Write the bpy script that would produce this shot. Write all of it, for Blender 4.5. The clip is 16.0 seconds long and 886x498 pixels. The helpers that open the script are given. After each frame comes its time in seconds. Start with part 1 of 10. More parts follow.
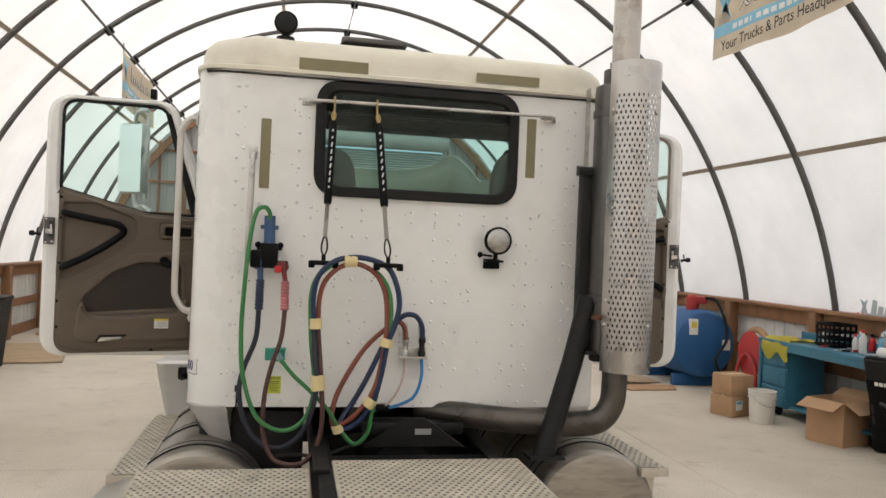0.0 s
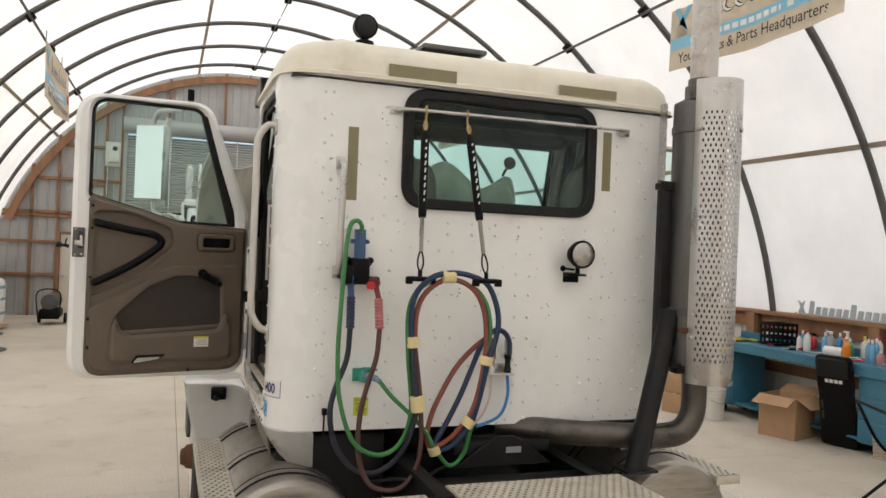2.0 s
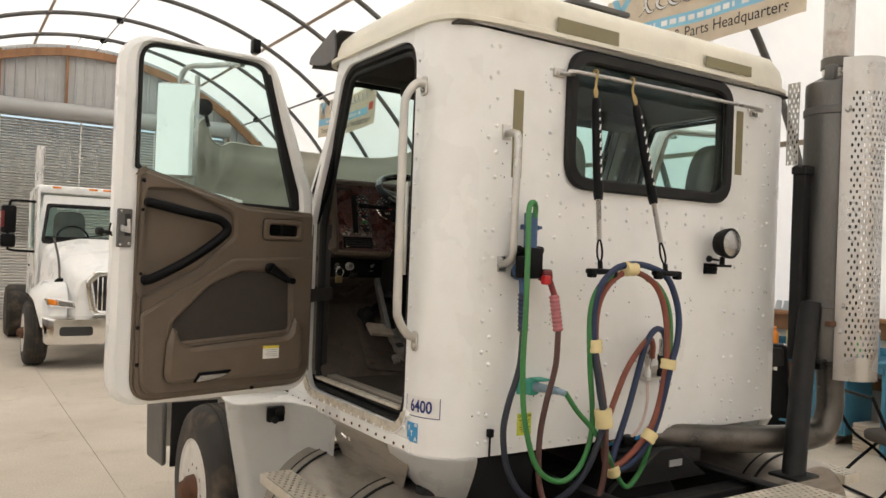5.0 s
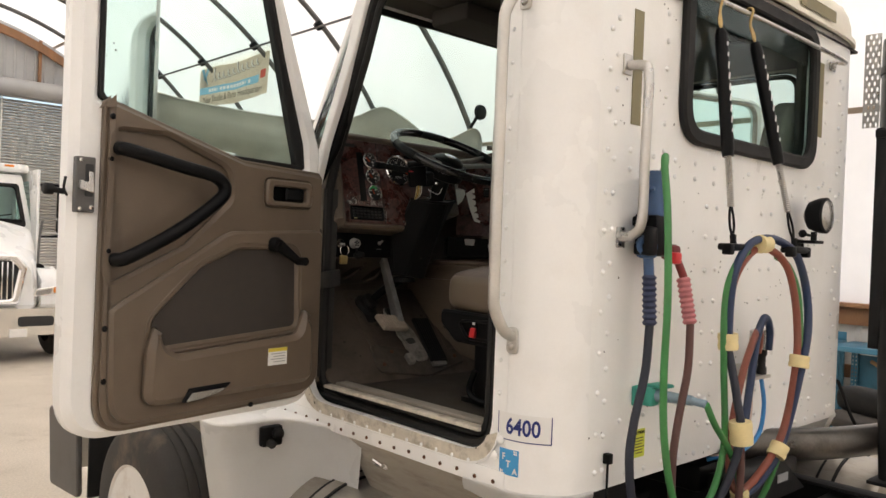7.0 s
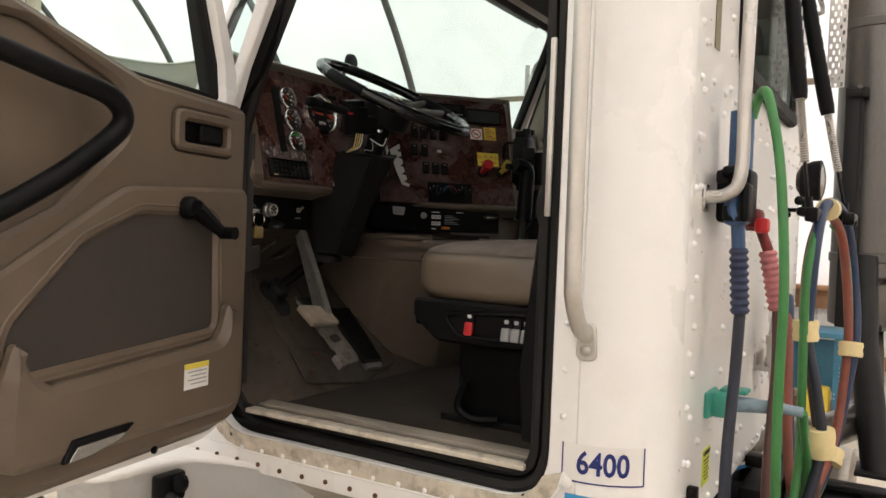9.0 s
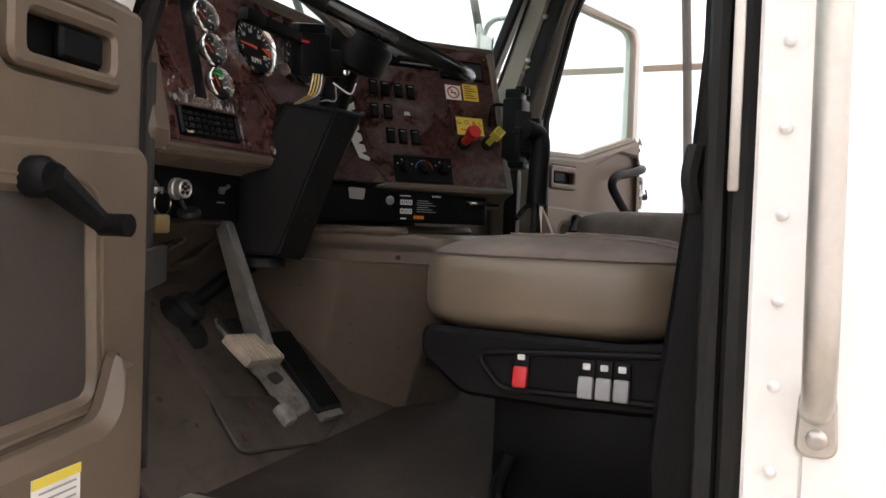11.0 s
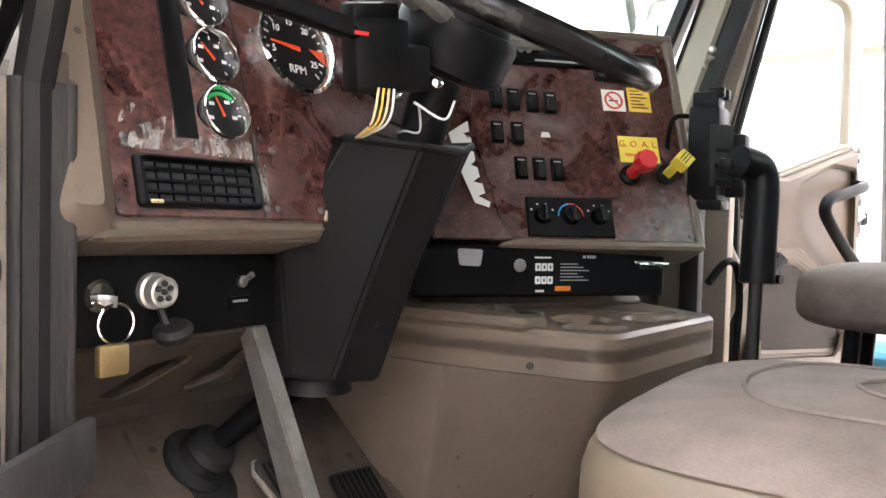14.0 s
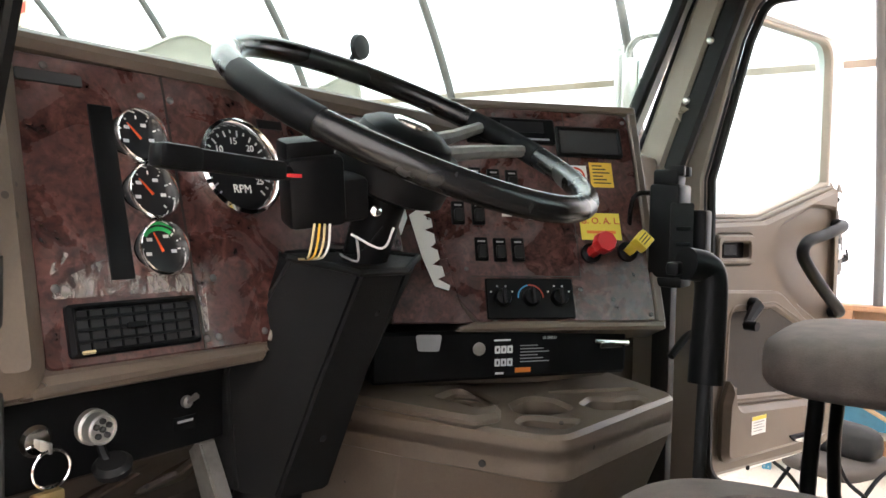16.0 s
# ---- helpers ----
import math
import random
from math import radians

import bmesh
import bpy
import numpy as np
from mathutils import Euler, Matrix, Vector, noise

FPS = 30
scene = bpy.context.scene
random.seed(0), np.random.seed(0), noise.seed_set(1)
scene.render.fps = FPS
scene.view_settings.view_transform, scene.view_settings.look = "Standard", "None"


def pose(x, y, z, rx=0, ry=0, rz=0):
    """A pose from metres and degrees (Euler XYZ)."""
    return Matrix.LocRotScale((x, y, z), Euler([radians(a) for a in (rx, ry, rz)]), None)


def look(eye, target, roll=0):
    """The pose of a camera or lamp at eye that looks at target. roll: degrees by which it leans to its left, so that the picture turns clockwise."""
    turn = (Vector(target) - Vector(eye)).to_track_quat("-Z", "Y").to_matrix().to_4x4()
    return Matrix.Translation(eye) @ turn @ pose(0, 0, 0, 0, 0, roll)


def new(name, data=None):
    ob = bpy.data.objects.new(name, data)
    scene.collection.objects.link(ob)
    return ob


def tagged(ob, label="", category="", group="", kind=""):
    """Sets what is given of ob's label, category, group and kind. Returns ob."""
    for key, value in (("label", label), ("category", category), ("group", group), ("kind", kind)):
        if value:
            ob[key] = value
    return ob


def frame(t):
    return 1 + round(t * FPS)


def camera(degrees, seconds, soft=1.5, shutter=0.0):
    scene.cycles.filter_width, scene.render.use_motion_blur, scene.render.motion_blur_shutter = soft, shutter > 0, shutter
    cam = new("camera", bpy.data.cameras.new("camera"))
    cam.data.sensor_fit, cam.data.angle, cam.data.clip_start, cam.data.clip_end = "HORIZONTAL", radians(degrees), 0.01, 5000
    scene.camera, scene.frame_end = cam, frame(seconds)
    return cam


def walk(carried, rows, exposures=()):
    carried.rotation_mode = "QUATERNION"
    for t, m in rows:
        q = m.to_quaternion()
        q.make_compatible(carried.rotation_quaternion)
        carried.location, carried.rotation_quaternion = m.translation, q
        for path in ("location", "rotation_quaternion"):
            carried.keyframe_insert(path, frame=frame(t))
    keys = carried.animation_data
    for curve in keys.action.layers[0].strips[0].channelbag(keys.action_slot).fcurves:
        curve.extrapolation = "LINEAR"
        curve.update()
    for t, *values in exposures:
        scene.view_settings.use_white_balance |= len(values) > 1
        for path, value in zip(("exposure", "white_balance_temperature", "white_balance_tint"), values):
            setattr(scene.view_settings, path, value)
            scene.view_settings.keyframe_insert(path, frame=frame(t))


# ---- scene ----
cam = camera(59.4, 16.0)
METRES, EYE, TILT, LEAN, TURN = 6.4, 1.95, 0.0, 0.0, -11.0
X0, Y0 = -0.575, -3.87
ROWS = [
    (0.0, 0.0, 0.0, 0.0, -0.0, 0.01, -2.39),
    (0.5, -0.0402, -0.0053, 0.0018, -2.28, 0.29, -2.34),
    (1.0, -0.08, -0.0103, 0.0052, -3.36, 0.32, -2.29),
    (1.5, -0.114, 0.002, 0.0032, -5.11, 0.24, -2.27),
    (2.0, -0.1533, 0.0255, 0.0058, -8.48, 0.23, -2.33),
    (2.5, -0.1938, 0.0358, 0.0038, -10.55, 0.32, -2.32),
    (3.0, -0.2317, 0.0516, 0.0053, -12.59, 0.33, -2.28),
    (3.5, -0.2618, 0.0808, 0.0037, -14.5, 0.25, -2.21),
    (4.0, -0.29, 0.1135, 0.0012, -16.39, 0.25, -2.2),
    (4.5, -0.3216, 0.142, -0.0029, -19.49, 0.32, -2.21),
    (5.0, -0.3504, 0.1715, -0.0067, -21.83, 0.35, -2.17),
    (7.5, -0.4087, 0.3679, -0.0203, -34.6, -0.7, -2.2),
    (8.0, -0.4073, 0.4038, -0.0234, -37.63, -0.88, -2.13),
    (8.5, -0.4103, 0.4425, -0.0244, -42.84, -1.0, -2.24),
    (9.0, -0.4016, 0.4759, -0.0258, -47.92, -1.42, -2.22),
    (11.5, -0.3124, 0.6014, -0.0279, -56.31, -1.69, -1.96),
    (12.0, -0.2879, 0.6151, -0.0253, -51.81, -1.84, -1.85),
    (12.5, -0.2738, 0.6248, -0.0243, -49.52, -1.89, -1.72),
    (13.0, -0.2604, 0.6373, -0.0195, -46.51, -2.0, -1.52),
    (13.5, -0.253, 0.6432, -0.013, -45.47, -2.06, -1.44),
    (14.0, -0.2506, 0.6447, -0.0055, -45.48, -2.23, -1.48),
    (14.5, -0.2474, 0.6438, 0.0021, -45.43, -2.43, -1.53),
    (15.0, -0.2441, 0.6414, 0.0103, -45.38, -2.44, -1.41),
    (15.5, -0.2428, 0.6389, 0.0167, -45.37, -2.46, -1.29),
    (16.0, -0.2428, 0.636, 0.0201, -45.3, -2.58, -1.23),
]
EXPOSURES = [(0.0, 0.9, 6750, 4), (2.5, 0.95, 6800, 4), (5.2, 1.07, 7080, 5), (7.3, 1.28, 7100, 8), (9.2, 1.46, 7100, 8), (11.3, 2.35, 6500, 10), (11.6, 2.72, 6500, 10), (12.0, 3.34, 6500, 10), (12.5, 3.58, 6450, 10), (14.0, 3.74, 6400, 10), (15.2, 3.68, 6450, 10), (16.0, 3.10, 6500, 9)]
walk(cam, [(t, pose(X0, Y0, EYE, TILT, LEAN, TURN) @ pose(METRES * x, METRES * y, METRES * z, 90 + pitch, roll, yaw)) for t, x, y, z, yaw, pitch, roll in ROWS],
     exposures=EXPOSURES)

# ---- light ----
world = bpy.data.worlds.new("overcast_sky")
scene.world = world
world.use_nodes = True
wn = world.node_tree.nodes
sky = wn.new("ShaderNodeTexSky")
sky.sky_type = 'NISHITA'
sky.sun_disc = False
sky.sun_elevation = radians(71)
sky.sun_rotation = radians(198)
sky.air_density, sky.dust_density, sky.ozone_density = 1.0, 4.0, 1.0
wn["Background"].inputs[1].default_value = 0.15
world.node_tree.links.new(sky.outputs[0], wn["Background"].inputs[0])
sun_data = bpy.data.lights.new("sun", 'SUN')
sun_data.energy, sun_data.angle, sun_data.color = 1.5, radians(25), (1.0, 0.95, 0.88)
sun_lamp = new("sun", sun_data)
sun_lamp.matrix_world = look((-3, -9, 28), (0, 0, 0))


# ---- materials ----
def shader(name):
    m = bpy.data.materials.new(name)
    m.use_nodes = True
    return m, m.node_tree.nodes, m.node_tree.links, m.node_tree.nodes["Principled BSDF"]


def mat(name, col, rough=0.5, metal=0.0, var=0.12, scale=6.0, bump=0.0, bscale=120.0, dirt=None, dirt_amt=0.5, dirt_scale=3.0,
        spots=0.0, spot_scale=60.0, spot_col=(0.06, 0.05, 0.04), coat=0.0, piece=0.0, stretch=(1, 1, 1), spec=0.5):
    """A plain surface with large stains, fine grain, and optional chips."""
    m, n, l, b = shader(name)
    b.inputs["Metallic"].default_value = metal
    b.inputs["Coat Weight"].default_value = coat
    b.inputs["Specular IOR Level"].default_value = spec
    tc = n.new("ShaderNodeTexCoord")
    mp = n.new("ShaderNodeMapping")
    mp.inputs["Scale"].default_value = stretch
    l.new(tc.outputs["Object"], mp.inputs[0])
    big = n.new("ShaderNodeTexNoise")
    big.inputs["Scale"].default_value, big.inputs["Detail"].default_value = scale, 6
    l.new(mp.outputs[0], big.inputs["Vector"])
    fine = n.new("ShaderNodeTexNoise")
    fine.inputs["Scale"].default_value, fine.inputs["Detail"].default_value = bscale, 3
    l.new(mp.outputs[0], fine.inputs["Vector"])
    add = n.new("ShaderNodeMath")
    add.operation = 'MULTIPLY_ADD'
    add.inputs[1].default_value = 0.35
    l.new(fine.outputs[0], add.inputs[0])
    l.new(big.outputs[0], add.inputs[2])
    ramp = n.new("ShaderNodeMapRange")
    ramp.inputs[1].default_value, ramp.inputs[2].default_value = 0.4, 0.95
    ramp.inputs[3].default_value, ramp.inputs[4].default_value = 1 - var, 1 + var
    l.new(add.outputs[0], ramp.inputs[0])
    mul = n.new("ShaderNodeMix")
    mul.data_type, mul.blend_type = 'RGBA', 'MULTIPLY'
    mul.inputs[0].default_value = 1.0
    mul.inputs[6].default_value = (*col, 1)
    l.new(ramp.outputs[0], mul.inputs[7])
    out = mul.outputs[2]
    if dirt:
        dn = n.new("ShaderNodeTexNoise")
        dn.inputs["Scale"].default_value, dn.inputs["Detail"].default_value, dn.inputs["Roughness"].default_value = dirt_scale, 8, 0.65
        l.new(mp.outputs[0], dn.inputs["Vector"])
        dr = n.new("ShaderNodeMapRange")
        dr.inputs[1].default_value, dr.inputs[2].default_value = 0.5, 0.75
        dr.inputs[4].default_value = dirt_amt
        l.new(dn.outputs[0], dr.inputs[0])
        mx = n.new("ShaderNodeMix")
        mx.data_type = 'RGBA'
        l.new(dr.outputs[0], mx.inputs[0])
        l.new(out, mx.inputs[6])
        mx.inputs[7].default_value = (*dirt, 1)
        out = mx.outputs[2]
    if spots:
        vo = n.new("ShaderNodeTexVoronoi")
        vo.inputs["Scale"].default_value = spot_scale
        l.new(tc.outputs["Object"], vo.inputs["Vector"])
        gate = n.new("ShaderNodeTexNoise")
        gate.inputs["Scale"].default_value = spot_scale * 0.31
        l.new(tc.outputs["Object"], gate.inputs["Vector"])
        g2 = n.new("ShaderNodeMapRange")
        g2.inputs[1].default_value, g2.inputs[2].default_value = 0.62 - spots, 0.66 - spots
        g2.inputs[4].default_value = 0.16
        l.new(gate.outputs[0], g2.inputs[0])
        lt = n.new("ShaderNodeMath")
        lt.operation = 'LESS_THAN'
        l.new(vo.outputs["Distance"], lt.inputs[0])
        l.new(g2.outputs[0], lt.inputs[1])
        mx = n.new("ShaderNodeMix")
        mx.data_type = 'RGBA'
        l.new(lt.outputs[0], mx.inputs[0])
        l.new(out, mx.inputs[6])
        mx.inputs[7].default_value = (*spot_col, 1)
        out = mx.outputs[2]
    if piece:
        oi = n.new("ShaderNodeObjectInfo")
        pr = n.new("ShaderNodeMapRange")
        pr.inputs[3].default_value, pr.inputs[4].default_value = 1 - piece, 1 + piece
        l.new(oi.outputs["Random"], pr.inputs[0])
        mx = n.new("ShaderNodeMix")
        mx.data_type, mx.blend_type = 'RGBA', 'MULTIPLY'
        mx.inputs[0].default_value = 1.0
        l.new(out, mx.inputs[6])
        l.new(pr.outputs[0], mx.inputs[7])
        out = mx.outputs[2]
    l.new(out, b.inputs["Base Color"])
    rr = n.new("ShaderNodeMapRange")
    rr.inputs[1].default_value, rr.inputs[2].default_value = 0.3, 0.8
    rr.inputs[3].default_value, rr.inputs[4].default_value = max(0.02, rough - 0.08), min(1, rough + 0.1)
    l.new(big.outputs[0], rr.inputs[0])
    l.new(rr.outputs[0], b.inputs["Roughness"])
    if bump:
        bp = n.new("ShaderNodeBump")
        bp.inputs["Strength"].default_value, bp.inputs["Distance"].default_value = bump, 0.004
        l.new(add.outputs[0], bp.inputs["Height"])
        l.new(bp.outputs[0], b.inputs["Normal"])
    return m


def glass_mat(name, tint, rough=0.02, clear=0.9):
    """Thin tinted pane: mostly clear, with a mirror-like gloss that grows at grazing angles."""
    m = bpy.data.materials.new(name)
    m.use_nodes = True
    n, l = m.node_tree.nodes, m.node_tree.links
    n.remove(n["Principled BSDF"])
    tr = n.new("ShaderNodeBsdfTransparent")
    tr.inputs[0].default_value = (*[c * clear for c in tint], 1)
    gl = n.new("ShaderNodeBsdfGlossy")
    gl.inputs["Roughness"].default_value = rough
    lw = n.new("ShaderNodeLayerWeight")
    pw = n.new("ShaderNodeMath")
    pw.operation = 'POWER'
    pw.inputs[1].default_value = 5.0
    l.new(lw.outputs["Facing"], pw.inputs[0])
    fr = n.new("ShaderNodeMath")
    fr.operation = 'MULTIPLY_ADD'
    fr.inputs[1].default_value, fr.inputs[2].default_value = 0.5, 0.02
    l.new(pw.outputs[0], fr.inputs[0])
    mx = n.new("ShaderNodeMixShader")
    l.new(fr.outputs[0], mx.inputs[0])
    l.new(tr.outputs[0], mx.inputs[1])
    l.new(gl.outputs[0], mx.inputs[2])
    l.new(mx.outputs[0], n["Material Output"].inputs[0])
    return m


def fabric_mat():
    """White woven polyethylene cover that lets the daylight through, with dusty blotches and faint creases."""
    m = bpy.data.materials.new("white_translucent_cover")
    m.use_nodes = True
    n, l = m.node_tree.nodes, m.node_tree.links
    n.remove(n["Principled BSDF"])
    tc = n.new("ShaderNodeTexCoord")
    no = n.new("ShaderNodeTexNoise")
    no.inputs["Scale"].default_value, no.inputs["Detail"].default_value, no.inputs["Roughness"].default_value = 0.8, 8, 0.6
    l.new(tc.outputs["Object"], no.inputs["Vector"])
    mr = n.new("ShaderNodeMapRange")
    mr.inputs[1].default_value, mr.inputs[2].default_value = 0.3, 0.7
    mr.inputs[3].default_value, mr.inputs[4].default_value = 0.86, 1.0
    l.new(no.outputs[0], mr.inputs[0])
    cm = n.new("ShaderNodeMix")
    cm.data_type, cm.blend_type = 'RGBA', 'MULTIPLY'
    cm.inputs[0].default_value = 1.0
    cm.inputs[6].default_value = (0.93, 0.90, 0.87, 1)
    l.new(mr.outputs[0], cm.inputs[7])
    di = n.new("ShaderNodeBsdfDiffuse")
    tl = n.new("ShaderNodeBsdfTranslucent")
    l.new(cm.outputs[2], di.inputs[0])
    l.new(cm.outputs[2], tl.inputs[0])
    mx = n.new("ShaderNodeMixShader")
    mx.inputs[0].default_value = 0.5
    l.new(di.outputs[0], mx.inputs[1])
    l.new(tl.outputs[0], mx.inputs[2])
    l.new(mx.outputs[0], n["Material Output"].inputs[0])
    return m


def burl_mat():
    """Dark red-brown imitation burl wood laminate: fine figure, dark flecks, hazy rubbed areas."""
    m, n, l, b = shader("burl_wood_laminate")
    tc = n.new("ShaderNodeTexCoord")

    def noise_node(s, d, r=0.5, w=0.0):
        q = n.new("ShaderNodeTexNoise")
        q.inputs["Scale"].default_value, q.inputs["Detail"].default_value = s, d
        q.inputs["Roughness"].default_value, q.inputs["Distortion"].default_value = r, w
        l.new(tc.outputs["Object"], q.inputs["Vector"])
        return q
    fig, fleck, haze, cloud = noise_node(26, 8, 0.62, 1.6), noise_node(115, 3, 0.5), noise_node(10, 6, 0.6, 0.6), noise_node(4.5, 2)
    cr = n.new("ShaderNodeValToRGB")
    e = cr.color_ramp.elements
    e[0].position, e[0].color = 0.30, (0.022, 0.0098, 0.009, 1)
    e[1].position, e[1].color = 0.70, (0.165, 0.074, 0.062, 1)
    e2 = cr.color_ramp.elements.new(0.5)
    e2.color = (0.078, 0.031, 0.026, 1)
    l.new(fig.outputs[0], cr.inputs[0])
    fm = n.new("ShaderNodeMapRange")
    fm.inputs[1].default_value, fm.inputs[2].default_value = 0.34, 0.50
    fm.inputs[3].default_value, fm.inputs[4].default_value = 0.45, 1.0
    l.new(fleck.outputs[0], fm.inputs[0])
    mul = n.new("ShaderNodeMix")
    mul.data_type, mul.blend_type = 'RGBA', 'MULTIPLY'
    mul.inputs[0].default_value = 1.0
    l.new(cr.outputs[0], mul.inputs[6])
    l.new(fm.outputs[0], mul.inputs[7])
    wr = n.new("ShaderNodeMapRange")
    wr.inputs[1].default_value, wr.inputs[2].default_value, wr.inputs[4].default_value = 0.44, 0.72, 0.55
    l.new(haze.outputs[0], wr.inputs[0])
    wc = n.new("ShaderNodeMath")
    wc.operation = 'MULTIPLY'
    l.new(wr.outputs[0], wc.inputs[0])
    cm = n.new("ShaderNodeMapRange")
    cm.inputs[1].default_value, cm.inputs[2].default_value = 0.38, 0.6
    l.new(cloud.outputs[0], cm.inputs[0])
    l.new(cm.outputs[0], wc.inputs[1])
    mx = n.new("ShaderNodeMix")
    mx.data_type = 'RGBA'
    l.new(wc.outputs[0], mx.inputs[0])
    l.new(mul.outputs[2], mx.inputs[6])
    mx.inputs[7].default_value = (0.30, 0.24, 0.232, 1)
    l.new(mx.outputs[2], b.inputs["Base Color"])
    rr = n.new("ShaderNodeMapRange")
    rr.inputs[1].default_value, rr.inputs[2].default_value = 0.3, 0.75
    rr.inputs[3].default_value, rr.inputs[4].default_value = 0.14, 0.5
    l.new(haze.outputs[0], rr.inputs[0])
    l.new(rr.outputs[0], b.inputs["Roughness"])
    bp = n.new("ShaderNodeBump")
    bp.inputs["Strength"].default_value, bp.inputs["Distance"].default_value = 0.12, 0.002
    l.new(fig.outputs[0], bp.inputs["Height"])
    l.new(bp.outputs[0], b.inputs["Normal"])
    return m


def scuff_mat():
    """Rubbed-through haze on the laminate: thin whitish streaks with clear gaps between them."""
    m = bpy.data.materials.new("whitish_rub_marks")
    m.use_nodes = True
    n, l = m.node_tree.nodes, m.node_tree.links
    b = n["Principled BSDF"]
    b.inputs["Base Color"].default_value = (0.40, 0.36, 0.33, 1)
    b.inputs["Roughness"].default_value = 0.55
    tc = n.new("ShaderNodeTexCoord")
    mp = n.new("ShaderNodeMapping")
    mp.inputs["Scale"].default_value = (1.0, 1.0, 0.45)
    mp.inputs["Rotation"].default_value = (0, radians(28), 0)
    l.new(tc.outputs["Object"], mp.inputs[0])
    q = n.new("ShaderNodeTexNoise")
    q.inputs["Scale"].default_value, q.inputs["Detail"].default_value = 75, 5
    q.inputs["Distortion"].default_value = 1.2
    l.new(mp.outputs[0], q.inputs["Vector"])
    mr = n.new("ShaderNodeMapRange")
    mr.inputs[1].default_value, mr.inputs[2].default_value, mr.inputs[4].default_value = 0.42, 0.66, 0.75
    l.new(q.outputs[0], mr.inputs[0])
    tr = n.new("ShaderNodeBsdfTransparent")
    mx = n.new("ShaderNodeMixShader")
    l.new(mr.outputs[0], mx.inputs[0])
    l.new(tr.outputs[0], mx.inputs[1])
    l.new(b.outputs[0], mx.inputs[2])
    l.new(mx.outputs[0], n["Material Output"].inputs[0])
    return m


def concrete_mat():
    """Dusty poured concrete with faint stains."""
    m, n, l, b = shader("dusty_concrete")
    tc = n.new("ShaderNodeTexCoord")

    def noise_node(s, d, r=0.6):
        q = n.new("ShaderNodeTexNoise")
        q.inputs["Scale"].default_value, q.inputs["Detail"].default_value, q.inputs["Roughness"].default_value = s, d, r
        l.new(tc.outputs["Object"], q.inputs["Vector"])
        return q
    a, c, f = noise_node(0.35, 8), noise_node(2.2, 8, 0.7), noise_node(60, 4)
    cr = n.new("ShaderNodeValToRGB")
    e = cr.color_ramp.elements
    e[0].position, e[0].color = 0.32, (0.47, 0.415, 0.335, 1)
    e[1].position, e[1].color = 0.62, (0.65, 0.585, 0.495, 1)
    l.new(a.outputs[0], cr.inputs[0])
    st = n.new("ShaderNodeMapRange")
    st.inputs[1].default_value, st.inputs[2].default_value, st.inputs[4].default_value = 0.56, 0.74, 0.6
    l.new(c.outputs[0], st.inputs[0])
    mx = n.new("ShaderNodeMix")
    mx.data_type = 'RGBA'
    l.new(st.outputs[0], mx.inputs[0])
    l.new(cr.outputs[0], mx.inputs[6])
    mx.inputs[7].default_value = (0.33, 0.275, 0.21, 1)
    grit = n.new("ShaderNodeMapRange")
    grit.inputs[1].default_value, grit.inputs[2].default_value = 0.3, 0.7
    grit.inputs[3].default_value, grit.inputs[4].default_value = 0.84, 1.12
    l.new(f.outputs[0], grit.inputs[0])
    gm = n.new("ShaderNodeMix")
    gm.data_type, gm.blend_type = 'RGBA', 'MULTIPLY'
    gm.inputs[0].default_value = 1.0
    l.new(mx.outputs[2], gm.inputs[6])
    l.new(grit.outputs[0], gm.inputs[7])
    l.new(gm.outputs[2], b.inputs["Base Color"])
    b.inputs["Roughness"].default_value = 0.75
    bp = n.new("ShaderNodeBump")
    bp.inputs["Strength"].default_value, bp.inputs["Distance"].default_value = 0.15, 0.003
    l.new(f.outputs[0], bp.inputs["Height"])
    l.new(bp.outputs[0], b.inputs["Normal"])
    return m


M = {}
M['white'] = mat("white_truck_paint", (0.86, 0.86, 0.835), 0.34, var=0.04, scale=3, dirt=(0.62, 0.59, 0.53), dirt_amt=0.22, dirt_scale=4, spots=0.028, spot_scale=48, coat=0.25, spec=0.4)
M['white_side'] = mat("white_side_paint", (0.86, 0.86, 0.84), 0.3, var=0.03, scale=3, dirt=(0.62, 0.58, 0.52), dirt_amt=0.2, dirt_scale=5, coat=0.3, spec=0.4)
M['cream'] = mat("sun_yellowed_white_roof_paint", (0.78, 0.74, 0.62), 0.45, var=0.06, scale=5, dirt=(0.5, 0.45, 0.33), dirt_amt=0.3, dirt_scale=6)
M['ledge'] = mat("chipped_cream_ledge", (0.58, 0.53, 0.44), 0.6, var=0.2, scale=22, dirt=(0.17, 0.13, 0.085), dirt_amt=0.85, dirt_scale=20, bump=0.25, bscale=120, spots=0.08, spot_scale=34)
M['tape'] = mat("olive_tape", (0.235, 0.205, 0.115), 0.55, var=0.06, scale=20, bump=0.05)
M['black'] = mat("black_plastic", (0.006, 0.006, 0.006375), 0.42, var=0.3, scale=12, bump=0.08, bscale=300, spec=0.11)
M['rubber'] = mat("black_rubber", (0.011, 0.0108, 0.0105), 0.6, var=0.25, scale=15, bump=0.1, bscale=200, dirt=(0.045, 0.041, 0.036), dirt_amt=0.22, dirt_scale=9, spec=0.3)
M['frame_black'] = mat("dirty_black_chassis_paint", (0.008, 0.008, 0.0085), 0.5, var=0.4, scale=8, bump=0.2, bscale=90, dirt=(0.032, 0.028, 0.024), dirt_amt=0.3, dirt_scale=6, spec=0.3)
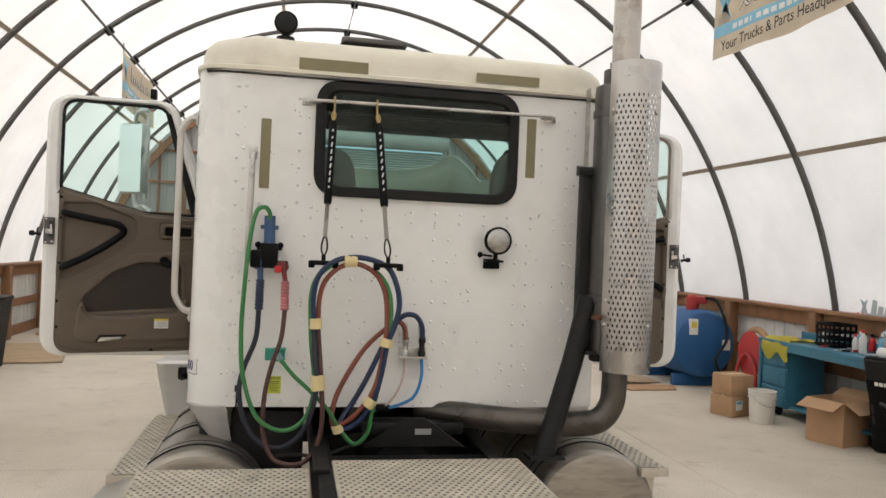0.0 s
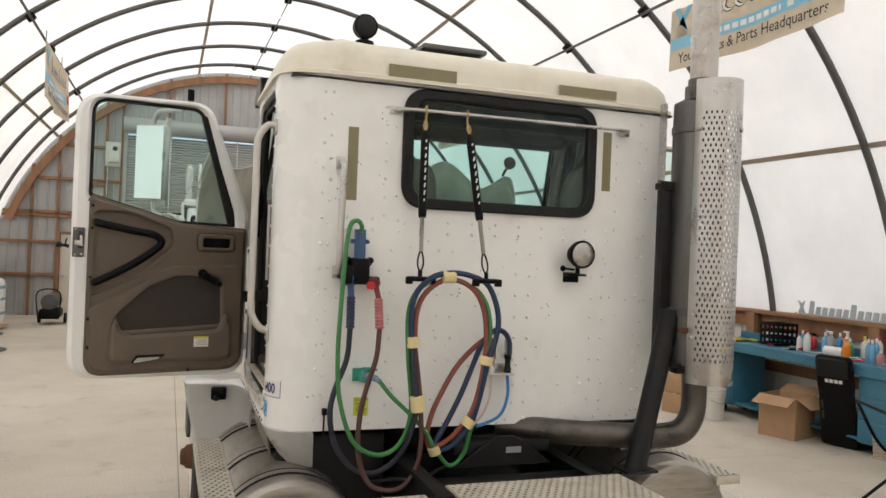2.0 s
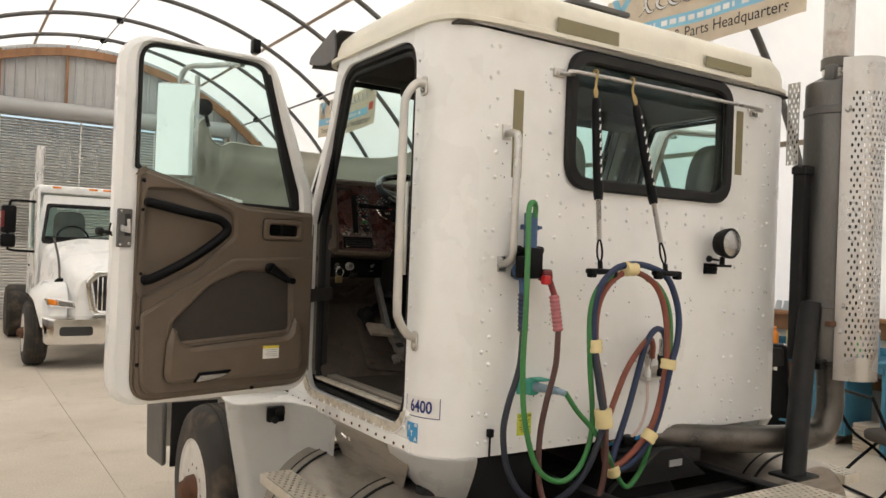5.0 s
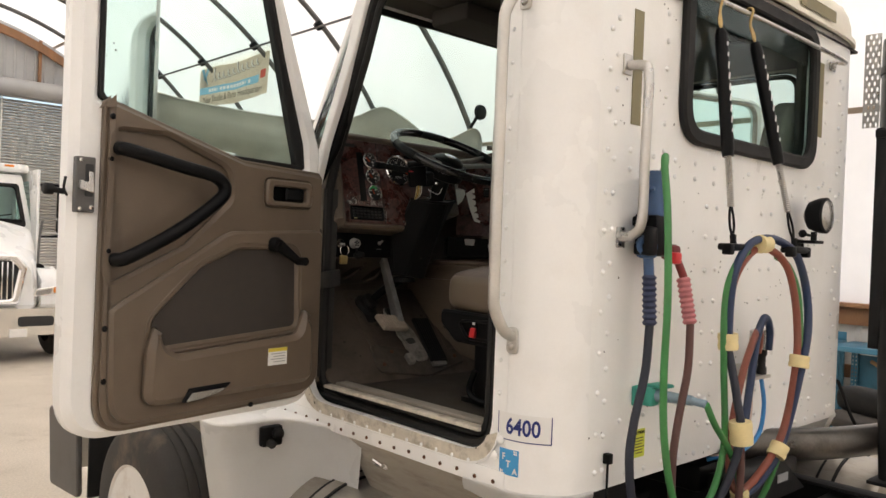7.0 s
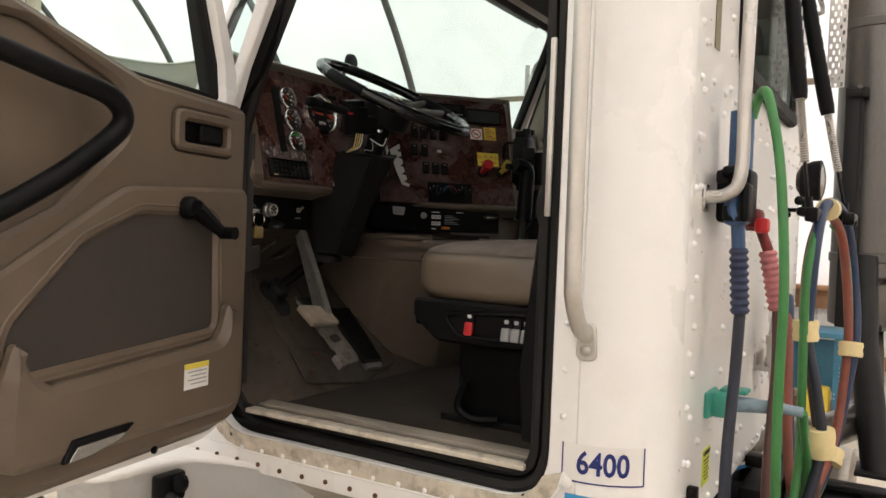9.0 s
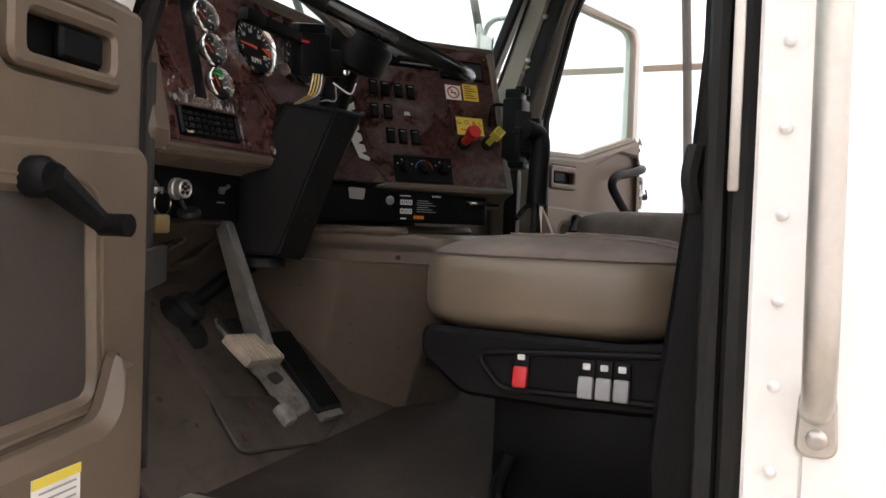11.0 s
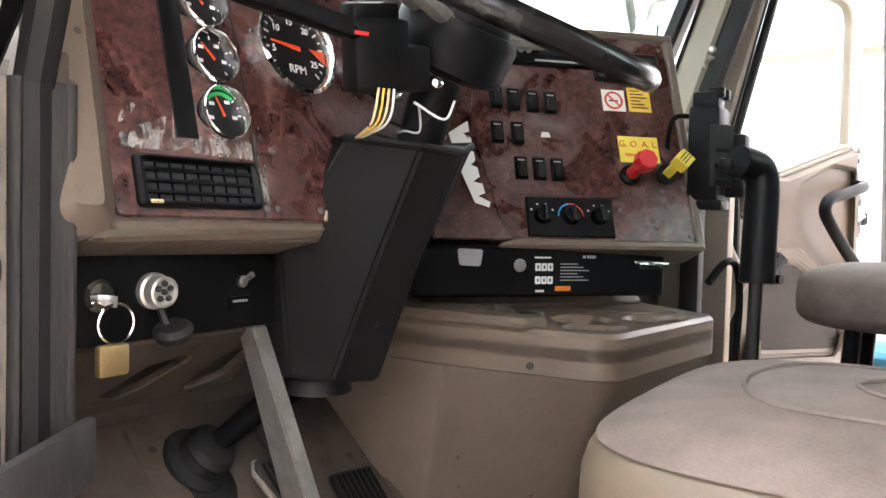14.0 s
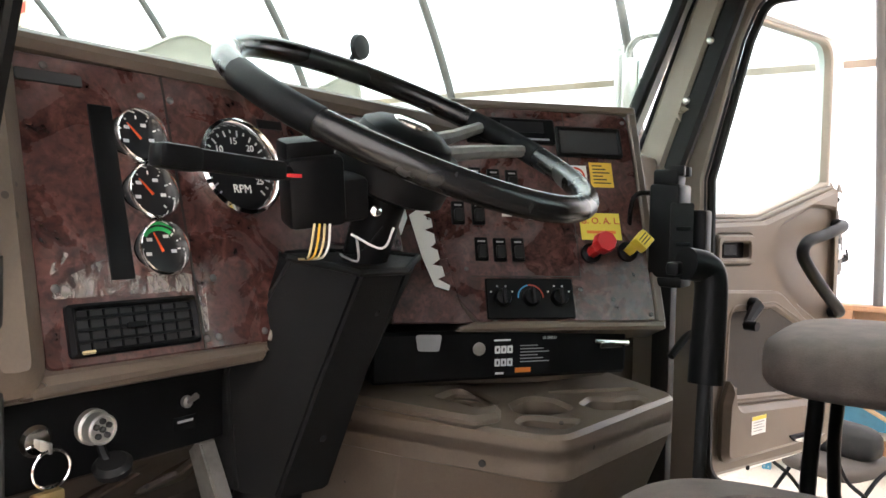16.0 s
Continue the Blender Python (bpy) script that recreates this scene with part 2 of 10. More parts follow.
M['alu'] = mat("dull_aluminium", (0.58, 0.56, 0.52), 0.42, 0.75, var=0.1, scale=8, dirt=(0.33, 0.29, 0.23), dirt_amt=0.4, dirt_scale=6, bump=0.04)
M['tread'] = mat("dirty_tread_plate", (0.60, 0.55, 0.465), 0.5, 0.3, var=0.18, scale=9, dirt=(0.30, 0.25, 0.18), dirt_amt=0.5, dirt_scale=7, bump=0.15)
M['tank'] = mat("brushed_tank_aluminium", (0.40, 0.37, 0.325), 0.38, 0.8, var=0.12, scale=6, dirt=(0.16, 0.135, 0.10), dirt_amt=0.65, dirt_scale=5, stretch=(1, 1, 6))
M['chrome'] = mat("chrome", (0.82, 0.81, 0.79), 0.12, 1.0, var=0.04, scale=8)
M['steel'] = mat("weathered_stainless_steel", (0.54, 0.525, 0.50), 0.3, 0.9, var=0.12, scale=5, dirt=(0.3, 0.26, 0.22), dirt_amt=0.35, dirt_scale=5, bump=0.04)
M['stack'] = mat("heat_stained_pipe", (0.50, 0.47, 0.43), 0.33, 0.9, var=0.15, scale=6, dirt=(0.16, 0.085, 0.05), dirt_amt=0.7, dirt_scale=7)
M['elbow'] = mat("sooty_exhaust_pipe", (0.11, 0.10, 0.088), 0.34, 0.75, var=0.3, scale=7, dirt=(0.018, 0.016, 0.014), dirt_amt=0.9, dirt_scale=6)
# shell coloured darker than bare metal, to put shade behind the guard's holes
M['muffler_dark'] = mat("aluminised_muffler_shell", (0.15, 0.145, 0.138), 0.42, 0.9, var=0.25, scale=7, dirt=(0.10, 0.085, 0.07), dirt_amt=0.5, dirt_scale=5, stretch=(1, 1, 0.3))
M['pad_worn'] = mat("pale_worn_pedal_rubber", (0.36, 0.30, 0.235), 0.85, var=0.25, scale=25, bump=0.5, bscale=160)
M['pedal'] = mat("worn_grey_steel", (0.06, 0.056, 0.05), 0.6, 0.3, var=0.3, scale=14, dirt=(0.05, 0.04, 0.03), dirt_amt=0.5, dirt_scale=12, bump=0.08)
M['column_black'] = mat("grained_charcoal_plastic", (0.0115, 0.0113, 0.0112), 0.5, var=0.22, scale=9, bump=0.3, bscale=420, dirt=(0.015, 0.014, 0.013), dirt_amt=0.3, dirt_scale=11, spec=0.10)
M['arm_steel'] = mat("scraped_grey_steel", (0.27, 0.26, 0.24), 0.5, 0.5, var=0.22, scale=18, dirt=(0.10, 0.085, 0.07), dirt_amt=0.5, dirt_scale=22, bump=0.06)
M['pillar_dirty'] = mat("grimy_cream_pillar_paint", (0.21, 0.185, 0.15), 0.6, var=0.22, scale=14, dirt=(0.13, 0.105, 0.08), dirt_amt=0.75, dirt_scale=13, spots=0.1, spot_scale=70, spot_col=(0.07, 0.055, 0.04))
M['seal_worn'] = mat("scuffed_ribbed_rubber_seal", (0.034, 0.032, 0.030), 0.62, var=0.35, scale=30, bump=0.4, bscale=260, dirt=(0.085, 0.078, 0.07), dirt_amt=0.5, dirt_scale=26, stretch=(1, 1, 0.15), spec=0.35)
M['plug_grey'] = mat("cloudy_blue_grey_plastic", (0.22, 0.31, 0.37), 0.4, var=0.2, scale=30)
M['coupling_red'] = mat("worn_dark_red_coupling", (0.17, 0.018, 0.018), 0.5, 0.2, var=0.3, scale=30, dirt=(0.05, 0.04, 0.04), dirt_amt=0.5, dirt_scale=25)
M['sill_metal'] = mat("scuffed_grimy_sill_aluminium", (0.36, 0.325, 0.27), 0.5, 0.1, var=0.25, scale=16, dirt=(0.15, 0.12, 0.09), dirt_amt=0.7, dirt_scale=15, stretch=(1, 0.25, 1), bump=0.1)
M['hood_under'] = mat("raw_grey_fibreglass", (0.54, 0.525, 0.46), 0.65, var=0.12, scale=4, dirt=(0.2, 0.18, 0.14), dirt_amt=0.5, dirt_scale=3, bump=0.1)
# shade inside holes, slots and openings, put into a near-black colour
M['hole_dark'] = mat("dark_hole_shade", (0.03, 0.03, 0.03), 0.8, var=0.1)
M['hoop'] = mat("galvanised_grey_tube", (0.125, 0.12, 0.115), 0.5, 0.5, var=0.15, scale=4, dirt=(0.08, 0.06, 0.045), dirt_amt=0.4, dirt_scale=5)
M['fabric'] = fabric_mat()
M['strap'] = mat("tan_webbing", (0.42, 0.36, 0.29), 0.8, var=0.1)
M['concrete'] = concrete_mat()
M['wood'] = mat("red_stained_timber", (0.27, 0.135, 0.065), 0.65, var=0.3, scale=5, stretch=(1, 1, 0.15), bump=0.15, dirt=(0.1, 0.06, 0.035), dirt_amt=0.4, dirt_scale=4, piece=0.12)
M['wood_light'] = mat("weathered_pine", (0.42, 0.27, 0.15), 0.7, var=0.25, scale=6, bump=0.15, piece=0.15)
M['ply'] = mat("plywood", (0.45, 0.33, 0.21), 0.75, var=0.2, scale=4, bump=0.1)
M['metal_wall'] = mat("grey_corrugated_sheet", (0.42, 0.42, 0.41), 0.5, 0.2, var=0.08, scale=3, dirt=(0.3, 0.28, 0.25), dirt_amt=0.3, dirt_scale=2)
M['rollup'] = mat("grey_beige_roller_slats", (0.45, 0.425, 0.39), 0.5, 0.1, var=0.06, scale=3, piece=0.04)
M['wall_white'] = mat("white_ribbed_wainscot", (0.68, 0.67, 0.64), 0.5, var=0.06, scale=3, dirt=(0.4, 0.36, 0.3), dirt_amt=0.3, dirt_scale=3)
M['door_cream'] = mat("cream_painted_door", (0.66, 0.6, 0.5), 0.5, var=0.04, scale=2)
M['tan'] = mat("tan_moulded_plastic", (0.1525, 0.119, 0.08928), 0.4, var=0.16, scale=9, bump=0.15, bscale=260, dirt=(0.08184, 0.0558, 0.0372), dirt_amt=0.5, dirt_scale=9, spots=0.03, spot_scale=40)
# darker tans: footwell shade put into the base colour, plus grime and scuffs
M['tan_shaded'] = mat("shaded_grimy_tan", (0.095, 0.073, 0.055), 0.65, var=0.35, scale=9, bump=0.25, bscale=160, dirt=(0.035, 0.026, 0.018), dirt_amt=0.75, dirt_scale=8)
M['tan_foot'] = mat("shaded_scuffed_tan_plastic", (0.07955, 0.06109, 0.04646), 0.55, var=0.25, scale=8, bump=0.2, bscale=160, dirt=(0.035, 0.02673, 0.01909), dirt_amt=0.95, dirt_scale=11, spots=0.12, spot_scale=18, spot_col=(0.03182, 0.02227, 0.01591))
M['treadle'] = mat("scraped_dusty_treadle_steel", (0.30, 0.27, 0.235), 0.6, 0.25, var=0.35, scale=22, dirt=(0.07, 0.058, 0.046), dirt_amt=0.9, dirt_scale=26, bump=0.15, bscale=90)
M['plate_worn'] = mat("worn_rusty_plate", (0.075, 0.062, 0.05), 0.65, 0.2, var=0.4, scale=24, bump=0.3, bscale=120, dirt=(0.04, 0.03, 0.022), dirt_amt=0.85, dirt_scale=18)
M['tan_light'] = mat("pale_tan_trim", (0.30, 0.25, 0.20), 0.5, var=0.08, scale=7, bump=0.12, bscale=260)
M['door_trim'] = mat("brown_moulded_door_panel", (0.128, 0.0965, 0.069), 0.46, var=0.12, scale=6, bump=0.15, bscale=260, dirt=(0.19, 0.147, 0.107), dirt_amt=0.3, dirt_scale=5)
M['door_cloth'] = mat("dark_grey_carpet_insert", (0.045, 0.037, 0.031), 0.9, var=0.2, scale=30, bump=0.3, bscale=400)
M['cab_floor'] = mat("worn_rubber_floor_mat", (0.036, 0.028, 0.021), 0.75, var=0.35, scale=9, bump=0.25, bscale=120, dirt=(0.085, 0.065, 0.046), dirt_amt=0.5, dirt_scale=7)
M['vinyl'] = mat("tan_seat_vinyl", (0.1481, 0.117, 0.0845), 0.36, var=0.10, scale=6, bump=0.06, bscale=350)
M['seat_cloth'] = mat("grey_brown_seat_cloth", (0.18, 0.1467, 0.1278), 0.9, var=0.3, scale=16, bump=0.5, bscale=320, dirt=(0.279, 0.234, 0.198), dirt_amt=0.4, dirt_scale=9)
M['headliner'] = mat("dark_headliner", (0.045, 0.038, 0.032), 0.85, var=0.15, scale=9)
M['burl'] = burl_mat()
M['scuffed'] = scuff_mat()
M['dash_trim'] = mat("brown_dash_shell", (0.135, 0.105, 0.083), 0.45, var=0.1, scale=8, bump=0.15, bscale=300)
M['dial'] = mat("black_dial_face", (0.012, 0.012, 0.013), 0.35, var=0.1)
M['mark_white'] = mat("white_print", (0.75, 0.75, 0.73), 0.5, var=0.03)
M['red'] = mat("red_plastic", (0.55, 0.02, 0.025), 0.4, var=0.08, scale=20)
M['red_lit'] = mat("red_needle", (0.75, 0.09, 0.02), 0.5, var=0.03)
M['green_print'] = mat("green_print", (0.03, 0.4, 0.11), 0.5, var=0.03)
M['yellow_knob'] = mat("yellow_plastic", (0.72, 0.55, 0.06), 0.4, var=0.06, scale=20)
M['label_yellow'] = mat("yellow_paper_label", (0.74, 0.60, 0.08), 0.6, var=0.04, scale=20)
M['label_orange'] = mat("orange_paper_label", (0.76, 0.47, 0.06), 0.6, var=0.04, scale=20)
M['label_lime'] = mat("lime_paper_label", (0.62, 0.66, 0.08), 0.6, var=0.04, scale=20)
M['paper'] = mat("white_sticker", (0.8, 0.79, 0.76), 0.5, var=0.03, scale=20)
M['ink_blue'] = mat("blue_ink", (0.012, 0.025, 0.16), 0.5, var=0.05)
M['ink_black'] = mat("black_ink", (0.02, 0.018, 0.016), 0.55, var=0.05)
M['decal_blue'] = mat("blue_decal", (0.05, 0.32, 0.62), 0.5, var=0.03)
M['grey_plastic'] = mat("grey_plastic", (0.33, 0.33, 0.33), 0.45, var=0.1)
M['brass'] = mat("brass", (0.495, 0.36, 0.165), 0.42, 0.8, var=0.12, scale=20)
M['hose_blue'] = mat("blue_rubber_hose", (0.010, 0.026, 0.075), 0.5, var=0.2, scale=12, dirt=(0.05, 0.055, 0.07), dirt_amt=0.35, dirt_scale=10)
M['hose_red'] = mat("faded_red_rubber_hose", (0.21, 0.055, 0.034), 0.55, var=0.2, scale=12, dirt=(0.2, 0.12, 0.09), dirt_amt=0.4, dirt_scale=10)
M['hose_brown'] = mat("dark_maroon_hose", (0.085, 0.035, 0.03), 0.55, var=0.2, scale=12)
M['hose_navy'] = mat("dirty_navy_hose", (0.016, 0.02, 0.034), 0.55, var=0.25, scale=12, dirt=(0.05, 0.046, 0.044), dirt_amt=0.3, dirt_scale=10)
M['cable_green'] = mat("green_jacketed_cable", (0.040, 0.20, 0.055), 0.45, var=0.15, scale=12, dirt=(0.10, 0.145, 0.085), dirt_amt=0.35, dirt_scale=10)
M['line_blue'] = mat("bright_blue_air_line", (0.02, 0.2, 0.48), 0.4, var=0.1, scale=12)
M['line_pale'] = mat("pale_pink_air_line", (0.62, 0.48, 0.42), 0.45, var=0.1)
M['grip_red'] = mat("faded_red_grip", (0.45, 0.16, 0.17), 0.6, var=0.15, scale=30)
M['grip_blue'] = mat("dark_blue_grip", (0.025, 0.035, 0.08), 0.6, var=0.15, scale=30)
M['teal'] = mat("teal_plastic_socket", (0.05, 0.33, 0.25), 0.5, var=0.12, scale=25)
M['holder_blue'] = mat("blue_metal_holder", (0.045, 0.10, 0.21), 0.5, var=0.15, scale=20)
M['masking'] = mat("cream_masking_tape", (0.72, 0.60, 0.32), 0.7, var=0.08, scale=25, bump=0.1)
M['red_print'] = mat("red_print", (0.55, 0.06, 0.03), 0.5, var=0.05)
M['amber'] = mat("amber_lens", (0.8, 0.25, 0.03), 0.25, var=0.05)
M['tyre'] = mat("dusty_tyre_rubber", (0.032, 0.028, 0.024), 0.8, var=0.3, scale=10, bump=0.2, dirt=(0.15, 0.115, 0.08), dirt_amt=0.85, dirt_scale=5)
M['rim_white'] = mat("white_steel_rim", (0.72, 0.70, 0.66), 0.45, var=0.06, scale=8, dirt=(0.3, 0.2, 0.13), dirt_amt=0.5, dirt_scale=8)
M['rust'] = mat("rusty_steel", (0.12, 0.055, 0.03), 0.8, 0.2, var=0.4, scale=14, bump=0.3)
M['desk_blue'] = mat("blue_painted_steel", (0.045, 0.18, 0.27), 0.45, var=0.12, scale=6, dirt=(0.03, 0.08, 0.12), dirt_amt=0.5, dirt_scale=5)
M['tank_blue'] = mat("bright_blue_tank_paint", (0.018, 0.10, 0.27), 0.45, var=0.1, scale=4, dirt=(0.04, 0.09, 0.18), dirt_amt=0.4, dirt_scale=4)
M['card'] = mat("brown_cardboard", (0.42, 0.26, 0.145), 0.8, var=0.1, scale=6, bump=0.05)
M['pail'] = mat("dirty_white_pail_plastic", (0.72, 0.70, 0.65), 0.5, var=0.06, scale=6, dirt=(0.45, 0.4, 0.32), dirt_amt=0.5, dirt_scale=5)
M['towel'] = mat("yellow_shop_towel", (0.78, 0.68, 0.12), 0.85, var=0.1, scale=20, bump=0.2)
M['red_paint'] = mat("red_painted_steel", (0.42, 0.035, 0.035), 0.45, var=0.15, scale=6)
M['banner'] = mat("stained_cream_vinyl_banner", (0.72, 0.64, 0.52), 0.6, var=0.08, scale=4, dirt=(0.5, 0.4, 0.28), dirt_amt=0.5, dirt_scale=3)
M['banner_blue'] = mat("light_blue_print", (0.24, 0.52, 0.68), 0.6, var=0.06, scale=5)
M['grey_print'] = mat("grey_print", (0.42, 0.47, 0.5), 0.6, var=0.05)
M['mirror'] = mat("mirror_glass", (0.82, 0.9, 0.9), 0.03, 1.0, var=0.02, spots=0.02, spot_scale=30)
M['lamp_glass'] = mat("ribbed_lamp_reflector", (0.42, 0.41, 0.39), 0.18, 0.8, var=0.1, scale=40, bump=0.5, bscale=60)
m_, n_, l_, b_ = shader("lit_lamp_diffuser")
b_.inputs["Base Color"].default_value = (0.9, 0.9, 0.9, 1)
b_.inputs["Emission Color"].default_value = (1.0, 0.98, 0.95, 1)
b_.inputs["Emission Strength"].default_value = 1.2
M['lamp_on'] = m_
M['glass'] = glass_mat("green_tinted_glass", (0.86, 0.95, 0.935), clear=1.0)
M['glass_dark'] = glass_mat("dark_tinted_glass", (0.82, 0.94, 0.92), clear=0.97)
M['blue_plastic'] = mat("pale_blue_plastic", (0.18, 0.42, 0.62), 0.4, var=0.1, scale=10)
M['green_plastic'] = mat("green_plastic", (0.1, 0.42, 0.12), 0.4, var=0.1, scale=10)
M['pink_plastic'] = mat("dull_pink_plastic", (0.45, 0.2, 0.22), 0.4, var=0.1, scale=10)
M['orange_plastic'] = mat("orange_plastic", (0.75, 0.2, 0.03), 0.4, var=0.1, scale=10)


# ---- building helpers ----
def thing(name, label, category, at=(0, 0, 0), rz=0.0, group="", kind=""):
    ob = new(name)
    ob.matrix_world = pose(*at, 0, 0, rz)
    ob.empty_display_size = 0.1
    return tagged(ob, label, category, group, kind)


def finish(bm, angle=38.0):
    bmesh.ops.recalc_face_normals(bm, faces=bm.faces)
    me = bpy.data.meshes.new("mesh")
    bm.to_mesh(me)
    bm.free()
    me.polygons.foreach_set("use_smooth", [True] * len(me.polygons))
    me.set_sharp_from_angle(angle=radians(angle))
    return me


def part(name, bm, material, parent=None, label="", angle=38.0):
    me = bm if isinstance(bm, bpy.types.Mesh) else finish(bm, angle)
    me.name = name
    if material and not me.materials:
        me.materials.append(M[material])
    ob = new(name, me)
    if parent:
        ob.parent = parent
    if label:
        ob["label"] = label
    return ob


def solid(name, bm, material, label, category, group="", kind="", angle=38.0):
    """A thing that is one mesh."""
    return tagged(part(name, bm, material, None, "", angle), label, category, group, kind)


def join(*bms):
    out = bms[0]
    for b in bms[1:]:
        me = bpy.data.meshes.new("tmp")
        b.to_mesh(me)
        b.free()
        out.from_mesh(me)
        bpy.data.meshes.remove(me)
    return out


def box(cx, cy, cz, dx, dy, dz, bevel=0.0, seg=2):
    bm = bmesh.new()
    bmesh.ops.create_cube(bm, size=1.0, matrix=Matrix.Translation((cx, cy, cz)) @ Matrix.Diagonal((dx, dy, dz, 1)))
    if bevel:
        bmesh.ops.bevel(bm, geom=bm.edges[:], offset=bevel, segments=seg, affect='EDGES', profile=0.5)
    return bm


def moved(bm, m):
    bmesh.ops.transform(bm, matrix=m, verts=bm.verts)
    return bm


def frame_axes(d):
    d = Vector(d).normalized()
    a = Vector((0, 0, 1)) if abs(d.z) < 0.9 else Vector((1, 0, 0))
    u = d.cross(a).normalized()
    return u, d.cross(u).normalized(), d


def spline(points, per=8, closed=False):
    """Catmull-Rom through the points."""
    p = [Vector(q) for q in points]
    n = len(p)
    out = []
    for i in range(n if closed else n - 1):
        a = p[(i - 1) % n] if closed or i else p[0] * 2 - p[1]
        b, c = p[i], p[(i + 1) % n]
        d = p[(i + 2) % n] if closed or i + 2 < n else p[-1] * 2 - p[-2]
        for k in range(per):
            t = k / per
            out.append(0.5 * ((2 * b) + (c - a) * t + (2 * a - 5 * b + 4 * c - d) * t * t + (3 * b - a - 3 * c + d) * t ** 3))
    if not closed:
        out.append(p[-1])
    return out


def tube(points, r, seg=10, closed=False, radii=None, caps=True):
    """A round tube swept along points."""
    bm = bmesh.new()
    p = [Vector(q) for q in points]
    n = len(p)
    tang = []
    for i in range(n):
        a = p[(i - 1) % n] if closed or i else p[i]
        b = p[(i + 1) % n] if closed or i < n - 1 else p[i]
        tang.append((b - a).normalized())
    u = frame_axes(tang[0])[0]
    rings = []
    for i in range(n):
        t = tang[i]
        u = (u - t * u.dot(t)).normalized()
        v = t.cross(u)
        rr = radii[i] if radii else r
        rings.append([bm.verts.new(p[i] + (u * math.cos(2 * math.pi * k / seg) + v * math.sin(2 * math.pi * k / seg)) * rr) for k in range(seg)])
    for i in range(n if closed else n - 1):
        a, b = rings[i], rings[(i + 1) % n]
        shift = 0
        if closed and i == n - 1:
            shift = min(range(seg), key=lambda s: (a[0].co - b[s].co).length)
        for k in range(seg):
            bm.faces.new((a[k], a[(k + 1) % seg], b[(k + 1 + shift) % seg], b[(k + shift) % seg]))
    if caps and not closed:
        bm.faces.new(rings[0][::-1])
        bm.faces.new(rings[-1])
    return bm


def rod(a, b, r, seg=12, r2=None):
    return tube([a, b], r, seg, radii=[r, r if r2 is None else r2])


def lathe(profile, a, d, seg=24, caps=True):
    """Turns (radius, height) pairs round the axis from point a along d."""
    u, v, w = frame_axes(d)
    a = Vector(a)
    bm = bmesh.new()
    rings = [[bm.verts.new(a + w * h + (u * math.cos(2 * math.pi * k / seg) + v * math.sin(2 * math.pi * k / seg)) * max(r, 1e-4)) for k in range(seg)] for r, h in profile]
    for i in range(len(rings) - 1):
        for k in range(seg):
            bm.faces.new((rings[i][k], rings[i][(k + 1) % seg], rings[i + 1][(k + 1) % seg], rings[i + 1][k]))
    if caps:
        bm.faces.new(rings[0][::-1])
        bm.faces.new(rings[-1])
    return bm


def rounded(pts, radii, seg=5):
    """A polygon with its corners rounded; radii is a number or a list."""
    n = len(pts)
    if not isinstance(radii, (list, tuple)):
        radii = [radii] * n
    out = []
    for i in range(n):
        p, a, b = Vector(pts[i]), Vector(pts[i - 1]), Vector(pts[(i + 1) % n])
        r = radii[i]
        if r <= 0:
            out.append(tuple(p))
            continue
        da, db = (a - p), (b - p)
        la, lb = da.length, db.length
        da, db = da / la, db / lb
        ang = math.acos(max(-1, min(1, da.dot(db)))) / 2
        cut = min(r / math.tan(ang), la * 0.49, lb * 0.49)
        s, e = p + da * cut, p + db * cut
        for k in range(seg + 1):
            t = k / seg
            out.append(tuple(s * (1 - t) ** 2 + p * 2 * t * (1 - t) + e * t * t))
    return out


def area2(loop):
    return sum(loop[i][0] * loop[(i + 1) % len(loop)][1] - loop[(i + 1) % len(loop)][0] * loop[i][1] for i in range(len(loop))) / 2


def inset(loop, d):
    """Offset of a loop to its left by d."""
    n = len(loop)
    out = []
    for i in range(n):
        p, a, b = Vector(loop[i]), Vector(loop[i - 1]), Vector(loop[(i + 1) % n])
        e1, e2 = (p - a), (b - p)
        n1 = Vector((-e1.y, e1.x)).normalized() if e1.length > 1e-9 else Vector((0, 0))
        n2 = Vector((-e2.y, e2.x)).normalized() if e2.length > 1e-9 else n1
        m = n1 + n2
        if m.length < 1e-6:
            m = n1
        m.normalize()
        k = max(0.4, m.dot(n1))
        out.append(tuple(p + m * (d / k)))
    return out


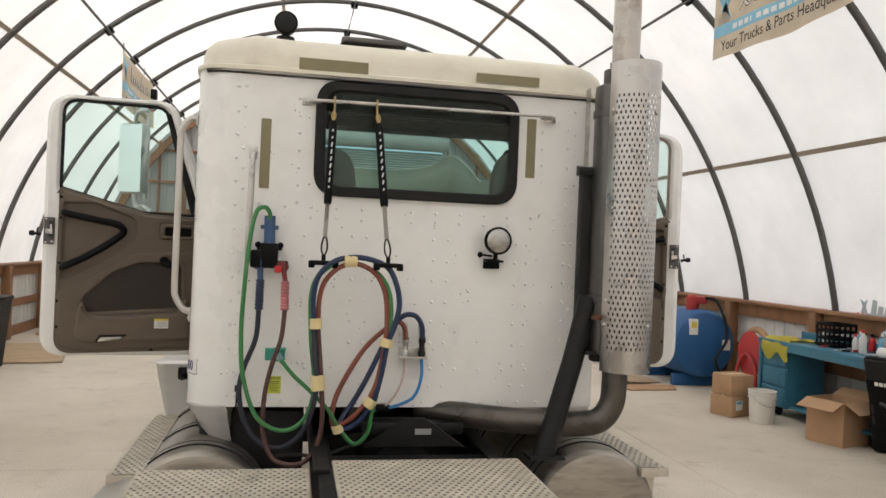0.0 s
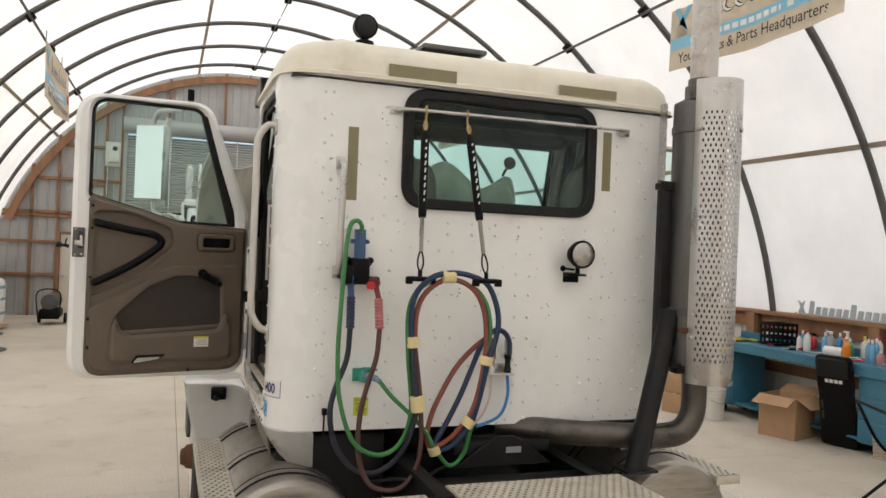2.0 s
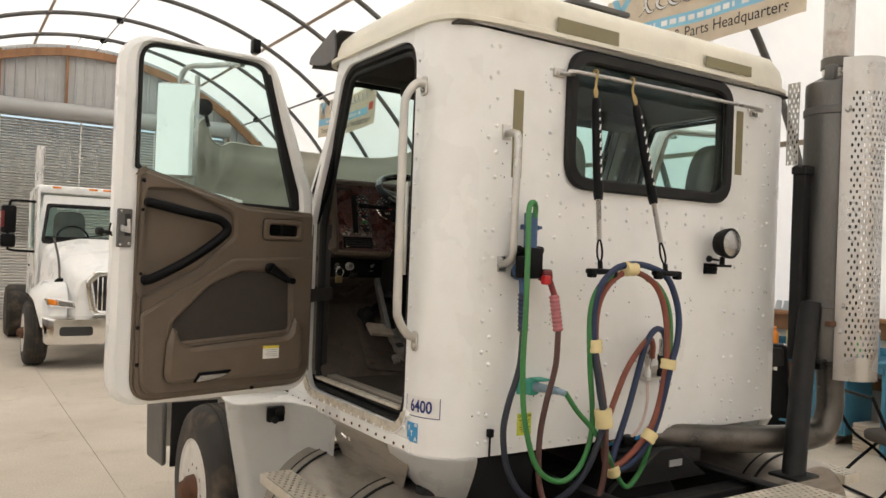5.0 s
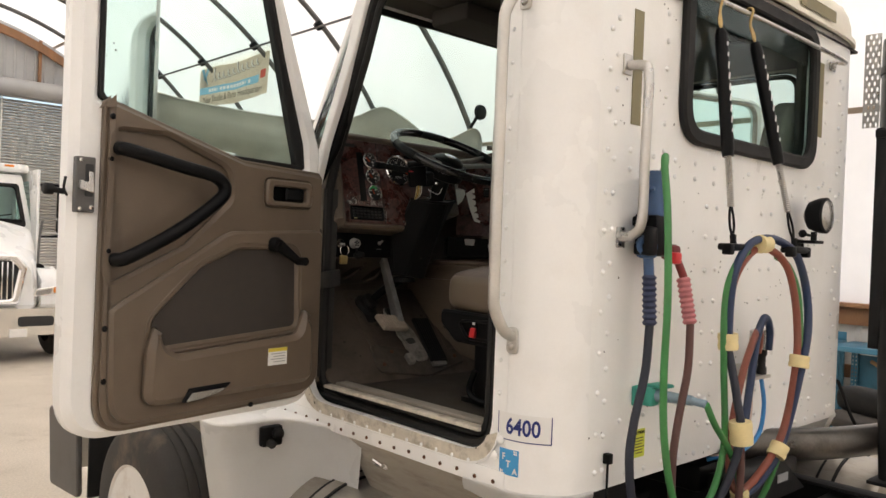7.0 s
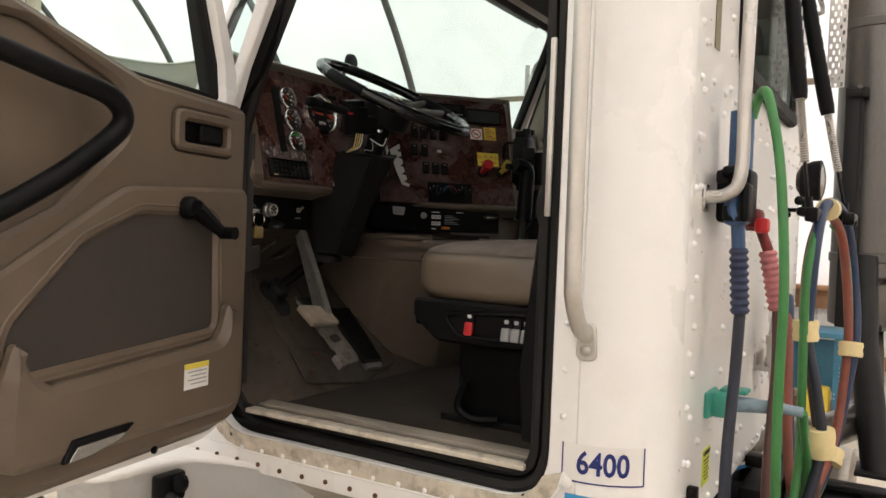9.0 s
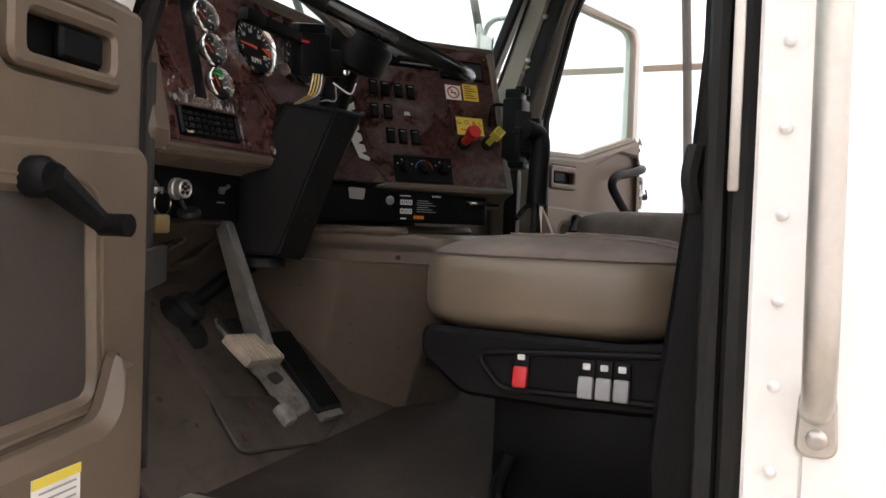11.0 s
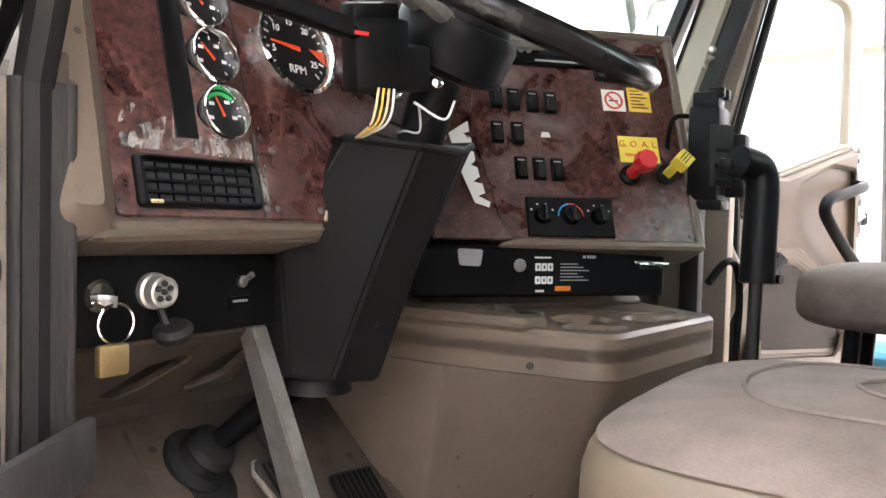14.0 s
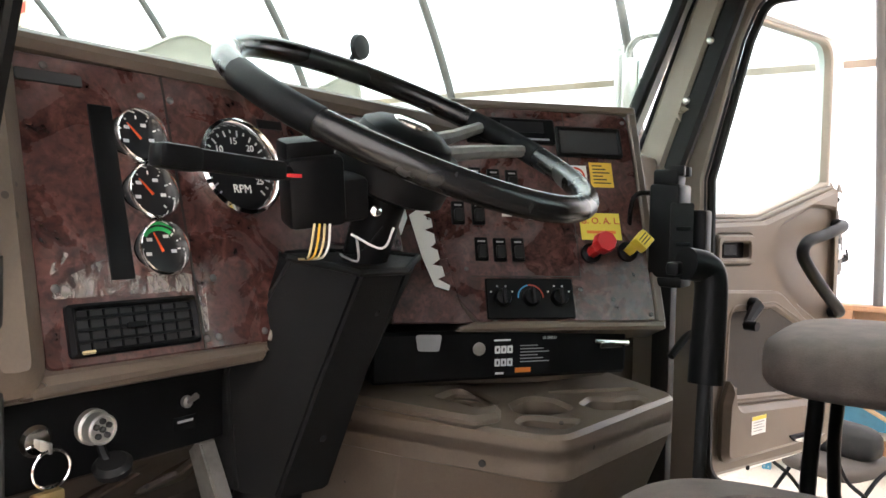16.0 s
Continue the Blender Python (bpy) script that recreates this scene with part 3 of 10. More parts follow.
def plate(loops, depth, bevel=0.0, matrix=None):
    """A flat sheet of the given outline (the first loop) and holes, its middle at z = 0, with softened rims."""
    from mathutils import geometry
    fixed = []
    for i, lp in enumerate(loops):
        lp = [tuple(q) for q in lp]
        if (area2(lp) > 0) != (i == 0):
            lp = lp[::-1]
        fixed.append(lp)
    h = depth / 2
    bm = bmesh.new()
    layers = [(0, -h + bevel), (0, h - bevel)] if bevel else [(0, -h), (0, h)]
    top, bottom = [], []
    for lp in fixed:
        ins = inset(lp, bevel) if bevel else lp
        low = [bm.verts.new((x, y, layers[0][1])) for x, y in lp]
        high = [bm.verts.new((x, y, layers[1][1])) for x, y in lp]
        b2 = [bm.verts.new((x, y, -h)) for x, y in ins] if bevel else low
        t2 = [bm.verts.new((x, y, h)) for x, y in ins] if bevel else high
        n = len(lp)
        for k in range(n):
            j = (k + 1) % n
            bm.faces.new((low[k], low[j], high[j], high[k]))
            if bevel:
                bm.faces.new((b2[k], b2[j], low[j], low[k]))
                bm.faces.new((high[k], high[j], t2[j], t2[k]))
        top += t2
        bottom += b2
    polys = [[Vector((x, y, 0)) for x, y in (inset(lp, bevel) if bevel else lp)] for lp in fixed]
    for tri in geometry.tessellate_polygon(polys):
        if len(set(tri)) == 3:
            for group in (top, bottom):
                try:
                    bm.faces.new([group[k] for k in tri])
                except ValueError:
                    pass
    if matrix is not None:
        moved(bm, matrix)
    return bm


def axes(o, u, v):
    """The pose whose x is u and y is v, with its origin at o."""
    u, v = Vector(u).normalized(), Vector(v).normalized()
    w = u.cross(v).normalized()
    v = w.cross(u)
    m = Matrix.Identity(4)
    for i in range(3):
        m[i][0], m[i][1], m[i][2], m[i][3] = u[i], v[i], w[i], o[i]
    return m


XZ = axes((0, 0, 0), (1, 0, 0), (0, 0, 1))      # drawn in x and z, faces -y
YZ = axes((0, 0, 0), (0, 1, 0), (0, 0, 1))      # drawn in y and z, faces +x


def rect(x0, y0, x1, y1):
    return [(x0, y0), (x1, y0), (x1, y1), (x0, y1)]


def perforated(fn, u0, u1, v0, v1, nu, nv, hole_u, hole_v, thick, stagger=True, seg=8):
    """A sheet with rows of oval holes; fn(u, v, h) gives the place, h the height over the sheet."""
    bm = bmesh.new()
    du, dv = (u1 - u0) / nu, (v1 - v0) / nv
    cache = {}

    def vert(u, v, h):
        key = (round(u, 5), round(v, 5), h)
        if key not in cache:
            cache[key] = bm.verts.new(fn(u, v, h))
        return cache[key]
    for j in range(nv):
        off = du / 2 if stagger and j % 2 else 0
        for i in range(nu - (1 if off else 0)):
            a, b = u0 + off + i * du, v0 + j * dv
            cu, cv = a + du / 2, b + dv / 2
            outer = [(a, b), (a + du / 2, b), (a + du, b), (a + du, b + dv / 2), (a + du, b + dv), (a + du / 2, b + dv), (a, b + dv), (a, b + dv / 2)]
            inner = []
            for k in range(8):
                t = math.pi * (1.25 + k * 0.25)
                inner.append((cu + hole_u / 2 * math.cos(t), cv + hole_v / 2 * (max(-1, min(1, 1.25 * math.sin(t))))))
            for k in range(8):
                q = (k + 1) % 8
                bm.faces.new((vert(*outer[k], thick), vert(*outer[q], thick), vert(*inner[q], thick), vert(*inner[k], thick)))
                bm.faces.new((vert(*inner[k], thick), vert(*inner[q], thick), vert(*inner[q], 0), vert(*inner[k], 0)))
        if off:
            for a in (u0, u1 - du / 2):
                b = v0 + j * dv
                bm.faces.new((vert(a, b, thick), vert(a + du / 2, b, thick), vert(a + du / 2, b + dv / 2, thick), vert(a + du / 2, b + dv, thick), vert(a, b + dv, thick), vert(a, b + dv / 2, thick)))
    return bm


def grid(fn, nu, nv, closed_u=False):
    """A surface from fn(s, t), both 0 to 1."""
    bm = bmesh.new()
    rows = [[bm.verts.new(fn(i / nu, j / nv)) for i in range(nu if closed_u else nu + 1)] for j in range(nv + 1)]
    for j in range(nv):
        for i in range(nu):
            k = (i + 1) % nu if closed_u else i + 1
            bm.faces.new((rows[j][i], rows[j][k], rows[j + 1][k], rows[j + 1][i]))
    return bm


def cushion(cx, cy, cz, dx, dy, dz, e=0.35, seg=20, crown=0.0):
    """A soft block: a superellipsoid with full edges."""
    def fn(s, t):
        a, b = 2 * math.pi * s, math.pi * (t - 0.5)
        sg = lambda q, p: math.copysign(abs(q) ** p, q)
        x, y = sg(math.cos(b), e) * sg(math.cos(a), e), sg(math.cos(b), e) * sg(math.sin(a), e)
        z = sg(math.sin(b), e)
        z += crown * (1 - x * x) * (1 - y * y) if z > 0 else 0
        return (cx + dx / 2 * x, cy + dy / 2 * y, cz + dz / 2 * z)
    bm = grid(fn, seg * 2, seg, True)
    bmesh.ops.remove_doubles(bm, verts=bm.verts, dist=1e-5)
    return bm


def text(name, body, size, matrix, material, parent, squeeze=1.0, depth=0.0006, bold=0.0):
    cu = bpy.data.curves.new("lettering", 'FONT')
    cu.body, cu.size, cu.extrude, cu.resolution_u = body, size, depth, 3
    cu.offset = bold
    cu.align_x, cu.align_y = 'CENTER', 'CENTER'
    tmp = bpy.data.objects.new("lettering", cu)
    me = bpy.data.meshes.new_from_object(tmp)
    bpy.data.objects.remove(tmp)
    me.transform(matrix @ Matrix.Diagonal((squeeze, 1, 1, 1)))
    me.materials.clear()
    return part(name, me, material, parent)


def screw(at, d, r, parent, material='steel', name="screw"):
    return part(name, lathe([(r, 0), (r, r * 0.35), (r * 0.75, r * 0.6), (r * 0.3, r * 0.68)], at, d, 10), material, parent)

# ---- the tent, floor and end walls ----
TX, TZ, TR, TH, WALL_Z = 0.32, 0.255, 6.125, 6.32, 1.36      # middle, half width and rise of the arch
Y_END, Y_BACK = 18.2, -12.0


def arc(deg, r=TR):
    return TX + r * math.sin(radians(deg)), TZ + (TH + r - TR) * math.cos(radians(deg))


solid("ground", box(0, 0, -0.11, 900, 900, 0.1), 'concrete', "flat grey ground outside the tent", "ground", kind="structure")
floor_ob = new("floor")
floor_ob.empty_display_size = 0.1
tagged(floor_ob, "dusty poured concrete floor with saw-cut joints and stains", "floor", kind="structure")
# slabs with open saw cuts between them
xs = [-5.9, -1.35, 3.15, 6.6]
ys = [Y_BACK, -6.0, -1.5, 3.0, 7.5, 12.0, Y_END]
for i in range(3):
    for j in range(6):
        w, d = xs[i + 1] - xs[i], ys[j + 1] - ys[j]
        part("slab", box((xs[i] + xs[i + 1]) / 2, (ys[j] + ys[j + 1]) / 2, -0.03, w - 0.004, d - 0.004, 0.06, 0.002, 1), 'concrete', floor_ob)

A0 = math.degrees(math.acos((WALL_Z - TZ) / TH))


def cover(s, t):
    a = -A0 + 2 * A0 * s
    y = Y_BACK + (Y_END - Y_BACK) * t
    ph = (y - 3.0) / 2.01
    sag = 0.03 * (0.5 - 0.5 * math.cos(2 * math.pi * ph))
    wr = 0.012 * noise.noise(Vector((a * 0.12, y * 0.5, 0)))
    x, z = arc(a, TR + 0.05 - sag + wr)
    return (x, y, z)


solid("tent_cover", grid(cover, 64, 112), 'fabric', "white translucent tarpaulin cover stretched over arched hoops", "tent cover", kind="structure", angle=60)

# hoops, with clamps where the purlins cross
HOOPS = [3.0 + 2.01 * k for k in range(-7, 8)]
hoop_mesh = finish(tube([(*[arc(-A0 - 1.5 + (2 * A0 + 3) * k / 60)[i] for i in (0,)], 0, arc(-A0 - 1.5 + (2 * A0 + 3) * k / 60)[1]) for k in range(61)], 0.042, 10))
clamp_mesh = finish(box(0, 0, 0, 0.13, 0.11, 0.10, 0.015))
for y in HOOPS:
    h = part("tent_hoop", hoop_mesh, 'hoop')
    h.location = (0, y, 0)
    tagged(h, "arched dark grey steel tube hoop of the tent frame", "tent hoop", "tent hoops", "structure")
    for a in (-39, 0.8, 38.5):
        c = part("clamp", clamp_mesh, 'black', h)
        x, z = arc(a, TR - 0.05)
        c.matrix_basis = pose(x, 0, z, 0, a, 0)
for a, nm in ((-39, "purlin"), (0.8, "ridge_purlin"), (38.5, "purlin")):
    x, z = arc(a, TR - 0.09)
    solid(nm, rod((x, Y_BACK, z), (x, Y_END, z), 0.02 if a != 0.8 else 0.012, 8), 'hoop', "thin dark steel purlin tying the hoops together", "purlin", kind="structure")
for a in (-47.8, -11.7, 24.8, 60.8):
    bm = bmesh.new()
    n = 60
    w = 0.6
    rows = []
    for k in range(n + 1):
        y = Y_BACK + (Y_END - Y_BACK) * k / n
        rows.append([bm.verts.new((arc(a + s, TR + 0.002)[0], y, arc(a + s, TR + 0.002)[1])) for s in (-w / 2, w / 2)])
    for k in range(n):
        bm.faces.new((rows[k][0], rows[k][1], rows[k + 1][1], rows[k + 1][0]))
    bmesh.ops.solidify(bm, geom=bm.faces[:], thickness=0.012)
    solid("webbing_strap", bm, 'strap', "tan webbing strap running under the tent cover", "strap", kind="structure")

# side walls: ribbed wainscot, posts, timber rails
for side, wx, nm in ((-1, -5.66, "wall_west"), (1, 6.36, "wall_east")):
    wall = new(nm)
    wall.empty_display_size = 0.1
    tagged(wall, "low side wall of white ribbed sheet on timber posts and rails", "wall", kind="structure")
    bm = bmesh.new()
    prof = []
    y = Y_BACK
    while y < Y_END:
        prof += [(y, 0.0), (y + 0.16, 0.0), (y + 0.175, 0.018), (y + 0.215, 0.018)]
        y += 0.23
    verts = [(bm.verts.new((wx + side * 0.04 - side * d, q, 0.0)), bm.verts.new((wx + side * 0.04 - side * d, q, WALL_Z))) for q, d in prof]
    for k in range(len(verts) - 1):
        bm.faces.new((verts[k][0], verts[k + 1][0], verts[k + 1][1], verts[k][1]))
    part("ribbed_sheet", bm, 'wall_white', wall, angle=20)
    part("outer_sheet", box(wx + side * 0.12, (Y_BACK + Y_END) / 2, WALL_Z / 2, 0.04, Y_END - Y_BACK, WALL_Z), 'wall_white', wall)
    part("top_rail", box(wx - side * 0.03, (Y_BACK + Y_END) / 2, WALL_Z - 0.02, 0.24, Y_END - Y_BACK, 0.045, 0.004), 'wood', wall)
    part("top_plate", box(wx - side * 0.02, (Y_BACK + Y_END) / 2, WALL_Z - 0.14, 0.045, Y_END - Y_BACK, 0.19, 0.004), 'wood', wall)
    part("middle_rail", box(wx - side * 0.02, (Y_BACK + Y_END) / 2, 0.62, 0.045, Y_END - Y_BACK, 0.14, 0.004), 'wood', wall)
    part("bottom_rail", box(wx - side * 0.02, (Y_BACK + Y_END) / 2, 0.1, 0.05, Y_END - Y_BACK, 0.19, 0.004), 'wood', wall)
    for k, y in enumerate(HOOPS):
        part("post", box(wx - side * 0.1, y + 0.25, WALL_Z / 2 - 0.02, 0.15, 0.15, WALL_Z - 0.04, 0.006), 'wood', wall)


# end wall beyond the second truck: corrugated sheet, timber studs, roller door, walk door, small window
def gable(x):
    return TZ + TH * math.sqrt(max(0.001, 1 - ((x - TX) / TR) ** 2)) - 0.02


end = new("wall_end")
end.empty_display_size = 0.1
tagged(end, "gable wall of grey corrugated sheet on red-stained timber studs", "wall", kind="structure")
RX0, RX1, RZ = -2.6, 3.6, 4.75          # roller door opening
DX0, DX1, DZ = -4.08, -3.17, 2.06       # walk door
WX0, WX1, WZ0, WZ1 = -3.45, -3.1, 2.75, 3.3


def sheet_column(bm, x0, x1, z0, z1a, z1b, y):
    """Ribbed sheet between x0 and x1."""
    x = x0
    vs = []
    while x < x1 - 1e-4:
        for q, d in ((0, 0), (0.05, 0.0), (0.065, 0.02), (0.10, 0.02), (0.115, 0)):
            if x + q <= x1:
                vs.append((x + q, d))
        x += 0.21
    vs.append((x1, 0))
    pr = []
    for q, d in vs:
        top = z1a + (z1b - z1a) * (q - x0) / max(1e-6, x1 - x0)
        pr.append((bm.verts.new((q, y - d, z0)), bm.verts.new((q, y - d, top))))
    for k in range(len(pr) - 1):
        bm.faces.new((pr[k][0], pr[k + 1][0], pr[k + 1][1], pr[k][1]))


bm = bmesh.new()
x = -5.75
while x < 6.35:
    x1 = x + 0.21
    mid = x + 0.105
    for z0, z1 in (((0, None),) if not (RX0 < mid < RX1 or DX0 < mid < DX1 or WX0 < mid < WX1) else ((RZ, None),) if RX0 < mid < RX1 else ((DZ, None),) if not (WX0 < mid < WX1) else ((DZ, WZ0), (WZ1, None))):
        a, b = (gable(x), gable(x1)) if z1 is None else (z1, z1)
        if min(a, b) > z0:
            sheet_column(bm, x, x1, z0, a, b, Y_END)
    x = x1
part("corrugated_sheet", bm, 'metal_wall', end, angle=20)
part("outer_skin", plate([[arc(a, TR + 0.1) for a in range(-82, 83, 4)] + [(6.5, 0), (-5.85, 0)],
                          rect(RX0, 0.01, RX1, RZ - 0.01), rect(DX0, 0.012, DX1, DZ)], 0.02, matrix=Matrix.Translation((0, Y_END + 0.06, 0)) @ XZ), 'metal_wall', end)
for x, z0 in ((-4.75, 0), (-4.16, 0), (-3.62, DZ + .1), (-3.09, 0), (-2.72, 0), (-1.6, 5.05), (-0.2, 5.05), (1.2, 5.05), (2.6, 5.05), (3.72, 0), (4.6, 0), (5.5, 0)):
    part("stud", box(x, Y_END - 0.07, (z0 + gable(x)) / 2, 0.06, 0.09, gable(x) - z0, 0.004), 'wood', end)
for z, x0, x1 in ((0.08, -3.05, -2.68), (1.02, -3.05, -2.68), (1.02, -5.5, -4.2), (1.85, -5.5, -4.2), (1.85, -3.05, -2.68), (2.60, -5.4, -2.7), (2.5, -5.4, -2.7), (3.45, -4.75, -2.7), (4.3, -4.2, -2.75), (1.0, 3.75, 6.2), (1.9, 3.75, 6.2), (2.6, 3.75, 6.0), (3.45, 3.75, 5.7)):
    part("girt", box((x0 + x1) / 2, Y_END - 0.075, z, x1 - x0, 0.08, 0.075, 0.004), 'wood', end)
for x0, z0, x1, z1 in ((WX0 - 0.08, WZ0 - 0.1, WX0, WZ1 + 0.1), (WX1, WZ0 - 0.1, WX1 + 0.08, WZ1 + 0.1), (WX0, WZ1, WX1, WZ1 + 0.1), (WX0, WZ0 - 0.1, WX1, WZ0)):
    part("window_trim", box((x0 + x1) / 2, Y_END - 0.09, (z0 + z1) / 2, x1 - x0 - .004, 0.06, z1 - z0 - .004, 0.004), 'wood', end)
# timber following the gable arch
bm = bmesh.new()
for k in range(24):
    a0, a1 = -70 + k * 140 / 24, -70 + (k + 1) * 140 / 24
    (xa, za), (xb, zb) = arc(a0, TR - 0.10), arc(a1, TR - 0.10)
    (xc, zc), (xd, zd) = arc(a0, TR - 0.28), arc(a1, TR - 0.28)
    v = [bm.verts.new((p, Y_END - yy, q)) for yy in (0.12, 0.20) for p, q in ((xa, za), (xb, zb), (xd, zd), (xc, zc))]
    for f in ((0, 1, 2, 3), (7, 6, 5, 4), (0, 4, 5, 1), (3, 2, 6, 7), (0, 3, 7, 4), (1, 5, 6, 2)):
        bm.faces.new([v[i] for i in f])
part("arched_rafter", bm, 'wood', end)
win = new("window_1")
win.parent = None
tagged(win, "small window with a white wire grille in the gable wall", "window", kind="structure")
part("pane", box((WX0 + WX1) / 2, Y_END + 0.02, (WZ0 + WZ1) / 2, WX1 - WX0 - .01, 0.01, WZ1 - WZ0 - .01), 'paper', win)
for k in range(9):
    part("grille_bar", box((WX0 + WX1) / 2, Y_END - 0.02, WZ0 + 0.04 + k * 0.058, WX1 - WX0 - .02, 0.012, 0.012), 'metal_wall', win)
door = new("door_1")
tagged(door, "closed cream walk door with a lever handle in the gable wall", "door", kind="structure")
part("leaf", box((DX0 + DX1) / 2, Y_END - 0.03, DZ / 2, DX1 - DX0 - 0.03, 0.045, DZ - 0.03, 0.004), 'door_cream', door)
part("door_handle", rod((DX0 + 0.09, Y_END - 0.06, 1.0), (DX0 + 0.09, Y_END - 0.11, 1.0), 0.03, 12), 'steel', door)
for x0, z0, x1, z1 in ((DX0 - 0.06, 0, DX0, DZ + 0.05), (DX1, 0, DX1 + 0.06, DZ + 0.05), (DX0, DZ, DX1, DZ + 0.06)):
    part("jamb", box((x0 + x1) / 2, Y_END - 0.06, (z0 + z1) / 2, x1 - x0 - .004, 0.12, z1 - z0 - .004, 0.004), 'wood', door)

roller = new("roller_door")
tagged(roller, "large closed beige-grey roller shutter door with a drum housing above", "roller door", kind="structure")
slat = finish(plate([[(0, 0), (0.03, 0.012), (0.055, 0.03), (0.03, 0.05), (0, 0.06), (-0.004, 0.06), (-0.004, 0)]], RX1 - RX0, matrix=axes((0, 0, 0), (0, -1, 0), (0, 0, 1))), 30)
for k in range(int(RZ / 0.066)):
    s = part("slat", slat, 'rollup', roller)
    s.location = ((RX0 + RX1) / 2, Y_END + 0.01, 0.01 + k * 0.066)
part("drum_housing", rod((RX0 - 0.1, Y_END - 0.22, RZ + 0.18), (RX1 + 0.1, Y_END - 0.22, RZ + 0.18), 0.2, 20), 'metal_wall', roller)
for x in (RX0 - 0.05, RX1 + 0.05):
    part("guide_rail", box(x, Y_END - 0.05, RZ / 2, 0.1, 0.1, RZ, 0.006), 'metal_wall', roller)
for x in (-1.55, 0.15, 1.85):
    part("wind_lock_strip", box(x, Y_END - 0.06, RZ / 2, 0.03, 0.02, RZ - 0.02, 0.004), 'pail', roller)

# unseen end behind the camera, added to close the tent
back = solid("wall_back", plate([[arc(a, TR + 0.05) for a in range(-82, 83, 4)] + [(6.5, 0), (-5.85, 0)]], 0.02, matrix=Matrix.Translation((0, Y_BACK, 0)) @ XZ), 'fabric', "white translucent curtain added to close the unseen back of the tent", "wall", kind="structure")

# things on the gable wall
box_ctl = thing("control_box", "white electric door-operator box on the gable wall", "control box")
part("backboard", box(-2.93, Y_END - 0.13, 4.15, 0.36, 0.02, 0.62, 0.004), 'pail', box_ctl)
part("housing", box(-2.9, Y_END - 0.21, 4.15, 0.24, 0.13, 0.44, 0.015), 'pail', box_ctl)
part("badge", lathe([(0.06, 0), (0.06, 0.004)], (-2.88, Y_END - 0.276, 4.28), (0, -1, 0), 14), 'ink_black', box_ctl)
cond = solid("conduit", join(rod((-3.05, Y_END - 0.13, 3.85), (-3.05, Y_END - 0.13, 1.2), 0.014, 8), rod((-3.0, Y_END - 0.13, 3.95), (-3.05, Y_END - 0.13, 3.85), 0.014, 8)), 'steel', "thin grey electric conduit on the gable wall", "conduit")
ext = thing("fire_extinguisher", "red fire extinguisher hung on the gable wall", "fire extinguisher")
part("cylinder", lathe([(0.05, 0), (0.085, 0.01), (0.085, 0.34), (0.06, 0.41), (0.025, 0.44)], (-2.87, Y_END - 0.22, 0.62), (0, 0, 1), 16), 'red', ext)
part("valve", box(-2.87, Y_END - 0.22, 1.1, 0.05, 0.05, 0.08, 0.01), 'black', ext)
part("gauge_tag", box(-2.86, Y_END - 0.27, 1.09, 0.08, 0.01, 0.08), 'paper', ext)
part("discharge_hose", tube(spline([(-2.87, Y_END - 0.24, 1.13), (-3.0, Y_END - 0.26, 1.08), (-3.0, Y_END - 0.27, 0.8)]), 0.015, 8), 'black', ext)
part("wall_hook", box(-2.87, Y_END - 0.13, 0.9, 0.05, 0.12, 0.06), 'steel', ext)

# ceiling lamps on the ridge
for x, y, z in ((0.42, 12.2, 6.60), (0.26, 17.45, 6.50), (0.40, 4.6, 6.2)):
    lamp = thing("high_bay_light", "white rectangular high-bay light hung flat below the ridge", "ceiling light", (x, y, z), group="high bay lights")
    part("housing", join(box(0, 0, 0.05, 0.62, 0.62, 0.05, 0.012), box(0, 0, 0.10, 0.30, 0.30, 0.06, 0.015)), 'grey_plastic', lamp)
    part("diffuser", box(0, 0, 0.012, 0.60, 0.60, 0.03, 0.008), 'lamp_on', lamp, "glowing white diffuser")
    for dx in (-0.25, 0.25):
        part("hanging_cord", rod((dx, 0, 0.07), (0, 0, 0.5), 0.006, 6), 'hoop', lamp)

# ---- the truck: cab shell, doors, chassis ----
truck = thing("truck", "white day-cab tractor truck with both doors open, parked in the tent", "truck")
HW, CR, ZB, ZT = 1.055, 0.16, 1.147, 2.785      # half width, corner radius, foot and head of the cab walls

# rear wall with its window
win_hole = rounded([(-0.465, 2.21), (0.525, 2.21), (0.525, 2.735), (-0.465, 2.735)], 0.11, 8)
rear = part("rear_panel", plate([rect(-HW + CR, ZB, HW - CR, ZT), win_hole], 0.02, matrix=Matrix.Translation((0, 0.01, 0)) @ XZ), 'white', truck, "white riveted back panel with paint chips")
win_out = rounded([(-0.487, 2.188), (0.547, 2.188), (0.547, 2.757), (-0.487, 2.757)], 0.125, 8)
win_in = rounded([(-0.435, 2.238), (0.497, 2.238), (0.497, 2.705), (-0.435, 2.705)], 0.085, 8)
rw = part("rear_window", plate([win_out, win_in], 0.03, 0.008, Matrix.Translation((0, -0.012, 0)) @ XZ), 'rubber', truck, "rear window in a black rubber gasket")
g = part("pane", plate([win_in], 0.005, matrix=Matrix.Translation((0, -0.003, 0)) @ XZ), 'glass_dark', rw)
part("tint_band", box(0.03, 0.006, 2.655, 0.93, 0.003, 0.095), 'black', rw)

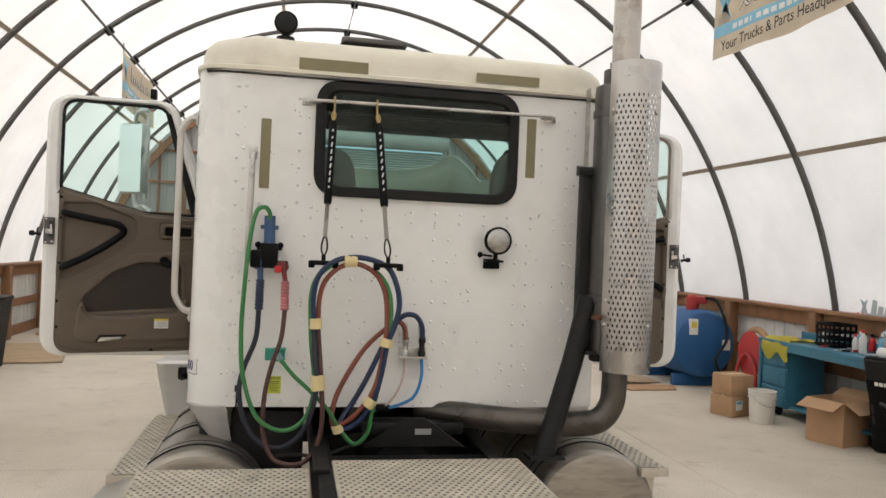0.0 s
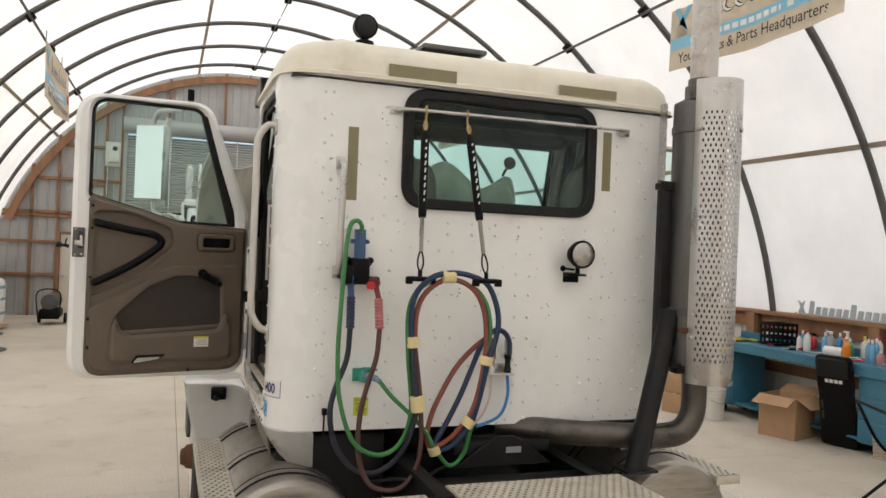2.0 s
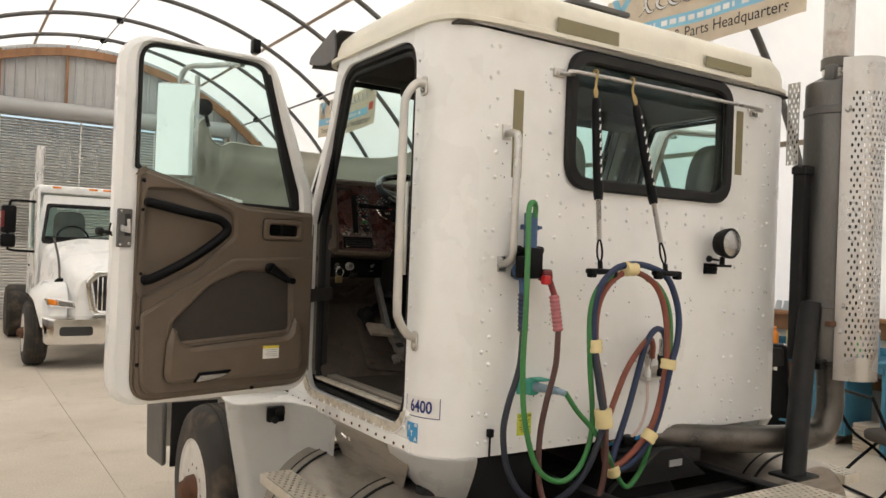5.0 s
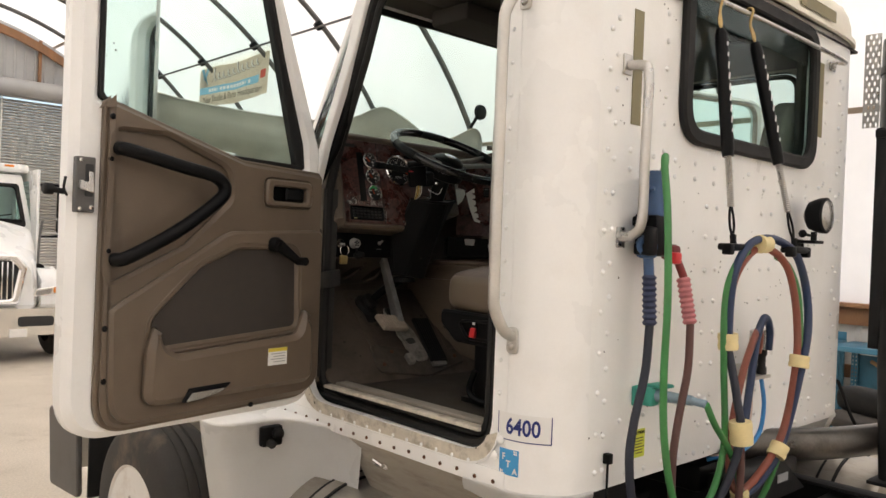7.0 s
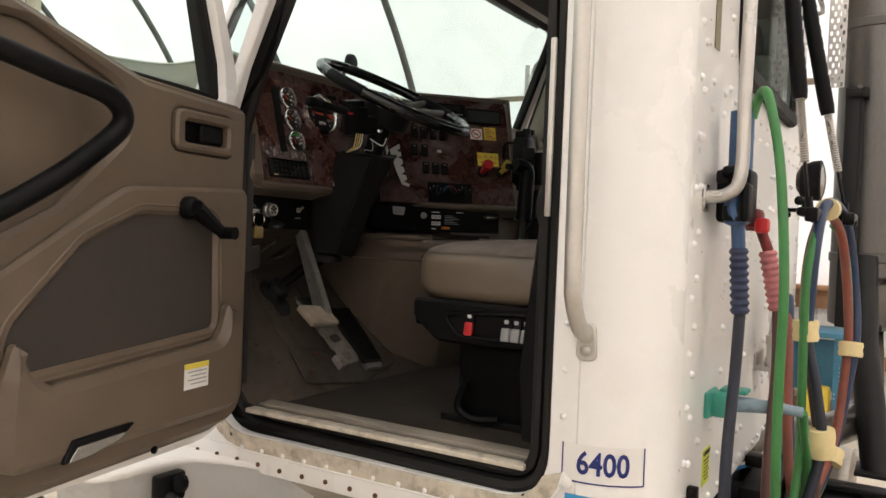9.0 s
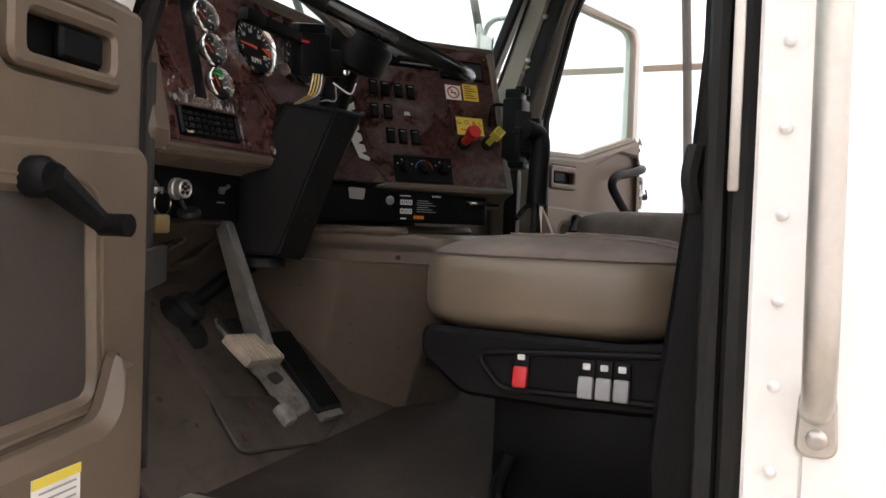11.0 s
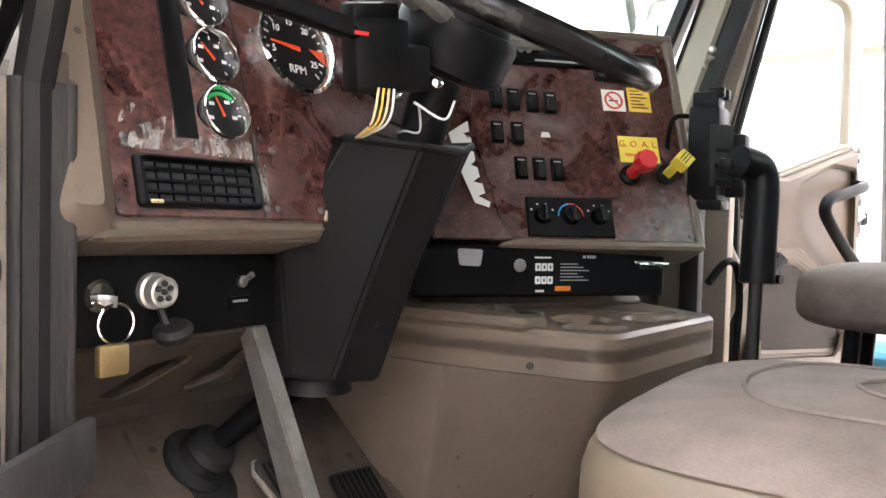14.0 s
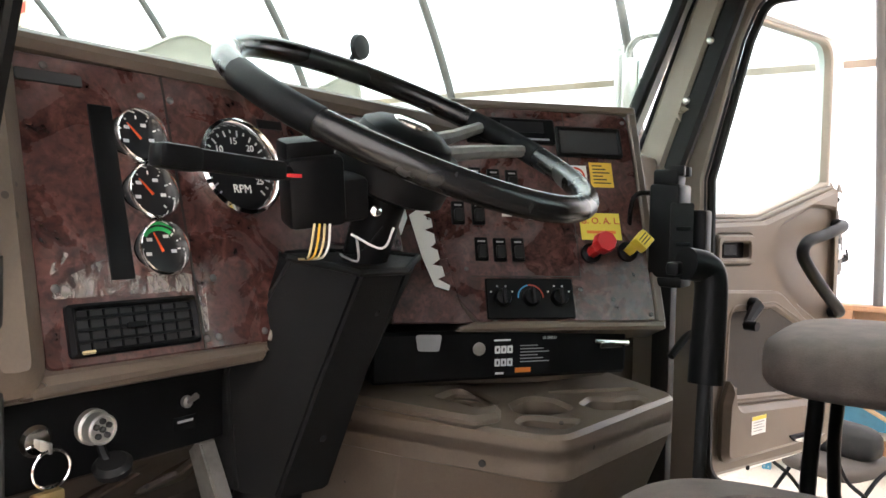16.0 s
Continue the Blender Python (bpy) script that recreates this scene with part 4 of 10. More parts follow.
for sg, nm in ((-1, "left"), (1, "right")):
    quarter = [(sg * (HW - CR + r * math.sin(a)), CR - r * math.cos(a)) for r, ks in ((CR, range(15)), (CR - 0.014, range(14, -1, -1))) for a in [math.pi / 2 * k / 14 for k in ks]]
    cn = part("cab_corner", plate([quarter], ZT - ZB, matrix=Matrix.Translation((0, 0, (ZT + ZB) / 2))), 'white_side', truck, angle=40)

    # side wall with the door opening
    outline = [(CR, ZB), (1.36, ZB), (1.36, 1.95), (1.285, 2.14), (1.205, 2.44), (1.09, 2.79), (CR, 2.79)] if sg > 0 else [(CR, ZB), (1.36, ZB), (1.36, 1.95), (1.20, 2.10), (1.15, 2.20), (1.005, 2.53), (0.925, 2.79), (CR, 2.79)]
    front = [(1.172, 1.235), (1.172, 2.03), (1.115, 2.19), (0.965, 2.50), (0.875, 2.742)] if sg < 0 else [(1.06, 1.255), (1.07, 1.75), (1.08, 2.2), (0.985, 2.6), (0.93, 2.742)]
    opening = rounded([(0.222, 1.235 if sg < 0 else 1.255)] + front + [(0.222, 2.742)], [0.11, 0.12, 0.03, 0.1, 0.1, 0.14, 0.13], 7)
    side = part("cab_side", plate([outline, opening], 0.03, 0.004, Matrix.Translation((sg * (HW - 0.017), 0, 0)) @ YZ), 'white_side', truck)
    # inner pillar trim and the rubber seal round the opening
    op_in = inset(opening if area2(opening) > 0 else opening[::-1], 0.022)
    if sg < 0:
        op_in = [(y + 0.075 * max(0.0, min(1.0, (y - 1.04) / 0.08)) * max(0.0, min(1.0, (2.12 - z) / 0.06)), z) for y, z in op_in]
    part("door_jamb", plate([inset(op_in, -0.06), op_in], 0.03, 0.006, Matrix.Translation((sg * (HW - 0.048), 0, 0)) @ YZ), 'black' if sg < 0 else 'tan_light', truck)
    part("door_seal", tube([(sg * (HW - 0.03 - (0.042 * max(0.0, min(1.0, (y - 0.98) / 0.14)) if sg < 0 else 0.0)), y + (0.02 * max(0.0, min(1.0, (y - 0.98) / 0.14)) if sg < 0 else 0.0), z) for y, z in inset(opening if area2(opening) > 0 else opening[::-1], 0.010)], 0.017, 8, True), 'rubber', truck, "worn black rubber door seal")
    part("seal_lip", tube([(sg * (HW - 0.035 - (0.045 * max(0.0, min(1.0, (y - 0.95) / 0.14)) if sg < 0 else 0.0)), y + (0.055 * max(0.0, min(1.0, (y - 0.95) / 0.14)) if sg < 0 else 0.0), z) for y, z in inset(opening if area2(opening) > 0 else opening[::-1], 0.042)], 0.013, 8, True), 'rubber', truck)
    part("sill_cover", box(sg * (HW - 0.028), 0.68, 1.294, 0.036, 0.80, 0.012, 0.003), 'ledge', truck, "chipped dirty ledge inside the door seal")
    part("sill_plate", box(sg * 0.990, 0.66, 1.286, 0.018, 0.88, 0.010, 0.003), 'cab_floor', truck, "dark gap strip in the sill")
    part("sill_plate", box(sg * 0.950, 0.66, 1.293, 0.055, 0.88, 0.014, 0.004), 'sill_metal', truck, "scuffed grimy aluminium sill plate")
    part("sill_edge", box(sg * 0.912, 0.66, 1.290, 0.016, 0.88, 0.012, 0.003), 'cab_floor', truck, "worn brown edge of the floor covering")
    op_ = opening if area2(opening) > 0 else opening[::-1]
    low = lambda off: sorted([p for p in inset(op_, off) if p[1] < 1.315], key=lambda p: math.atan2(p[1] - 1.7, p[0] - 0.7))
    inner_, outer_ = low(0.0), low(-0.040)
    ledge = part("door_ledge", plate([inner_ + outer_[::-1]], 0.008, 0.002, Matrix.Translation((sg * (HW + 0.002), 0, 0)) @ YZ), 'ledge', truck, "chipped dirty cream ledge under the door seal")
    part("ledge_edge", tube([(sg * (HW + 0.005), y, z) for y, z in outer_], 0.0035, 6), 'white_side', ledge)
    for k in range(12):
        p = (0.30 + k * 0.070, min(q[1] for q in outer_) + 0.009)
        part("rivet", lathe([(0.0065, 0), (0.005, 0.003), (0.001, 0.0045)], (sg * (HW + 0.006), p[0], p[1]), (sg, 0, 0), 8), 'white_side', ledge)
    # strip with rivets under the door
    part("rocker_strip", box(sg * (HW - 0.006), 0.77, 1.172, 0.02, 1.22, 0.055, 0.004), 'white_side', truck)

    # moulded foot under the corner, tucking in towards its lower edge
    top_c = spline([(HW - 0.205, 0.004, 0), (HW - 0.13, 0.006, 0), (HW - 0.045, 0.05, 0), (HW - 0.004, 0.15, 0), (HW - 0.002, 0.33, 0)], 5)
    low_c = spline([(HW - 0.225, 0.10, 0.957), (HW - 0.17, 0.105, 0.960), (HW - 0.11, 0.15, 0.972), (HW - 0.085, 0.23, 0.995), (HW - 0.075, 0.36, 1.035)], 5)

    def foot(s, t, sg=sg, top_c=top_c, low_c=low_c):
        i = int(round(s * (len(top_c) - 1)))
        a, b = top_c[i], low_c[i]
        if t < 0.3:
            return (sg * (a.x + (0.006 if t > 0.05 else 0.0)), a.y - (0.006 if t > 0.05 else 0.0), 1.156 - t * 0.06)
        k = (t - 0.3) / 0.7
        return (sg * (a.x + (b.x - a.x) * k ** 1.25), a.y + (b.y - a.y) * k ** 1.25, 1.132 + (b.z - 1.132) * k)
    bm = grid(foot, len(top_c) - 1, 10)
    bmesh.ops.solidify(bm, geom=bm.faces[:], thickness=0.012)
    part("corner_foot", bm, 'white_side', truck, "white moulded foot under the cab corner", angle=50)
    part("foot_bolt", lathe([(0.008, 0), (0.007, 0.003), (0.002, 0.005)], (sg * (HW - 0.20), 0.066, 1.02), (0, -1, 0), 8), 'rust', truck)

# rivets: vertical seams, foot row, stiffener rows
rivet_mesh = finish(lathe([(0.0088, 0), (0.0080, 0.004), (0.005, 0.0072), (0.0008, 0.0085)], (0, 0, 0), (0, -1, 0), 8), 60)
rivets = []
for x in (-0.855, -0.82, 0.82, 0.855):
    z = 1.2
    while z < 2.72:
        rivets.append((x + random.uniform(-.002, .002), z + random.uniform(-.004, .004)))
        z += 0.115 if abs(x) > 0.84 else 0.1
for z in (1.175,):
    x = -0.8
    while x < 0.8:
        rivets.append((x, z + random.uniform(-.002, .002)))
        x += 0.1
for x in (-0.52, -0.28, -0.21, 0.13, 0.2, 0.56, 0.62):
    z = 1.26
    while z < 2.1:
        rivets.append((x + random.uniform(-.004, .004), z + random.uniform(-.006, .006)))
        z += 0.105
for z in (1.34, 2.08, 2.13):
    x = -0.74
    while x < 0.78:
        rivets.append((x, z + random.uniform(-.004, .004)))
        x += 0.125
for x in (-0.56, 0.68):
    z = 2.15
    while z < 2.72:
        rivets.append((x, z))
        z += 0.085
for x, z in rivets[:300]:
    r = part("rivet", rivet_mesh, 'white_side', rear)
    r.location = (x, 0.0, z)
dark_rivet = finish(lathe([(0.0065, 0), (0.006, 0.003), (0.003, 0.005), (0.0008, 0.0056)], (0, 0, 0), (-1, 0, 0), 8), 60)
side_rivet = finish(lathe([(0.007, 0), (0.006, 0.003), (0.003, 0.005), (0.0008, 0.0056)], (0, 0, 0), (-1, 0, 0), 8), 60)
for k in range(16):
    r = part("rivet", dark_rivet, 'rust', truck)
    r.location = (-HW - 0.004, 0.2 + k * 0.074, 1.165 + random.uniform(-0.003, 0.003))
for k in range(14):
    r = part("rivet", side_rivet, 'white_side', truck)
    r.location = (-HW - 0.001, 0.192, 1.42 + k * 0.094)
for y, z in ((0.2, 1.24), (0.18, 1.29)):
    part("bolt", lathe([(0.014, 0), (0.014, 0.004), (0.009, 0.008), (0.003, 0.009)], (-HW, y, z), (-1, 0, 0), 8), 'white_side', truck)

# tape over the old marker places
for x0, z0, x1, z1, y in ((-0.745, 2.21, -0.697, 2.548, -0.0015), (0.594, 2.337, 0.643, 2.642, -0.0015), (-0.576, 2.792, -0.242, 2.849, -0.043), (0.305, 2.802, 0.636, 2.848, -0.043)):
    part("tape_strip", box((x0 + x1) / 2, y, (z0 + z1) / 2, x1 - x0, 0.002, z1 - z0), 'tape', truck, "olive tape stuck over an old fitting")

# roof cap
ROOF = [(1.0, 2.772), (1.022, 2.774), (1.022, 2.792), (1.004, 2.797), (1.0, 2.81), (0.998, 2.85), (0.985, 2.89), (0.955, 2.922), (0.90, 2.945), (0.75, 2.968), (0.5, 2.985), (0.25, 2.992), (0.02, 2.994)]


def roof_fn(s, t):
    a = 2 * math.pi * s
    k = t * (len(ROOF) - 1)
    i = min(int(k), len(ROOF) - 2)
    f = ROOF[i][0] + (ROOF[i + 1][0] - ROOF[i][0]) * (k - i)
    z = ROOF[i][1] + (ROOF[i + 1][1] - ROOF[i][1]) * (k - i)
    e = 0.24
    cx, cy = math.copysign(abs(math.cos(a)) ** e, math.cos(a)), math.copysign(abs(math.sin(a)) ** e, math.sin(a))
    x, y = 1.05 * cx * f, 0.545 + 0.575 * cy * f
    rib = 0.0
    if t > 0.3 and y < 1.1:
        for rx in (-0.78, 0.12, 0.86):
            rib = max(rib, 0.012 * math.exp(-((x - rx) / 0.035) ** 2))
    if abs(cy) > 0.98 and cy < 0 and 0.25 < t < 0.75:
        y -= rib
    return (x, y, z + (rib if t > 0.55 else 0) - 0.035 * max(0, (y - 0.6)) * (1 if t > 0.4 else 0))


part("roof_cap", grid(roof_fn, 120, 12, True), 'cream', truck, "sun-yellowed white moulded roof cap", angle=45)
part("roof_underside", box(0, 0.5, 2.762, 2.02, 1.0, 0.01), 'headliner', truck)
part("roof_hatch", box(-0.2, 0.25, 2.998, 0.34, 0.3, 0.026, 0.010), 'hoop', truck, "dark roof vent hatch")
# backup alarm on the roof
sp = part("siren", lathe([(0.058, 0), (0.06, 0.012), (0.052, 0.03), (0.056, 0.05), (0.03, 0.07)], (-0.65, 0.14, 3.062), (0, 1, 0), 24), 'black', truck, "round black siren horn on the roof")
part("grille_face", lathe([(0.05, 0), (0.044, -0.006), (0.02, -0.012), (0.002, -0.013)], (-0.65, 0.139, 3.062), (0, 1, 0), 20), 'rubber', sp)
part("siren_foot", lathe([(0.05, 0), (0.045, 0.02), (0.02, 0.03), (0.02, 0.05)], (-0.65, 0.17, 2.972), (0, 0, 1), 14), 'black', sp)
part("roof_lamp", lathe([(0.09, 0), (0.09, 0.03), (0.07, 0.06), (0.03, 0.07)], (-0.75, 0.75, 2.965), (0, 0, 1), 18), 'cream', truck)

# visor over the windshield
def visor(s, t):
    x = -1.05 + 2.1 * s
    edge = 0.03 * (abs(2 * s - 1) ** 4)
    y = 0.99 + 0.33 * t - edge * 2
    z = 2.955 - 0.02 * t - 0.10 * t * t - edge
    return (x, y, z)
bm = grid(visor, 30, 8)
bmesh.ops.solidify(bm, geom=bm.faces[:], thickness=0.014)
part("sun_visor", bm, 'hoop', truck, "dusty grey outside sun visor", angle=60)
for sg in (-1, 1):
    part("visor_end", plate([rounded([(0.98, 2.80), (1.10, 2.79), (1.30, 2.83), (1.27, 2.87), (1.0, 2.955)], 0.03)], 0.012, 0.003, Matrix.Translation((sg * 1.045, 0, 0)) @ YZ), 'hoop', truck)

# windshield, header and pillars
ws_m = axes((0, 1.365, 2.10), (1, 0, 0), (0, -0.30, 0.67))
ws_out = rounded([(-1.01, 0.0), (1.0, 0.0), (0.93, 0.75), (-0.95, 0.75)], 0.05)
ws_in = rounded([(-0.995, 0.04), (0.925, 0.07), (0.865, 0.69), (-0.935, 0.69)], 0.07)
part("windshield_frame", plate([ws_out, ws_in], 0.03, 0.006, ws_m), 'white_side', truck)
part("windshield_gasket", plate([inset(ws_in, -0.012), inset(ws_in, 0.018)], 0.036, 0.006, ws_m), 'rubber', truck)
g = part("windshield", plate([inset(ws_in, 0.01)], 0.006, matrix=ws_m), 'glass', truck, "clear green-tinted windshield")
for sg in (-1, 1):
    if sg < 0:
        # the glass turns the corner to the door pillar
        bm = grid(lambda s, t: (-1.0 - 0.045 * s + 0.05 * t * (1 - s), 1.345 - 0.28 * t - (0.185 - 0.04 * t) * s, 2.13 + 0.61 * t), 4, 6)
        bmesh.ops.solidify(bm, geom=bm.faces[:], thickness=0.005)
        part("corner_glass", bm, 'glass', truck)
        continue
    ap = part("pillar_trim", plate([rounded([(1.16, 2.20), (1.245, 2.20), (1.096, 2.628), (1.05, 2.76), (0.97, 2.76), (0.996, 2.692), (1.10, 2.38)], 0.015)], 0.045, 0.010, Matrix.Translation((0.93, 0, 0)) @ YZ), 'tan_light', truck, "pale tan windshield pillar trim with screws")
    for y, z in ((1.087, 2.415), (1.026, 2.578)):
        screw((0.908, y, z), (-1, 0, 0), 0.011, ap)
    part("pillar_rubber", plate([rounded([(1.105, 2.19), (1.17, 2.19), (1.112, 2.38), (0.985, 2.73), (0.925, 2.73)], 0.01)], 0.05, 0.012, Matrix.Translation((0.945, 0, 0)) @ YZ), 'rubber', truck)
    part("gasket_edge", tube([(0.925, 1.250, 2.21), (0.925, 1.102, 2.63), (0.925, 1.056, 2.76)], 0.008, 8), 'rubber', truck)
    part("trim_foot", moved(box(0, 0, 0, 0.07, 0.12, 0.05, 0.018), pose(0.915, 1.20, 2.20, -15, 0, 0)), 'tan_light', ap)
part("windshield_header", box(0, 0.93, 2.745, 1.86, 0.16, 0.06, 0.02), 'headliner', truck)
part("headliner", box(0, 0.47, 2.735, 1.96, 0.86, 0.03, 0.01), 'headliner', truck, "dark headliner under the cab roof")
part("overhead_console", box(0.0, 0.80, 2.68, 1.5, 0.2, 0.07, 0.02), 'headliner', truck)
part("cowl", box(0, 1.40, 2.055, 2.0, 0.22, 0.09, 0.03), 'white_side', truck)
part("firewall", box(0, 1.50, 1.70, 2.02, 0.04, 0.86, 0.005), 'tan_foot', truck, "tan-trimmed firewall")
part("rear_trim", plate([rect(-0.98, 1.29, 0.98, 2.73), inset(win_in if area2(win_in) > 0 else win_in[::-1], -0.02)], 0.02, 0.004, Matrix.Translation((0, 0.05, 0)) @ XZ), 'headliner', truck)
part("cab_floor", box(0, 0.69, 1.268, 1.86, 1.32, 0.02), 'cab_floor', truck, "worn brown rubber cab floor mat")
part("cab_underbody", box(0, 0.72, 1.2, 1.98, 1.28, 0.10, 0.02), 'frame_black', truck)
part("dome_lamp", box(0.14, 0.13, 2.665, 0.085, 0.05, 0.045, 0.01), 'black', truck)

# cab grab handle beside the door and the short one on the back
gh = part("grab_handle", tube(spline([(-1.06, 0.145, 2.545), (-1.095, 0.147, 2.54), (-1.13, 0.152, 2.49), (-1.137, 0.155, 2.42), (-1.137, 0.155, 2.1), (-1.137, 0.153, 1.73), (-1.13, 0.152, 1.66), (-1.095, 0.15, 1.605), (-1.06, 0.15, 1.588)], 6), 0.0165, 12), 'alu', truck, "long bare aluminium grab handle")
for z in (2.545, 1.582):
    part("mounting_foot", plate([rounded([(0.126, z - 0.045), (0.170, z - 0.045), (0.166, z + 0.03), (0.130, z + 0.03)], 0.016)], 0.01, 0.003, Matrix.Translation((-1.058, 0, 0)) @ YZ), 'alu', gh)
    screw((-1.063, 0.148, z - 0.024), (-1, 0, 0), 0.011, gh)
bh = part("grab_handle", tube(spline([(-0.772, 0.0, 2.375), (-0.772, -0.05, 2.37), (-0.775, -0.075, 2.335), (-0.778, -0.075, 2.1), (-0.78, -0.075, 1.93), (-0.782, -0.05, 1.885), (-0.782, 0.0, 1.878)], 6), 0.0145, 12), 'steel', truck, "short bare metal grab handle on the back panel")
for z in (2.378, 1.876):
    part("mounting_foot", box(-0.777, -0.004, z, 0.04, 0.008, 0.06, 0.003), 'steel', bh)
    screw((-0.777, -0.008, z), (0, -1, 0), 0.010, bh)

# hanger bar over the window
hb = part("hanger_bar", tube(spline([(-0.522, -0.008, 2.643), (-0.47, -0.03, 2.643), (-0.43, -0.075, 2.642), (0.62, -0.075, 2.648), (0.66, -0.03, 2.648), (0.715, -0.008, 2.648)], 5), 0.0085, 10), 'steel', truck, "thin steel hanger bar across the rear window")
for x in (-0.527, 0.717):
    part("bracket", box(x, -0.006, 2.645, 0.055, 0.01, 0.036, 0.004), 'steel', hb)
    screw((x + (0.004 if x > 0 else -0.004), -0.011, 2.645), (0, -1, 0), 0.011, hb)

# work lamp on the back
wl = part("work_lamp", lathe([(0.03, 0.06), (0.055, 0.045), (0.068, 0.01), (0.07, -0.015), (0.064, -0.02)], (0.435, -0.10, 2.003), (0, 1, 0), 28), 'black', truck, "round black work lamp on the back panel")
part("lens", lathe([(0.064, 0.0), (0.05, -0.008), (0.025, -0.013), (0.002, -0.014)], (0.435, -0.117, 2.003), (0, 1, 0), 28), 'lamp_glass', wl)
part("lamp_bracket", join(box(0.43, -0.05, 1.90, 0.085, 0.09, 0.012, 0.003), box(0.43, -0.01, 1.885, 0.085, 0.012, 0.05, 0.003), rod((0.435, -0.07, 1.94), (0.435, -0.07, 1.90), 0.012, 8)), 'black', wl)
part("switch_boot", join(rod((0.365, -0.06, 1.93), (0.42, -0.06, 1.925), 0.006, 6), lathe([(0.013, 0), (0.016, 0.012), (0.006, 0.02)], (0.365, -0.06, 1.93), (-1, 0, 0), 10)), 'black', wl)
for x in (0.40, 0.46):
    screw((x, -0.017, 1.885), (0, -1, 0), 0.009, wl, 'black')

# stickers
def corner_sheet(a0, a1, z0, z1, lift, sg=-1, shear=0.0):
    """A sheet that follows the rear left corner; a is the distance along the wall from the back edge of the flat side."""
    def fn(s, t):
        d = a0 + (a1 - a0) * s
        z = z0 + (z1 - z0) * t + shear * s
        R = CR + lift
        if d >= 0:
            return (sg * (HW + lift), CR + d, z)
        a = math.pi / 2 + d / CR
        return (sg * (HW - CR + R * math.sin(a)), CR - R * math.cos(a), z)
    bm = grid(fn, 8, 1)
    return bm
part("number_sticker", corner_sheet(0.032, -0.135, 1.295, 1.37, 0.0012), 'paper', truck, "white sticker with a blue number")
for s0, s1, a, b in ((1.293, 1.296, 0.032, -0.135),):
    part("sticker_edge", corner_sheet(a, b, s0, s1, 0.0018), 'ink_blue', truck)
for a in (0.031, -0.133):
    part("sticker_edge", corner_sheet(a, a - 0.003, 1.295, 1.37, 0.0018), 'ink_blue', truck)
def corner_text(name, body, size, d, z, squeeze, material, bold=0.0008):
    """Lettering that follows the corner."""
    ob = text(name, body, size, Matrix.Identity(4), material, truck, squeeze, bold=bold)
    for v in ob.data.vertices:
        dd, R = d - v.co.x, CR + 0.0022 + (0.0004 if v.co.z > 0 else 0)
        a = math.pi / 2 + min(dd, 0) / CR
        v.co = (-(HW - CR + R * math.sin(a)), CR - R * math.cos(a) + max(dd, 0), z + v.co.y)
    return ob


corner_text("unit_number", "6400", 0.064, -0.052, 1.332, 0.82, 'ink_blue', 0.0013)
part("permit_decal", corner_sheet(0.022, -0.045, 1.195, 1.268, 0.0012), 'decal_blue', truck, "small blue permit decal")
for body, size, d, z in (("F", 0.026, 0.005, 1.245), ("22", 0.014, -0.034, 1.26), ("T", 0.026, -0.012, 1.226), ("IN", 0.012, 0.012, 1.203), ("A", 0.024, -0.034, 1.208)):
    corner_text("decal_letter", body, size, d, z, 0.9, 'paper')
yl = part("caution_label", box(-0.636, -0.0008, 1.255, 0.07, 0.0016, 0.085), 'label_lime', truck, "small lime-yellow caution label")
text("label_words", "CAUTION", 0.014, Matrix.Translation((-0.636, -0.0024, 1.287)) @ XZ, 'ink_black', yl)
for k in range(6):
    part("label_line", box(-0.636 + (0.004 if k % 2 else 0), -0.0022, 1.271 - k * 0.009, 0.052 - 0.008 * (k % 3), 0.001, 0.0025), 'ink_black', yl)
part("cable_tie_mount", join(box(-0.807, -0.012, 1.238, 0.022, 0.022, 0.03, 0.003), rod((-0.807, -0.012, 1.23), (-0.81, -0.014, 1.12), 0.004, 6)), 'black', truck)


